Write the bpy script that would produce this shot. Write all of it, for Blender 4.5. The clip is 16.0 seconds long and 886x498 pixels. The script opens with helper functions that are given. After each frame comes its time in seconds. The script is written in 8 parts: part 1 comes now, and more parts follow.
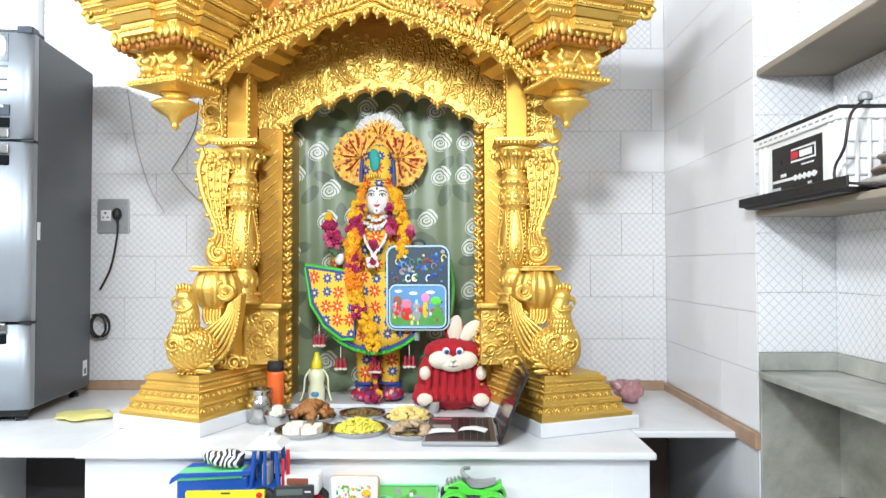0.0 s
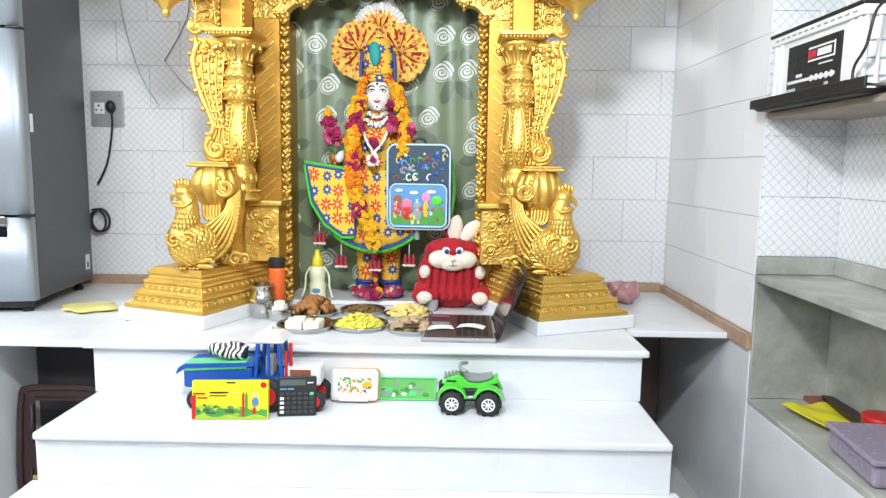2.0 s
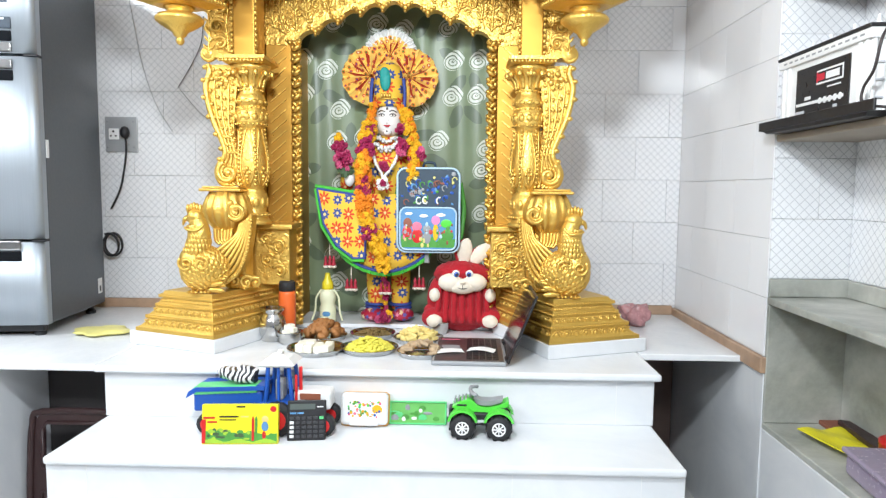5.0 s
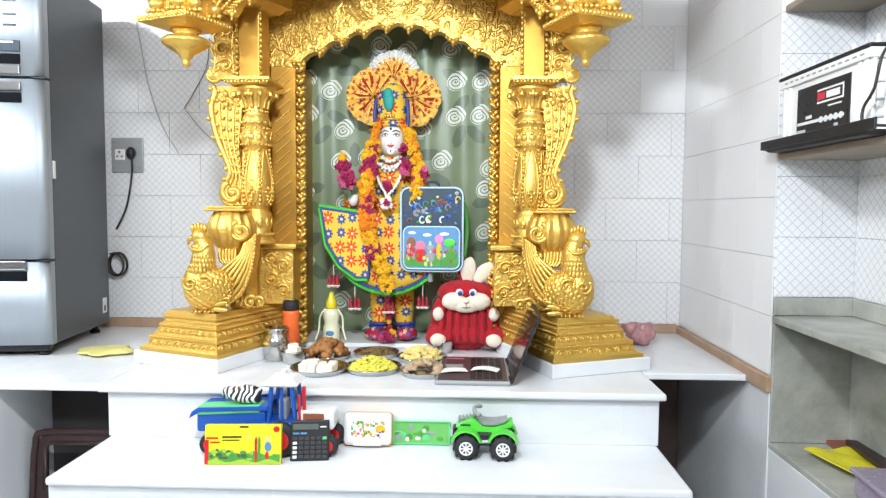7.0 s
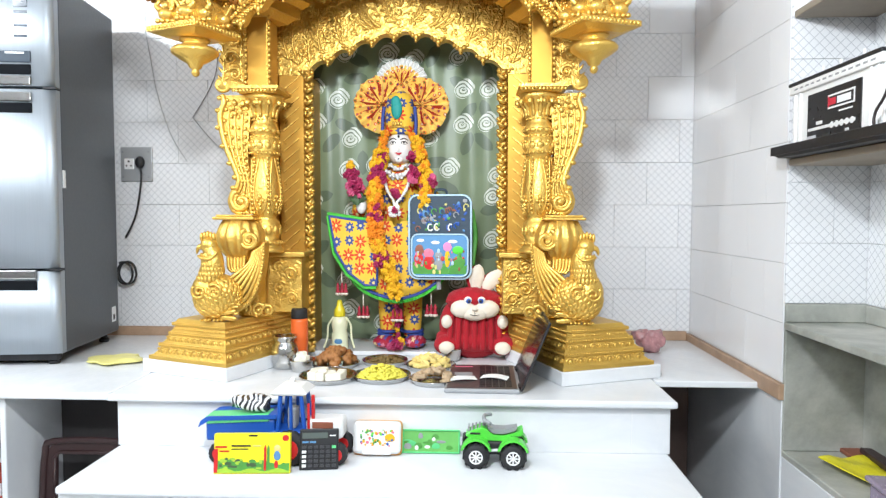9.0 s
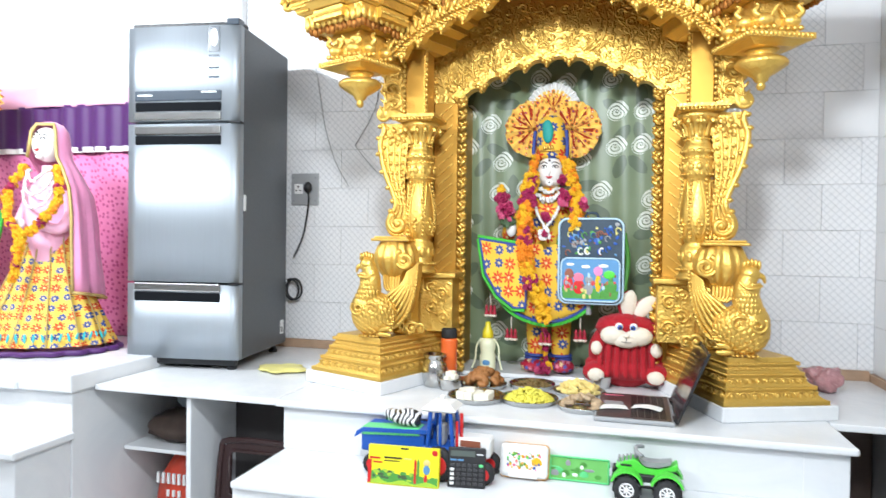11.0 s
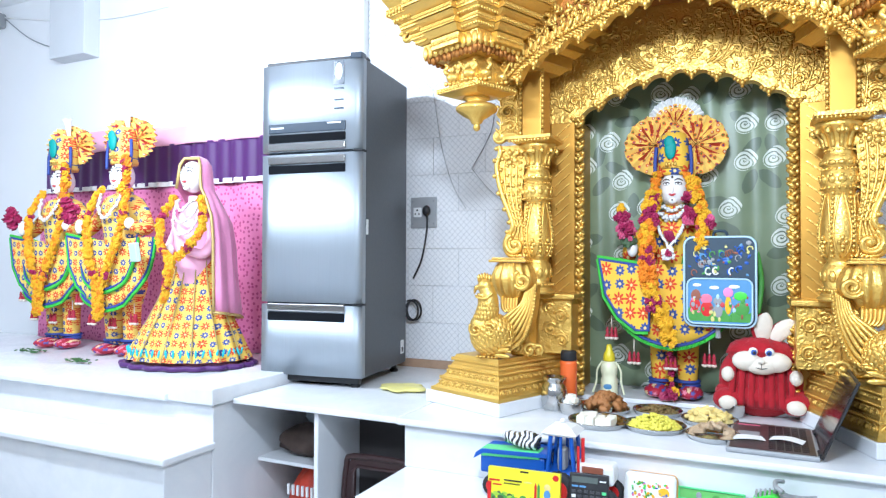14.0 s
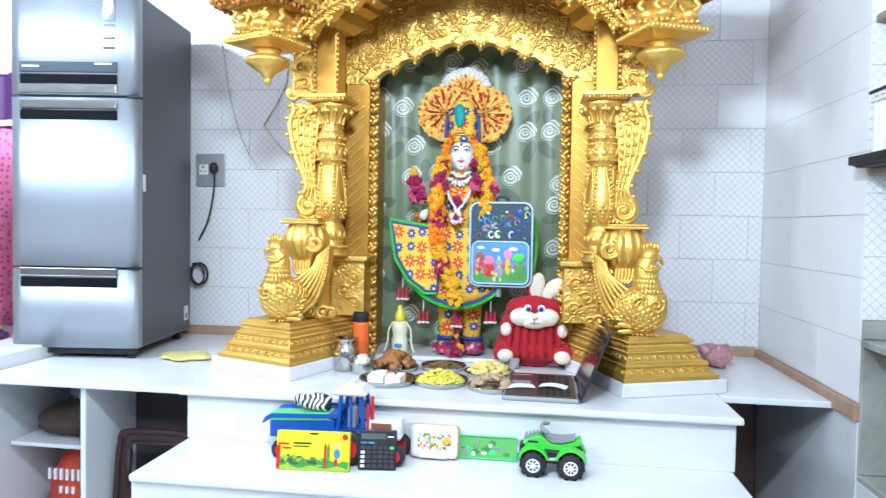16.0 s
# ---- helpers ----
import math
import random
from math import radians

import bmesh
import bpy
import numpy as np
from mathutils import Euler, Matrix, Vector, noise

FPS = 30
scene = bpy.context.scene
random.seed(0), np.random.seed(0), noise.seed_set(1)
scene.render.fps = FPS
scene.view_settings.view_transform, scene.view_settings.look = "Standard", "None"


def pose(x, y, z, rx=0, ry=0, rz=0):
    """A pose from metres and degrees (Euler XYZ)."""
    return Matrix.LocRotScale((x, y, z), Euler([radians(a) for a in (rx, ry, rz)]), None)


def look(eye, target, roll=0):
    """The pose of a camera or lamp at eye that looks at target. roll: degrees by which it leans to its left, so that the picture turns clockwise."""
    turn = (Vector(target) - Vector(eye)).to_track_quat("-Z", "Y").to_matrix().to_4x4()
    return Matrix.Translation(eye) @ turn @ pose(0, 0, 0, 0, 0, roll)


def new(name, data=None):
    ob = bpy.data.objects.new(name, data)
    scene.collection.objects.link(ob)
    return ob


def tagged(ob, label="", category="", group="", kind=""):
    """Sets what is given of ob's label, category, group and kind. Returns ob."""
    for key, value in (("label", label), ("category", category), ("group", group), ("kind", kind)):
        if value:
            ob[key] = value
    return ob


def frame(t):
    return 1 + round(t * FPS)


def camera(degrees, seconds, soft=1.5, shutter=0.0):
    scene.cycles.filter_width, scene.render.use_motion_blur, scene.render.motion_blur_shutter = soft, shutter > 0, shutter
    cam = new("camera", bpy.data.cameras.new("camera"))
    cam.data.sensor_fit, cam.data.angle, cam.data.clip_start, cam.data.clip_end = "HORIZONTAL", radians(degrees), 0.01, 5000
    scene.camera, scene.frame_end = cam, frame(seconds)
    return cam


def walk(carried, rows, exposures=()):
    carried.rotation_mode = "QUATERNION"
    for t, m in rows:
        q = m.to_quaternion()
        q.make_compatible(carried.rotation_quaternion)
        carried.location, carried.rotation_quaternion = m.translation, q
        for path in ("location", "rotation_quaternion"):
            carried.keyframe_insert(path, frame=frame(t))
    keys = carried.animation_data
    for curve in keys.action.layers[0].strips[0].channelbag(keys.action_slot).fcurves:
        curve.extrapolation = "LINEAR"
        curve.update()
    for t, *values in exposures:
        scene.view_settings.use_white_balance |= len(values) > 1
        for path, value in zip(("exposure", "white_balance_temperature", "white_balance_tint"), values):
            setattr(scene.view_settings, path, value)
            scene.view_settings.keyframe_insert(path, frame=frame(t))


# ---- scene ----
cam = camera(67.54, 16.0, soft=1.3, shutter=0.5)
# seconds, eye, then tilt from straight down, lean and turn in degrees
EYE = (0.0, 0.0, 1.523)
ROWS = [
    (0, 0.0036, -0.0145, 0.0069, 91.48, 0.1, 0.82),
    (0.5, 0.0023, -0.0074, 0.0023, 88.85, 0.07, 0.79),
    (1, 0.0012, -0.0015, -0.0011, 85.47, -0.03, 1.05),
    (1.5, -0.0006, 0.0024, -0.0021, 83.72, -0.81, 0.73),
    (2, -0.0018, 0.0035, -0.0019, 82.97, -0.79, 0.83),
    (2.5, -0.0017, 0.0039, -0.0019, 82.9, -0.78, 1.09),
    (3, -0.0016, 0.0049, -0.0011, 82.77, -0.65, 1.22),
    (3.5, -0.0018, 0.0045, 0.0001, 82.92, -0.63, 1.39),
    (4, -0.0032, 0.0030, -0.0008, 83.61, -0.68, 1.46),
    (6.5, 0.0014, -0.0036, 0.0054, 86.13, -0.29, 1.95),
    (7, 0.0016, -0.0047, 0.0048, 86.48, -0.36, 2),
    (7.5, 0.0009, -0.0052, 0.0055, 86.8, -0.15, 2.01),
    (8, 0.0033, -0.0057, 0.0105, 86.83, -0.12, 2.19),
    (10.3, -0.0217, 0.0091, -0.0053, 87.56, 0.44, 5.35),
    (10.5, -0.0155, -0.0106, -0.0022, 87.38, -0.15, 9.07),
    (11, -0.0199, -0.0261, -0.0006, 89.12, -0.73, 15.13),
    (11.5, -0.0226, -0.0334, 0.0004, 90.46, -0.47, 17.78),
    (12, -0.0219, -0.0378, 0.0002, 90.98, -0.57, 20.08),
    (12.5, -0.0207, -0.0418, 0.0004, 90.77, -0.46, 21.88),
    (13, -0.0191, -0.0425, 0.0011, 91.25, -0.77, 23.64),
    (13.5, -0.0204, -0.0408, 0.0001, 90.84, -0.39, 25.04),
    (14, -0.0208, -0.0373, -0.0031, 90.92, -0.22, 25.16),
    (14.5, -0.0186, -0.0311, -0.0087, 91.11, -0.64, 23.8),
    (15, -0.0188, -0.0246, -0.0137, 91.29, -1.3, 17.77),
    (15.5, -0.0169, -0.0203, -0.0144, 88.63, -1.67, 11.56),
    (16, -0.0067, -0.0173, -0.0108, 87.97, -1, 7.81),
]
walk(cam, [(t, pose(EYE[0] + x, EYE[1] + y, EYE[2] + z, rx, ry, rz)) for t, x, y, z, rx, ry, rz in ROWS],
     exposures=((0.0, -0.12, 6400, 10), (8.0, -0.12, 6400, 10), (11.3, -0.12, 6300, 10), (12.3, -0.13, 5950, 9), (13.5, -0.13, 5650, 10), (16.0, -0.12, 5600, 9)))

# ---- world and lamps ----
world = bpy.data.worlds.new("room_surround")
scene.world = world
world.use_nodes = True
world.node_tree.nodes["Background"].inputs[0].default_value = (0.9, 0.95, 1.0, 1)
world.node_tree.nodes["Background"].inputs[1].default_value = 0.08


def tube_lamp(name, at, length, width, power, target):
    data = bpy.data.lights.new(name, "AREA")
    data.shape, data.size, data.size_y = "RECTANGLE", length, width
    data.energy, data.color = power, (0.90, 0.96, 1.0)
    ob = new(name, data)
    ob.matrix_world = look(at, target)
    return ob


tube_lamp("wall_tube_light", (0.7, -0.9, 2.85), 1.2, 0.12, 26, (-0.2, 3.6, 1.9))
tube_lamp("wall_tube_light", (-1.9, -0.7, 2.85), 1.2, 0.12, 56, (-0.2, 3.6, 1.9))
tube_lamp("hanging_lamp", (-0.22, 0.52, 2.66), 0.30, 0.16, 72, (-0.25, 3.6, 2.1))
tube_lamp("ceiling_tube_light", (-3.2, 1.3, 2.95), 1.2, 0.12, 104, (-3.5, 3.2, 1.4))

# ---- materials ----
def nodes_of(name):
    m = bpy.data.materials.new(name)
    m.use_nodes = True
    nt = m.node_tree
    return m, nt, nt.nodes["Principled BSDF"]


def add_node(nt, kind, **values):
    n = nt.nodes.new(kind)
    for k, v in values.items():
        if k.startswith("in_"):
            n.inputs[k[3:].replace("_", " ")].default_value = v
        else:
            setattr(n, k, v)
    return n


def math_node(nt, op, a, b=None):
    n = nt.nodes.new("ShaderNodeMath")
    n.operation = op
    for i, v in enumerate((a, b)):
        if v is None:
            continue
        if isinstance(v, (int, float)):
            n.inputs[i].default_value = v
        else:
            nt.links.new(v, n.inputs[i])
    return n.outputs[0]


def mix_color(nt, fac, a, b):
    n = nt.nodes.new("ShaderNodeMix")
    n.data_type = "RGBA"
    for i, v in ((0, fac), (6, a), (7, b)):
        if isinstance(v, (int, float)):
            n.inputs[i].default_value = v
        elif isinstance(v, tuple):
            n.inputs[i].default_value = (*v[:3], 1)
        else:
            nt.links.new(v, n.inputs[i])
    return n.outputs[2]


def surface(name, color, rough=0.5, metal=0.0, vary=0.12, scale=6.0, bump=0.0, bump_scale=60.0, coat=0.0, sheen=0.0):
    """A plain stuff with blotches at one scale and grain at another."""
    m, nt, p = nodes_of(name)
    tc = add_node(nt, "ShaderNodeTexCoord")
    big = add_node(nt, "ShaderNodeTexNoise", in_Scale=scale, in_Detail=4.0)
    fine = add_node(nt, "ShaderNodeTexNoise", in_Scale=bump_scale, in_Detail=3.0)
    for n in (big, fine):
        nt.links.new(tc.outputs["Object"], n.inputs["Vector"])
    low = tuple(c * (1 - vary) for c in color)
    high = tuple(min(1, c * (1 + vary * 0.6)) for c in color)
    tone = math_node(nt, "ADD", math_node(nt, "MULTIPLY", big.outputs["Fac"], 0.7), math_node(nt, "MULTIPLY", fine.outputs["Fac"], 0.3))
    nt.links.new(mix_color(nt, tone, low, high), p.inputs["Base Color"])
    r = math_node(nt, "ADD", math_node(nt, "MULTIPLY", fine.outputs["Fac"], 0.16), max(0.02, rough - 0.08))
    nt.links.new(r, p.inputs["Roughness"])
    p.inputs["Metallic"].default_value = metal
    p.inputs["Coat Weight"].default_value = coat
    p.inputs["Sheen Weight"].default_value = sheen
    if bump:
        b = add_node(nt, "ShaderNodeBump", in_Strength=bump, in_Distance=0.004)
        nt.links.new(fine.outputs["Fac"], b.inputs["Height"])
        nt.links.new(b.outputs["Normal"], p.inputs["Normal"])
    return m


def gold_paint(name, color, rough, carve, carve_scale):
    m, nt, p = nodes_of(name)
    tc = add_node(nt, "ShaderNodeTexCoord")
    warp = add_node(nt, "ShaderNodeTexNoise", in_Scale=carve_scale * 0.5, in_Detail=2.0)
    vor = add_node(nt, "ShaderNodeTexVoronoi", in_Scale=carve_scale)
    vor.feature = "SMOOTH_F1"
    big = add_node(nt, "ShaderNodeTexNoise", in_Scale=7.0, in_Detail=3.0)
    for n in (warp, big):
        nt.links.new(tc.outputs["Object"], n.inputs["Vector"])
    v = nt.nodes.new("ShaderNodeVectorMath")
    v.operation = "MULTIPLY_ADD"
    nt.links.new(warp.outputs["Color"], v.inputs[0])
    v.inputs[1].default_value = (0.06, 0.06, 0.06)
    nt.links.new(tc.outputs["Object"], v.inputs[2])
    nt.links.new(v.outputs[0], vor.inputs["Vector"])
    low = tuple(c * 0.8 for c in color)
    nt.links.new(mix_color(nt, big.outputs["Fac"], low, color), p.inputs["Base Color"])
    p.inputs["Metallic"].default_value = 0.76
    nt.links.new(math_node(nt, "ADD", math_node(nt, "MULTIPLY", big.outputs["Fac"], 0.2), rough - 0.1), p.inputs["Roughness"])
    b = add_node(nt, "ShaderNodeBump", in_Strength=carve, in_Distance=0.009)
    nt.links.new(vor.outputs["Distance"], b.inputs["Height"])
    nt.links.new(b.outputs["Normal"], p.inputs["Normal"])
    return m


GOLD_RGB = (0.80, 0.515, 0.115)
GOLD = gold_paint("gold_paint", GOLD_RGB, 0.39, 0.26, 70)
GOLD_CARVED = gold_paint("carved_gold", GOLD_RGB, 0.41, 0.5, 62)
GOLD_PLAIN = gold_paint("flat_gold", (0.56, 0.305, 0.052), 0.46, 0.03, 20)
# Darker gold with shade put into its colour, for recesses and undersides
GOLD_SHADED = gold_paint("shaded_gold", (0.42, 0.17, 0.035), 0.5, 0.3, 40)


def marble(name, color, vein, amount, rough=0.22, twist=1.2):
    m, nt, p = nodes_of(name)
    tc = add_node(nt, "ShaderNodeTexCoord")
    n1 = add_node(nt, "ShaderNodeTexNoise", in_Scale=2.2, in_Detail=8.0, in_Roughness=0.65, in_Distortion=twist)
    n2 = add_node(nt, "ShaderNodeTexNoise", in_Scale=45.0, in_Detail=3.0)
    for n in (n1, n2):
        nt.links.new(tc.outputs["Object"], n.inputs["Vector"])
    r = add_node(nt, "ShaderNodeValToRGB")
    r.color_ramp.elements[0].position, r.color_ramp.elements[0].color = 0.36, (*vein, 1)
    r.color_ramp.elements[1].position, r.color_ramp.elements[1].color = 0.36 + 0.3 * (1 - amount) + 0.1, (*color, 1)
    nt.links.new(n1.outputs["Fac"], r.inputs[0])
    nt.links.new(mix_color(nt, math_node(nt, "MULTIPLY", n2.outputs["Fac"], 0.12), r.outputs[0], vein), p.inputs["Base Color"])
    nt.links.new(math_node(nt, "ADD", math_node(nt, "MULTIPLY", n2.outputs["Fac"], 0.15), rough - 0.07), p.inputs["Roughness"])
    return m


MARBLE = marble("white_marble", (0.77, 0.78, 0.79), (0.69, 0.71, 0.735), 0.5)
STONE = marble("grey_green_stone", (0.56, 0.56, 0.51), (0.24, 0.25, 0.22), 0.35, 0.45, 0.15)
STONE_BOARD = surface("stained_stone_board", (0.33, 0.28, 0.22), 0.6, vary=0.35, scale=5)
WALL_WHITE = surface("white_wall_paint", (0.82, 0.83, 0.84), 0.6, vary=0.05, scale=2.5, bump=0.1)
GROUT = surface("grey_grout", (0.78, 0.78, 0.78), 0.8, vary=0.15)
SKIRT = surface("tan_stone_skirting", (0.44, 0.29, 0.19), 0.5, vary=0.45, scale=14, bump=0.2)
GROUT_PALE = surface("pale_grout", (0.75, 0.75, 0.76), 0.8, vary=0.1)
FLOOR = surface("pale_floor_tile", (0.62, 0.61, 0.59), 0.3, vary=0.1)


def tile_stuff(name, pattern):
    """Glazed white wall tile, plain or with a fine diamond lattice printed on it, softly clouded."""
    m, nt, p = nodes_of(name)
    tc = add_node(nt, "ShaderNodeTexCoord")
    geo = add_node(nt, "ShaderNodeNewGeometry")
    info = add_node(nt, "ShaderNodeObjectInfo")
    cloud = add_node(nt, "ShaderNodeTexNoise", in_Scale=3.0, in_Detail=5.0, in_Roughness=0.6)
    nt.links.new(geo.outputs["Position"], cloud.inputs["Vector"])
    base = mix_color(nt, cloud.outputs["Fac"], (0.76, 0.77, 0.785), (0.87, 0.87, 0.88))
    base = mix_color(nt, math_node(nt, "MULTIPLY", info.outputs["Random"], 0.35), base, (0.76, 0.77, 0.79))
    if pattern:
        s = add_node(nt, "ShaderNodeSeparateXYZ")
        nt.links.new(geo.outputs["Position"], s.inputs[0])
        across = math_node(nt, "ADD", s.outputs[0], s.outputs[1])
        lines = []
        for sign in (1, -1):
            v = math_node(nt, "ADD", math_node(nt, "MULTIPLY", across, 26.0), math_node(nt, "MULTIPLY", s.outputs[2], 26.0 * sign))
            w = math_node(nt, "ABSOLUTE", math_node(nt, "SUBTRACT", math_node(nt, "FRACT", v), 0.5))
            lines.append(math_node(nt, "LESS_THAN", w, 0.055))
        both = math_node(nt, "MAXIMUM", lines[0], lines[1])
        base = mix_color(nt, math_node(nt, "MULTIPLY", both, 0.60), base, (0.42, 0.43, 0.46))
    nt.links.new(base, p.inputs["Base Color"])
    p.inputs["Roughness"].default_value = 0.16
    return m


TILE_DIAMOND = tile_stuff("diamond_printed_tile", True)
TILE_PLAIN = tile_stuff("plain_glazed_tile", False)


def brushed(name, color, rough):
    m, nt, p = nodes_of(name)
    tc = add_node(nt, "ShaderNodeTexCoord")
    mp = add_node(nt, "ShaderNodeMapping")
    mp.inputs["Scale"].default_value = (120, 120, 2)
    n = add_node(nt, "ShaderNodeTexNoise", in_Scale=2.0, in_Detail=4.0)
    big = add_node(nt, "ShaderNodeTexNoise", in_Scale=3.0, in_Detail=2.0)
    nt.links.new(tc.outputs["Object"], mp.inputs[0])
    nt.links.new(mp.outputs[0], n.inputs["Vector"])
    nt.links.new(tc.outputs["Object"], big.inputs["Vector"])
    nt.links.new(mix_color(nt, n.outputs["Fac"], tuple(c * 0.88 for c in color), color), p.inputs["Base Color"])
    p.inputs["Metallic"].default_value = 0.9
    p.inputs["Anisotropic"].default_value = 0.5
    tan = add_node(nt, "ShaderNodeTangent")
    tan.direction_type, tan.axis = "RADIAL", "Z"
    p.inputs["Anisotropic Rotation"].default_value = 0.25
    nt.links.new(tan.outputs[0], p.inputs["Tangent"])
    nt.links.new(math_node(nt, "ADD", math_node(nt, "MULTIPLY", big.outputs["Fac"], 0.12), rough), p.inputs["Roughness"])
    return m


STEEL_BRUSHED = brushed("brushed_steel", (0.42, 0.46, 0.50), 0.46)
STEEL = surface("polished_steel", (0.55, 0.55, 0.54), 0.17, 1.0, vary=0.1)
FRIDGE_SIDE = surface("dark_grey_enamel", (0.065, 0.075, 0.085), 0.35, 0.2, vary=0.12, scale=2)
GRIP = surface("matt_black_recess", (0.008, 0.009, 0.011), 0.9, vary=0.2)
GRIP.node_tree.nodes["Principled BSDF"].inputs["Specular IOR Level"].default_value = 0.08
BLACK = surface("black_plastic", (0.012, 0.012, 0.014), 0.5, vary=0.2)
# Near-black that stands in for shade below the counter
DARK = surface("recess_shade", (0.05, 0.045, 0.045), 0.8, vary=0.2)


def flat_cells(nt, scale, axes, jitter=1.0):
    """Cells in the plane of two axes of the thing: distance, angle about each cell's middle, and a random number for each cell."""
    tc = add_node(nt, "ShaderNodeTexCoord")
    s = add_node(nt, "ShaderNodeSeparateXYZ")
    nt.links.new(tc.outputs["Object"], s.inputs[0])
    c = add_node(nt, "ShaderNodeCombineXYZ")
    nt.links.new(s.outputs["XYZ".index(axes[0])], c.inputs[0])
    nt.links.new(s.outputs["XYZ".index(axes[1])], c.inputs[1])
    v = add_node(nt, "ShaderNodeTexVoronoi", in_Scale=scale, in_Randomness=jitter)
    v.voronoi_dimensions = "2D"
    nt.links.new(c.outputs[0], v.inputs["Vector"])
    k = nt.nodes.new("ShaderNodeVectorMath")
    k.operation = "MULTIPLY"
    k.inputs[1].default_value = (scale, scale, 0)
    nt.links.new(c.outputs[0], k.inputs[0])
    k2 = nt.nodes.new("ShaderNodeVectorMath")
    k2.operation = "MULTIPLY"
    k2.inputs[1].default_value = (scale, scale, 0)
    nt.links.new(v.outputs["Position"], k2.inputs[0])
    d = nt.nodes.new("ShaderNodeVectorMath")
    d.operation = "SUBTRACT"
    nt.links.new(k.outputs[0], d.inputs[0])
    nt.links.new(k2.outputs[0], d.inputs[1])
    ds = add_node(nt, "ShaderNodeSeparateXYZ")
    nt.links.new(d.outputs[0], ds.inputs[0])
    ang = math_node(nt, "ARCTAN2", ds.outputs[1], ds.outputs[0])
    rnd = add_node(nt, "ShaderNodeSeparateColor")
    nt.links.new(v.outputs["Color"], rnd.inputs[0])
    return v.outputs["Distance"], ang, rnd.outputs[0], rnd.outputs[1], tc.outputs["Object"]


def weave(nt, p, coord, strength=0.25, scale=400.0):
    n = add_node(nt, "ShaderNodeTexNoise", in_Scale=scale, in_Detail=2.0)
    nt.links.new(coord, n.inputs["Vector"])
    b = add_node(nt, "ShaderNodeBump", in_Strength=strength, in_Distance=0.002)
    nt.links.new(n.outputs["Fac"], b.inputs["Height"])
    nt.links.new(b.outputs["Normal"], p.inputs["Normal"])


def flowered(name, base, scale, axes="XZ"):
    """Yellow printed cotton with red and blue flowers on a loose grid."""
    m, nt, p = nodes_of(name)
    dist, ang, r1, r2, co = flat_cells(nt, scale, axes, 0.22)
    petal = math_node(nt, "MULTIPLY", math_node(nt, "ADD", math_node(nt, "MULTIPLY", math_node(nt, "COSINE", math_node(nt, "MULTIPLY", ang, 8.0)), 0.07), 0.33), 1.0)
    star = math_node(nt, "ADD", math_node(nt, "MULTIPLY", math_node(nt, "ABSOLUTE", math_node(nt, "COSINE", math_node(nt, "MULTIPLY", ang, 4.0))), 0.36), 0.14)
    is_blue = math_node(nt, "GREATER_THAN", r1, 0.5)
    blue = math_node(nt, "MULTIPLY", math_node(nt, "LESS_THAN", dist, petal), is_blue)
    red = math_node(nt, "MULTIPLY", math_node(nt, "LESS_THAN", dist, star), math_node(nt, "SUBTRACT", 1.0, is_blue))
    core = math_node(nt, "LESS_THAN", dist, 0.11)
    n = add_node(nt, "ShaderNodeTexNoise", in_Scale=14.0)
    nt.links.new(co, n.inputs["Vector"])
    col = mix_color(nt, n.outputs["Fac"], tuple(c * 0.85 for c in base), base)
    col = mix_color(nt, red, col, (0.66, 0.055, 0.012))
    col = mix_color(nt, blue, col, (0.045, 0.08, 0.28))
    col = mix_color(nt, core, col, (0.80, 0.62, 0.25))
    nt.links.new(col, p.inputs["Base Color"])
    p.inputs["Roughness"].default_value = 0.75
    weave(nt, p, co)
    return m


def rose_curtain(name):
    """Green satin with white spiral roses and darker leaves."""
    m, nt, p = nodes_of(name)
    dist, ang, r1, r2, co = flat_cells(nt, 5.2, "XZ", 0.5)
    swirl = math_node(nt, "SINE", math_node(nt, "ADD", math_node(nt, "MULTIPLY", math_node(nt, "ADD", dist, math_node(nt, "MULTIPLY", math_node(nt, "SINE", math_node(nt, "ADD", ang, 0.6)), 0.085)), 62.0), math_node(nt, "MULTIPLY", math_node(nt, "SINE", math_node(nt, "MULTIPLY", ang, 3.0)), 0.9)))
    ring = math_node(nt, "MULTIPLY", math_node(nt, "GREATER_THAN", swirl, -0.5), math_node(nt, "LESS_THAN", dist, math_node(nt, "ADD", 0.265, math_node(nt, "MULTIPLY", math_node(nt, "SINE", math_node(nt, "MULTIPLY", ang, 2.0)), 0.04))))
    d2, a2, q1, q2, _ = flat_cells(nt, 5.6, "XZ", 0.75)
    leaf = math_node(nt, "LESS_THAN", d2, math_node(nt, "SUBTRACT", 0.36, math_node(nt, "MULTIPLY", math_node(nt, "ABSOLUTE", math_node(nt, "SINE", math_node(nt, "ADD", a2, math_node(nt, "MULTIPLY", q1, 6.28)))), 0.20)))
    n = add_node(nt, "ShaderNodeTexNoise", in_Scale=5.0, in_Detail=4.0)
    nt.links.new(co, n.inputs["Vector"])
    col = mix_color(nt, n.outputs["Fac"], (0.145, 0.20, 0.11), (0.27, 0.335, 0.205))
    col = mix_color(nt, math_node(nt, "MULTIPLY", leaf, 0.75), col, (0.085, 0.12, 0.075))
    col = mix_color(nt, math_node(nt, "MULTIPLY", ring, 0.85), col, (0.78, 0.82, 0.74))
    nt.links.new(col, p.inputs["Base Color"])
    p.inputs["Roughness"].default_value = 0.38
    p.inputs["Sheen Weight"].default_value = 0.3
    weave(nt, p, co, 0.12, 300)
    return m


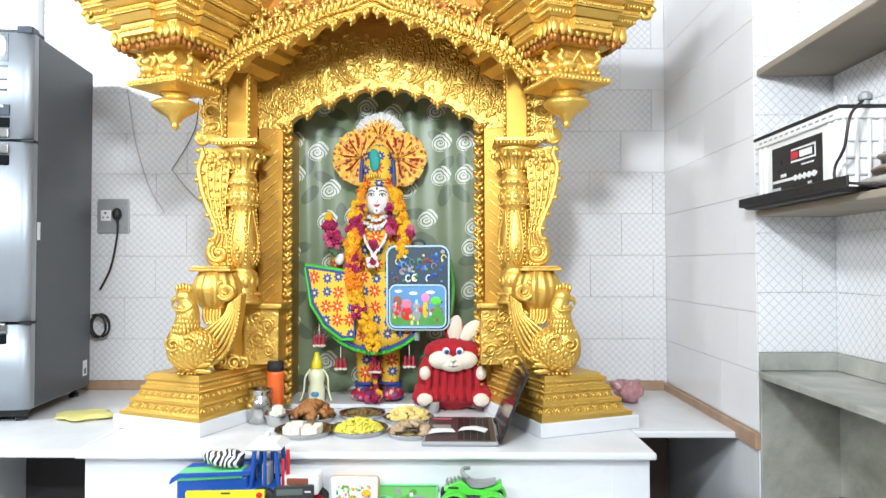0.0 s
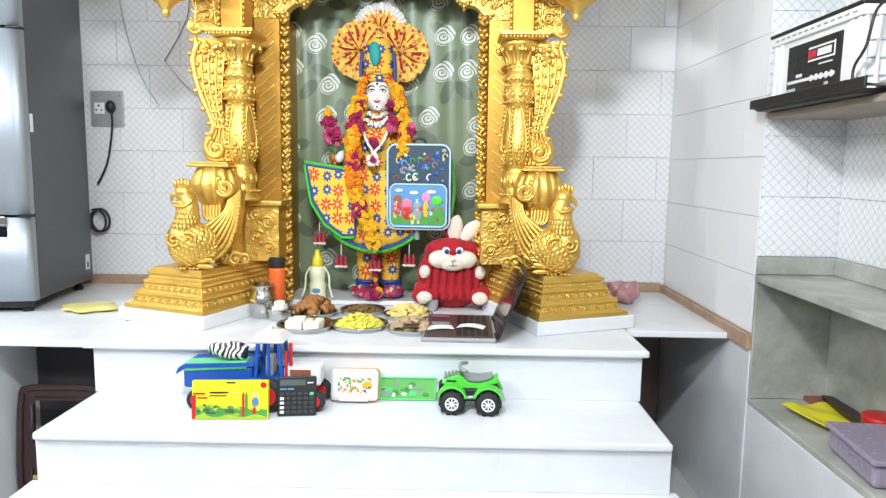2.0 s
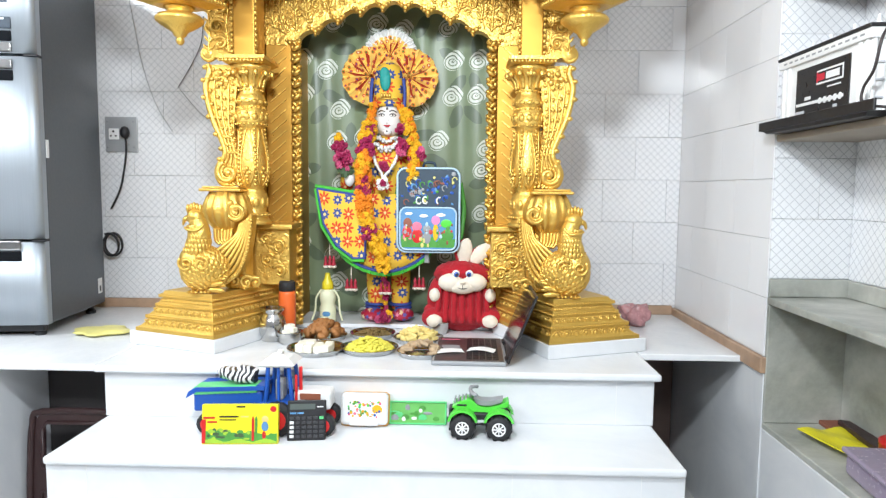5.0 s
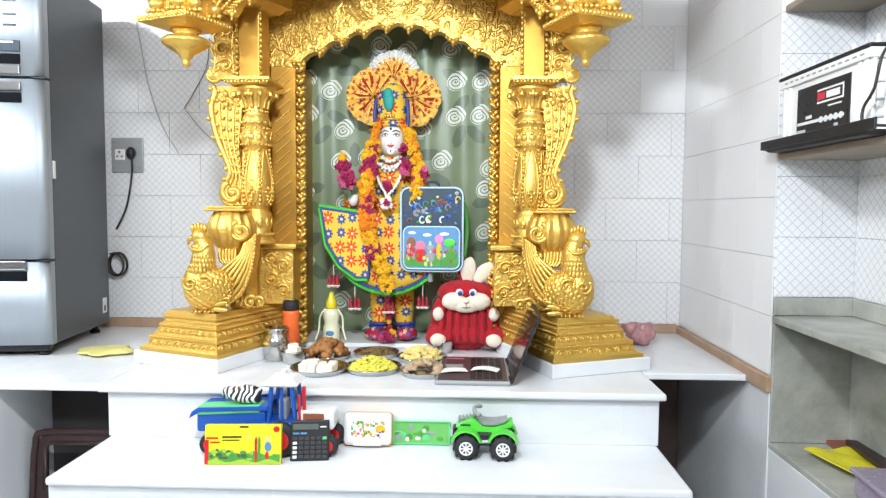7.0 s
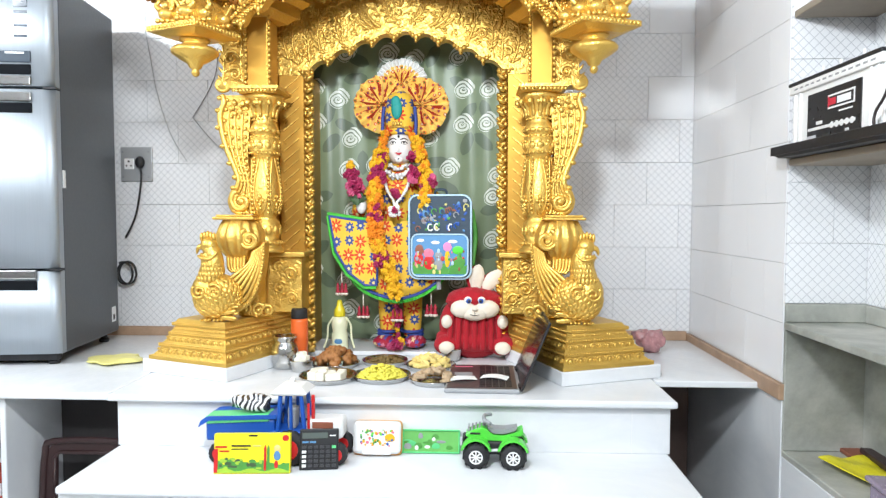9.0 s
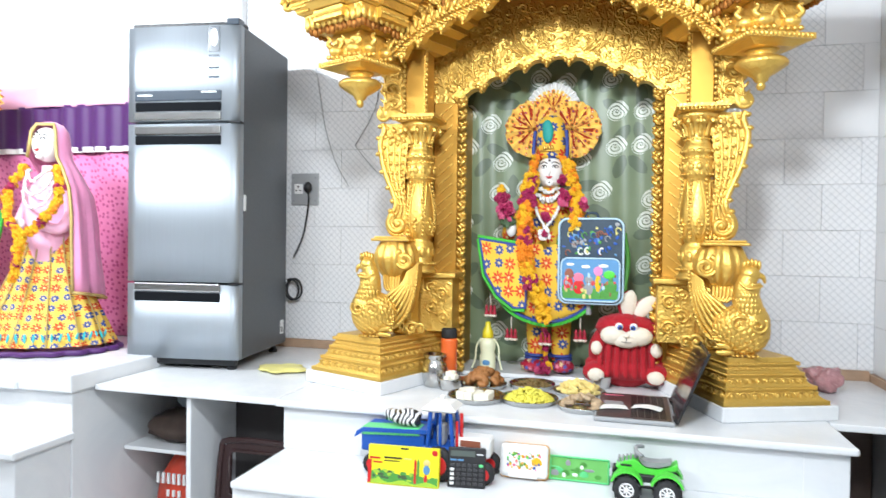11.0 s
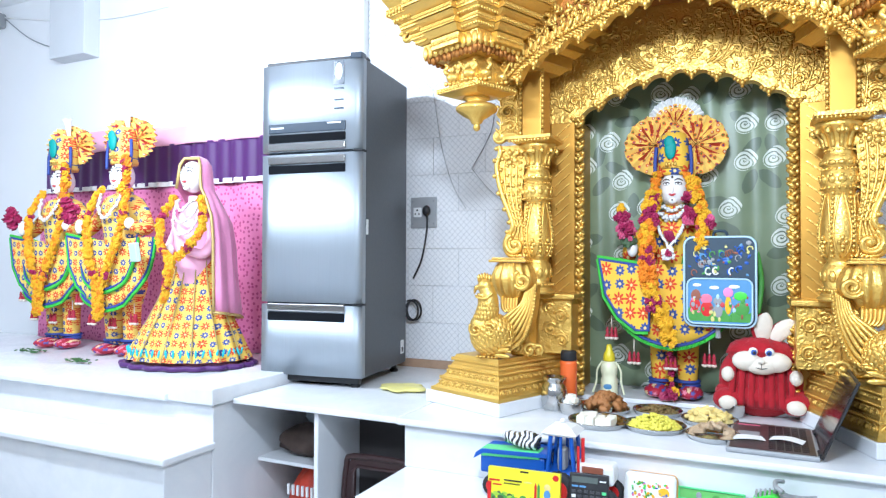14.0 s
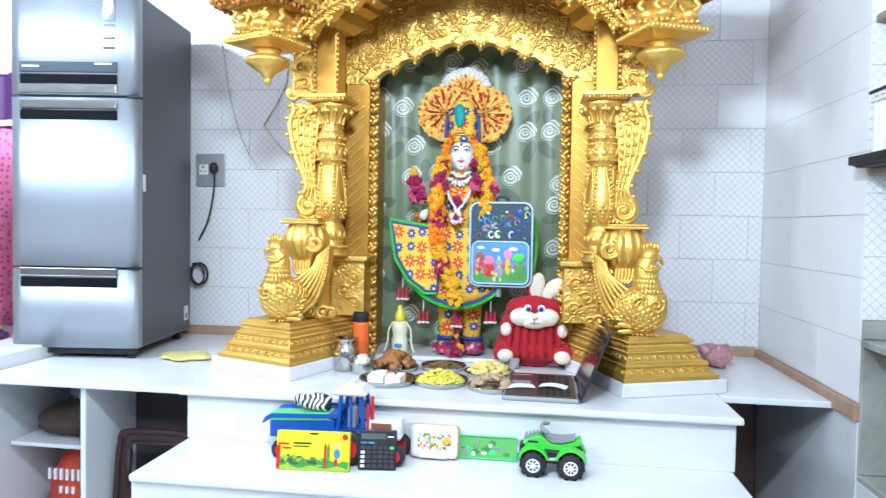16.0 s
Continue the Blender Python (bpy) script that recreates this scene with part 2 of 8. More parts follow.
def pleat_print(name):
    """Yellow pleated cloth with rows of small red diamonds, by rings about the fan's middle."""
    m, nt, p = nodes_of(name)
    dist, ang, r1, r2, co = flat_cells(nt, 34.0, "XZ", 0.75)
    ring = math_node(nt, "MULTIPLY", math_node(nt, "LESS_THAN", dist, 0.30), math_node(nt, "GREATER_THAN", dist, 0.14))
    dot = math_node(nt, "LESS_THAN", dist, 0.14)
    n = add_node(nt, "ShaderNodeTexNoise", in_Scale=26.0, in_Detail=3.0)
    nt.links.new(co, n.inputs["Vector"])
    col = mix_color(nt, n.outputs["Fac"], (0.93, 0.54, 0.05), (0.96, 0.80, 0.28))
    col = mix_color(nt, math_node(nt, "MULTIPLY", ring, 0.8), col, (0.66, 0.06, 0.015))
    hue = mix_color(nt, math_node(nt, "GREATER_THAN", r1, 0.45), (0.06, 0.22, 0.04), (0.10, 0.04, 0.22))
    hue = mix_color(nt, math_node(nt, "GREATER_THAN", r1, 0.72), hue, (0.88, 0.80, 0.62))
    col = mix_color(nt, dot, col, hue)
    nt.links.new(col, p.inputs["Base Color"])
    p.inputs["Roughness"].default_value = 0.7
    weave(nt, p, co)
    return m


CLOTH_FLOWER = flowered("flowered_yellow_cotton", (0.90, 0.55, 0.05), 15.0)
CLOTH_FLOWER_SMALL = flowered("flowered_yellow_skirt", (0.88, 0.60, 0.10), 20.0)
CLOTH_FLOWER_PALE = flowered("flowered_pale_yellow_cotton", (0.88, 0.62, 0.12), 21.0)
CLOTH_PLEAT = pleat_print("pleated_yellow_print")
CURTAIN_GREEN = rose_curtain("green_rose_satin")
CLOTH_PURPLE = surface("purple_satin", (0.075, 0.013, 0.125), 0.55, vary=0.3, scale=8, sheen=0.1)
CLOTH_PINK = surface("pink_cloth", (0.83, 0.25, 0.49), 0.6, vary=0.18, scale=10, bump=0.2, sheen=0.3)
CLOTH_PINK_PALE = surface("pale_pink_veil", (0.88, 0.45, 0.62), 0.55, vary=0.15, scale=12, bump=0.2, sheen=0.3)
FRINGE_GREEN = surface("bright_green_fringe", (0.07, 0.50, 0.05), 0.7, vary=0.4, scale=60, bump=0.4)
TRIM_BLUE = surface("blue_piping", (0.03, 0.06, 0.28), 0.6)
STATUE_WHITE = surface("white_marble_skin", (0.84, 0.83, 0.80), 0.22, vary=0.04, coat=0.3)
INK = surface("dark_painted_line", (0.03, 0.02, 0.02), 0.5)
LIP = surface("painted_rose_red", (0.55, 0.05, 0.06), 0.45)
MARIGOLD = surface("orange_marigold", (0.90, 0.27, 0.008), 0.75, vary=0.35, scale=90, bump=0.6, bump_scale=220)
MARIGOLD_YELLOW = surface("yellow_marigold", (0.92, 0.48, 0.012), 0.75, vary=0.35, scale=90, bump=0.6, bump_scale=220)
ROSE = surface("dark_magenta_petals", (0.36, 0.014, 0.085), 0.6, vary=0.5, scale=70, bump=0.5)
TEAL = surface("teal_plume", (0.01, 0.30, 0.27), 0.6, vary=0.3, scale=50, bump=0.4)
PLUSH_RED = surface("red_plush", (0.42, 0.006, 0.016), 0.9, vary=0.3, scale=35, bump=0.7, bump_scale=260, sheen=0.08)
PLUSH_CREAM = surface("cream_plush", (0.80, 0.72, 0.60), 0.9, vary=0.15, scale=40, bump=0.7, bump_scale=260, sheen=0.4)


def embroidered(name):
    """Crimson cloth sewn with pink, white and blue flowers."""
    m, nt, p = nodes_of(name)
    dist, ang, r1, r2, co = flat_cells(nt, 38.0, "XZ", 0.8)
    petal = math_node(nt, "ADD", math_node(nt, "MULTIPLY", math_node(nt, "COSINE", math_node(nt, "MULTIPLY", ang, 5.0)), 0.1), 0.33)
    hue = mix_color(nt, math_node(nt, "GREATER_THAN", r1, 0.4), (0.75, 0.25, 0.35), (0.10, 0.10, 0.35))
    hue = mix_color(nt, math_node(nt, "GREATER_THAN", r1, 0.75), hue, (0.80, 0.62, 0.35))
    col = mix_color(nt, math_node(nt, "LESS_THAN", dist, petal), (0.40, 0.012, 0.04), hue)
    nt.links.new(col, p.inputs["Base Color"])
    p.inputs["Roughness"].default_value = 0.6
    weave(nt, p, co)
    return m


SHOE_RED = embroidered("red_embroidered_cloth")
SILVER_LACE = surface("white_frill", (0.80, 0.80, 0.78), 0.6, vary=0.2, scale=70, bump=0.4)


# ---- mesh tools ----
def part(name, bm, material, parent=None, label="", smooth=False):
    """Links a bmesh as one mesh object, under a thing or a part."""
    me = bpy.data.meshes.new(name)
    bmesh.ops.recalc_face_normals(bm, faces=bm.faces)
    if smooth:
        for f in bm.faces:
            f.smooth = True
    bm.to_mesh(me)
    bm.free()
    for m in material if isinstance(material, (list, tuple)) else (material,):
        me.materials.append(m)
    ob = new(name, me)
    if parent is not None:
        ob.parent = parent
    if label:
        ob["label"] = label
    return ob


def thing(name, label, category, at=(0, 0, 0), turn=0, group="", kind=""):
    ob = new(name)
    ob.matrix_basis = pose(*at, 0, 0, turn)
    return tagged(ob, label, category, group, kind)


def cube(bm, lo, hi, m=None, mat=0):
    """A box between two corners, turned by m."""
    c = [Vector((x, y, z)) for z in (lo[2], hi[2]) for y in (lo[1], hi[1]) for x in (lo[0], hi[0])]
    vs = [bm.verts.new(m @ v if m else v) for v in c]
    fs = [bm.faces.new([vs[i] for i in q]) for q in ((0, 2, 3, 1), (4, 5, 7, 6), (0, 1, 5, 4), (2, 6, 7, 3), (0, 4, 6, 2), (1, 3, 7, 5))]
    for f in fs:
        f.material_index = mat
    return fs


def slab(lo, hi, edge=0.004, segments=2, m=None):
    """A box with rounded edges, as a bmesh of its own."""
    bm = bmesh.new()
    cube(bm, lo, hi, m)
    bmesh.ops.bevel(bm, geom=list(bm.edges), offset=edge, segments=segments, affect="EDGES", profile=0.5)
    return bm


def lathe(bm, prof, at=(0, 0, 0), n=20, ribs=0, depth=0.0, m=None, mat=0):
    """Turns a profile of (radius, height) about the upright axis."""
    rings = []
    for r, z in prof:
        ring = []
        for i in range(n):
            a = 2 * math.pi * i / n
            rr = r * (1 + depth * math.cos(ribs * a)) if ribs else r
            v = Vector((at[0] + rr * math.cos(a), at[1] + rr * math.sin(a), at[2] + z))
            ring.append(bm.verts.new(m @ v if m else v))
        rings.append(ring)
    for a, b in zip(rings, rings[1:]):
        for i in range(n):
            bm.faces.new((a[i], a[(i + 1) % n], b[(i + 1) % n], b[i])).material_index = mat
    bm.faces.new(rings[0][::-1]).material_index = mat
    bm.faces.new(rings[-1]).material_index = mat


def ball(bm, at, r, n=10, k=6, m=None, mat=0):
    """An ellipsoid; r is one radius or three."""
    r = (r, r, r) if isinstance(r, (int, float)) else r
    top = []
    rows = []
    for j in range(1, k):
        b = math.pi * j / k
        rows.append([Vector((r[0] * math.sin(b) * math.cos(2 * math.pi * i / n), r[1] * math.sin(b) * math.sin(2 * math.pi * i / n), r[2] * math.cos(b))) for i in range(n)])
    at = Vector(at)
    put = lambda v: bm.verts.new(at + (m.to_3x3() @ v if m else v))
    rows = [[put(v) for v in row] for row in rows]
    top, low = put(Vector((0, 0, r[2]))), put(Vector((0, 0, -r[2])))
    for i in range(n):
        j = (i + 1) % n
        bm.faces.new((top, rows[0][i], rows[0][j])).material_index = mat
        bm.faces.new((low, rows[-1][j], rows[-1][i])).material_index = mat
        for a, b in zip(rows, rows[1:]):
            bm.faces.new((a[i], b[i], b[j], a[j])).material_index = mat


def sweep(bm, pts, r, n=8, mat=0, flat=1.0):
    """A round bar along points; r is one radius or one for each point."""
    pts = [Vector(p) for p in pts]
    rs = [r] * len(pts) if isinstance(r, (int, float)) else r
    rings = []
    side = None
    for i, p in enumerate(pts):
        d = (pts[min(i + 1, len(pts) - 1)] - pts[max(i - 1, 0)]).normalized()
        if side is None:
            side = d.cross(Vector((0, 1, 0.01)) if abs(d.y) < 0.9 else Vector((1, 0, 0))).normalized()
        side = (side - d * side.dot(d)).normalized()
        up = d.cross(side)
        rings.append([bm.verts.new(p + rs[i] * (math.cos(2 * math.pi * k / n) * side + flat * math.sin(2 * math.pi * k / n) * up)) for k in range(n)])
    for a, b in zip(rings, rings[1:]):
        for k in range(n):
            bm.faces.new((a[k], a[(k + 1) % n], b[(k + 1) % n], b[k])).material_index = mat
    bm.faces.new(rings[0][::-1]).material_index = mat
    bm.faces.new(rings[-1]).material_index = mat


def plate(bm, outline, y0, y1, mat=0, m=None):
    """A flat shape with its outline in (x, z), from y0 to y1."""
    put = lambda x, y, z: bm.verts.new(m @ Vector((x, y, z)) if m else Vector((x, y, z)))
    a = [put(x, y0, z) for x, z in outline]
    b = [put(x, y1, z) for x, z in outline]
    n = len(outline)
    bm.faces.new(a).material_index = mat
    bm.faces.new(b[::-1]).material_index = mat
    for i in range(n):
        bm.faces.new((a[i], b[i], b[(i + 1) % n], a[(i + 1) % n])).material_index = mat


def glide(pts, steps=8):
    """A smooth line through points."""
    pts = [Vector(p) for p in pts]
    out = []
    for i in range(len(pts) - 1):
        p0, p1, p2, p3 = pts[max(i - 1, 0)], pts[i], pts[i + 1], pts[min(i + 2, len(pts) - 1)]
        for k in range(steps):
            t = k / steps
            out.append(0.5 * (2 * p1 + (p2 - p0) * t + (2 * p0 - 5 * p1 + 4 * p2 - p3) * t * t + (3 * p1 - p0 - 3 * p2 + p3) * t ** 3))
    return out + [pts[-1]]


def structure(name, bm, material, label, category):
    return tagged(part(name, bm, material), label, category, kind="structure")


# ---- the room ----
TOP = 0.85  # height of the white marble platform
WALL_Y, WALL_X = 3.655, 1.18
TILE_W, TILE_H = 0.345, 0.2295


def room():
    structure("floor", slab((-6.5, -2.5, -0.1), (3.2, 3.9, 0.0), 0.003, 1), FLOOR, "pale tiled floor of the prayer room", "floor")
    structure("ceiling", slab((-6.5, -2.5, 3.75), (3.2, 3.9, 3.85), 0.003, 1), WALL_WHITE, "white painted ceiling", "ceiling")
    back = structure("wall_back", slab((-2.30, WALL_Y + 0.008, 0.0), (1.35, 3.9, 3.75), 0.002, 1), GROUT, "white tiled back wall with diamond-printed tiles", "wall")
    structure("wall_back_left", slab((-6.5, 3.60, 0.0), (-2.302, 3.9, 3.75), 0.002, 1), WALL_WHITE, "plain white painted wall behind the statues", "wall")
    structure("wall_left", slab((-6.6, -2.5, 0.0), (-6.4, 3.6, 3.75), 0.002, 1), WALL_WHITE, "plain white side wall", "wall")
    structure("wall_behind", slab((-6.5, -2.6, 0.0), (3.2, -2.5, 3.75), 0.002, 1), WALL_WHITE, "plain white wall", "wall")
    right = structure("wall_right", slab((WALL_X + 0.008, 2.572, 0.0), (1.7, WALL_Y, 3.75), 0.002, 1), GROUT_PALE, "white tiled side wall", "wall")
    rear = structure("wall_recess", slab((1.488, -2.5, 0.0), (1.7, 2.564, 3.75), 0.002, 1), GROUT, "white tiled rear wall of the shelf recess", "wall")
    low = structure("wall_low", slab((WALL_X, -2.5, 0.0), (1.487, 2.555, 0.606), 0.003, 1), MARBLE, "low white marble-clad wall under the recess", "wall")
    structure("wall_lower_panel", slab((WALL_X - 0.004, 2.556, 0.0), (WALL_X + 0.006, WALL_Y - 0.01, 0.826), 0.002, 1), MARBLE, "white marble panel on the lower side wall", "wall")
    return back, right, rear


wall_back, wall_right, wall_recess = room()


def platform():
    xs = (-1.365, 0.727)
    for k, (name, y, z0, z1) in enumerate((("riser_upper", 2.45, 0.645, 0.822), ("riser_middle", 2.075, 0.462, 0.617), ("riser_lower", 1.76, 0.0, 0.437))):
        structure(name, slab((xs[0], y, 0.0 if k == 2 else z0), (xs[1], y + 0.03, z1), 0.002, 1), MARBLE, "white marble step riser", "step")
    structure("platform_top", slab((-1.39, 2.415, 0.823), (0.745, WALL_Y, TOP), 0.009, 3), MARBLE, "white marble platform slab carrying the golden shrine", "platform")
    structure("step_upper", slab((-1.362, 2.052, 0.618), (0.724, 2.47, 0.645), 0.009, 3), MARBLE, "white marble step with rounded nosing", "step")
    structure("step_lower", slab((-1.40, 1.74, 0.435), (0.76, 2.10, 0.462), 0.009, 3), MARBLE, "white marble lower step", "step")
    for name, x in (("step_side_left", -1.364), ("step_side_right", 0.70)):
        bm = bmesh.new()
        for y0, z1 in ((2.48, 0.822), (2.105, 0.617), (1.79, 0.437)):
            cube(bm, (x, y0, 0.0), (x + 0.025, y0 + 0.37 if y0 < 2.4 else 2.74, z1))
        structure(name, bm, MARBLE, "white marble side of the stepped platform", "step")
    structure("counter_left", slab((-2.296, 2.43, 0.823), (-1.392, WALL_Y, TOP), 0.006, 2), MARBLE, "white marble counter slab under the refrigerator", "counter")
    structure("counter_divider", slab((-1.838, 2.455, 0.0), (-1.814, 3.6, 0.822), 0.003, 1), MARBLE, "white marble divider below the counter", "counter")
    structure("ledge_right", slab((0.746, 2.735, 0.823), (WALL_X - 0.005, WALL_Y, TOP), 0.005, 2), MARBLE, "white marble ledge beside the shrine", "ledge")
    structure("baseboard_back", slab((-2.29, 3.636, TOP), (WALL_X - 0.02, WALL_Y + 0.004, 0.90), 0.003, 1), SKIRT, "tan stone skirting along the back wall", "skirting")
    structure("baseboard_right", slab((WALL_X - 0.02, 2.548, 0.827), (WALL_X + 0.004, WALL_Y + 0.004, 0.888), 0.003, 1), SKIRT, "tan stone skirting along the side wall", "skirting")
    for x, y, z0, z1 in ((0.17, 2.074, 0.463, 0.617), (0.585, 2.074, 0.463, 0.617), (-1.23, 2.074, 0.463, 0.617), (0.585, 2.449, 0.646, 0.822), (-0.62, 2.074, 0.463, 0.617)):
        structure("riser_joint", slab((x, y, z0), (x + 0.0022, y + 0.003, z1), 0.0003, 1), GROUT, "thin grey joint between marble panels", "step")
    # the lower platform of the other statues
    structure("platform_left", slab((-6.4, 2.285, 0.835), (-2.587, 3.6, 0.871), 0.008, 3), MARBLE, "white marble platform of the dressed statues", "platform")
    structure("platform_left_border", slab((-2.585, 2.30, 0.835), (-2.298, 3.6, 0.915), 0.008, 3), MARBLE, "raised white marble border of the platform", "platform")
    structure("platform_left_base", slab((-6.4, 2.33, 0.0), (-2.32, 3.6, 0.834), 0.003, 1), MARBLE, "white marble front of the statue platform", "platform")
    structure("step_left", slab((-6.4, 2.02, 0.630), (-2.30, 2.329, 0.664), 0.009, 3), MARBLE, "white marble step before the statue platform", "step")
    structure("step_left_base", slab((-6.4, 2.05, 0.0), (-2.325, 2.329, 0.629), 0.003, 1), MARBLE, "white marble riser of the side step", "step")


platform()


def recess():
    structure("recess_shelf_upper", slab((WALL_X + 0.006, -1.0, 2.264), (1.485, 2.56, 2.290), 0.003, 1), STONE_BOARD, "rough stone shelf board high in the recess", "shelf")
    structure("recess_shelf_middle", slab((WALL_X, -1.0, 1.717), (1.485, 2.56, 1.742), 0.003, 1), STONE_BOARD, "rough stone shelf board carrying the battery", "shelf")
    structure("recess_counter", slab((WALL_X - 0.003, -1.0, 1.098), (1.485, 2.56, 1.126), 0.004, 2), STONE, "grey-green stone counter slab in the recess", "shelf")
    structure("recess_splash", slab((WALL_X, 2.545, 1.127), (1.485, 2.562, 1.196), 0.003, 1), STONE, "grey stone upstand at the end of the counter", "shelf")
    structure("recess_splash_rear", slab((1.470, -1.0, 1.127), (1.486, 2.544, 1.194), 0.003, 1), STONE, "grey stone upstand along the rear of the counter", "shelf")
    structure("recess_side", slab((WALL_X, 2.545, 0.632), (1.485, 2.562, 1.097), 0.003, 1), STONE, "grey mottled stone end panel of the recess", "shelf")
    structure("recess_back_panel", slab((1.474, -1.0, 0.632), (1.4865, 2.544, 1.097), 0.003, 1), STONE, "grey mottled stone rear panel of the recess", "shelf")
    structure("recess_floor", slab((WALL_X, -1.0, 0.607), (1.485, 2.56, 0.631), 0.003, 1), STONE, "grey-green stone bottom shelf of the recess", "shelf")


recess()


# ---- refrigerator ----
def refrigerator():
    w, d, h = 0.60, 0.645, 1.735
    fr = thing("refrigerator", "tall three-door stainless steel refrigerator with dark grey sides", "refrigerator", (-2.445, 2.799, TOP), 7.0)
    part("body", slab((0.004, 0.05, 0.05), (w - 0.004, d, h - 0.012), 0.012, 3), FRIDGE_SIDE, fr, "dark grey enamel cabinet")
    for z0, z1, grip, bar in ((0.055, 0.427, 0.342, 0.392), (0.440, 1.230, 1.126, 1.176), (1.243, h - 0.02, 1.292, 1.246)):
        bm = bmesh.new()
        n = 12
        rings = []
        for i in range(n + 1):
            x = w * i / n
            t = 2 * i / n - 1
            y = -0.003 * (1 - t * t) + (0.010 * max(0, abs(t) - 0.86) / 0.14) ** 1
            rings.append([bm.verts.new((x, y, z0)), bm.verts.new((x, y, z1)), bm.verts.new((x, 0.047, z1)), bm.verts.new((x, 0.047, z0))])
        for a, b in zip(rings, rings[1:]):
            for k in range(4):
                f = bm.faces.new((a[k], b[k], b[(k + 1) % 4], a[(k + 1) % 4]))
                f.smooth = k == 0
        bm.faces.new(rings[0])
        bm.faces.new(rings[-1][::-1])
        door = part("door", bm, STEEL_BRUSHED, fr, "brushed steel door")
        part("grip", slab((0.045, -0.0065, grip), (w - 0.095, 0.02, grip + 0.046), 0.006, 2), GRIP, door, "black recessed grip")
        part("handle_bar", slab((0.045, -0.013, bar), (w - 0.095, 0.015, bar + 0.042), 0.006, 2), STEEL, door, "polished steel handle bar")
    part("display_strip", slab((0.045, -0.0075, 1.345), (w - 0.095, 0.02, 1.395), 0.004, 2), FRIDGE_STRIP, fr, "dark glossy control strip")
    for x0, x1, z in ((0.06, 0.14, 1.368), (0.40, 0.48, 1.382)):
        part("strip_mark", slab((x0, -0.009, z), (x1, -0.0074, z + 0.008), 0.0005, 1), PALE_INK, fr)
    part("sticker", slab((0.435, -0.0035, 1.585), (0.495, 0.002, 1.71), 0.001, 1), FRIDGE_STRIP, fr, "dark rating sticker with a white oval")
    bm = bmesh.new()
    ball(bm, (0.465, -0.0035, 1.655), (0.02, 0.002, 0.045), 14, 8)
    part("sticker_oval", bm, PALE_INK, fr)
    for z in (1.56, 1.50, 1.455):
        part("sticker_bar", slab((0.437, -0.0035, z), (0.493, 0.002, z + 0.010), 0.0005, 1), FRIDGE_STRIP, fr)
    part("top_cover", slab((0.01, 0.03, h - 0.014), (w - 0.01, 0.12, h + 0.006), 0.005, 2), BLACK, fr, "black hinge cover")
    part("hinge", slab((w - 0.07, -0.005, h - 0.02), (w - 0.005, 0.06, h + 0.012), 0.004, 2), FRIDGE_STRIP, fr)
    for z in (0.433, 1.236):
        part("hinge", slab((w - 0.05, -0.004, z - 0.004), (w + 0.008, 0.04, z + 0.004), 0.002, 1), BLACK, fr)
    part("side_clip", slab((w - 0.003, 0.055, 0.80), (w + 0.003, 0.075, 0.88), 0.001, 1), PALE_INK, fr)
    part("side_label", slab((w - 0.0035, 0.55, 0.11), (w - 0.002, 0.60, 0.19), 0.0004, 1), PALE_INK, fr, "small white printed label")
    part("label_mark", slab((w - 0.0025, 0.565, 0.12), (w - 0.0015, 0.585, 0.15), 0.0003, 1), INK, fr)
    for x in (0.06, w - 0.06):
        for y in (0.06, d - 0.06):
            bm = bmesh.new()
            lathe(bm, ((0.024, 0), (0.026, 0.014), (0.016, 0.022), (0.016, 0.055)), (x, y, 0), 12)
            part("foot", bm, BLACK, fr)
    part("plinth_rail", slab((0.03, 0.03, 0.02), (w - 0.03, 0.07, 0.055), 0.004, 1), BLACK, fr)
    return fr


FRIDGE_STRIP = surface("dark_glossy_strip", (0.05, 0.065, 0.085), 0.2, vary=0.1)
PALE_INK = surface("pale_print", (0.75, 0.76, 0.76), 0.5, vary=0.05)
refrigerator()


# ---- golden shrine ----
XC = -0.325
shrine = thing("shrine", "carved golden temple shrine with columns, peacocks and scalloped arch", "shrine", (XC, 0, 0))
TURN = math.radians(22)
E1, E2 = Vector((math.cos(TURN), math.sin(TURN), 0)), Vector((-math.sin(TURN), math.cos(TURN), 0))


def corner_frame(o):
    """Axes of a turned block: outward along its front, then back along its inner side."""
    return Matrix(((E1.x, E2.x, 0, o[0]), (E1.y, E2.y, 0, o[1]), (0, 0, 1, 0), (0, 0, 0, 1)))


def gold(name, bm, s, material=None, label="", smooth=False):
    bm.transform(Matrix.Diagonal((s, 1, 1, 1)))
    ob = part(name, bm, material or GOLD, shrine, label, smooth)
    if name in ("lotus_border", "column_ornament", "bead_strip", "leaf_fringe", "cornice_leafwork", "block_relief", "bracket_edging", "slanted_groove"):
        ob["kind"] = "stuff"
    return ob


def frustum(bm, r0, z0, r1, z1, m):
    """r: (x0, y0, x1, y1) at the foot and at the top."""
    a = [bm.verts.new(m @ Vector((x, y, z0))) for x, y in ((r0[0], r0[1]), (r0[2], r0[1]), (r0[2], r0[3]), (r0[0], r0[3]))]
    b = [bm.verts.new(m @ Vector((x, y, z1))) for x, y in ((r1[0], r1[1]), (r1[2], r1[1]), (r1[2], r1[3]), (r1[0], r1[3]))]
    bm.faces.new(a[::-1])
    bm.faces.new(b)
    for i in range(4):
        bm.faces.new((a[i], a[(i + 1) % 4], b[(i + 1) % 4], b[i]))


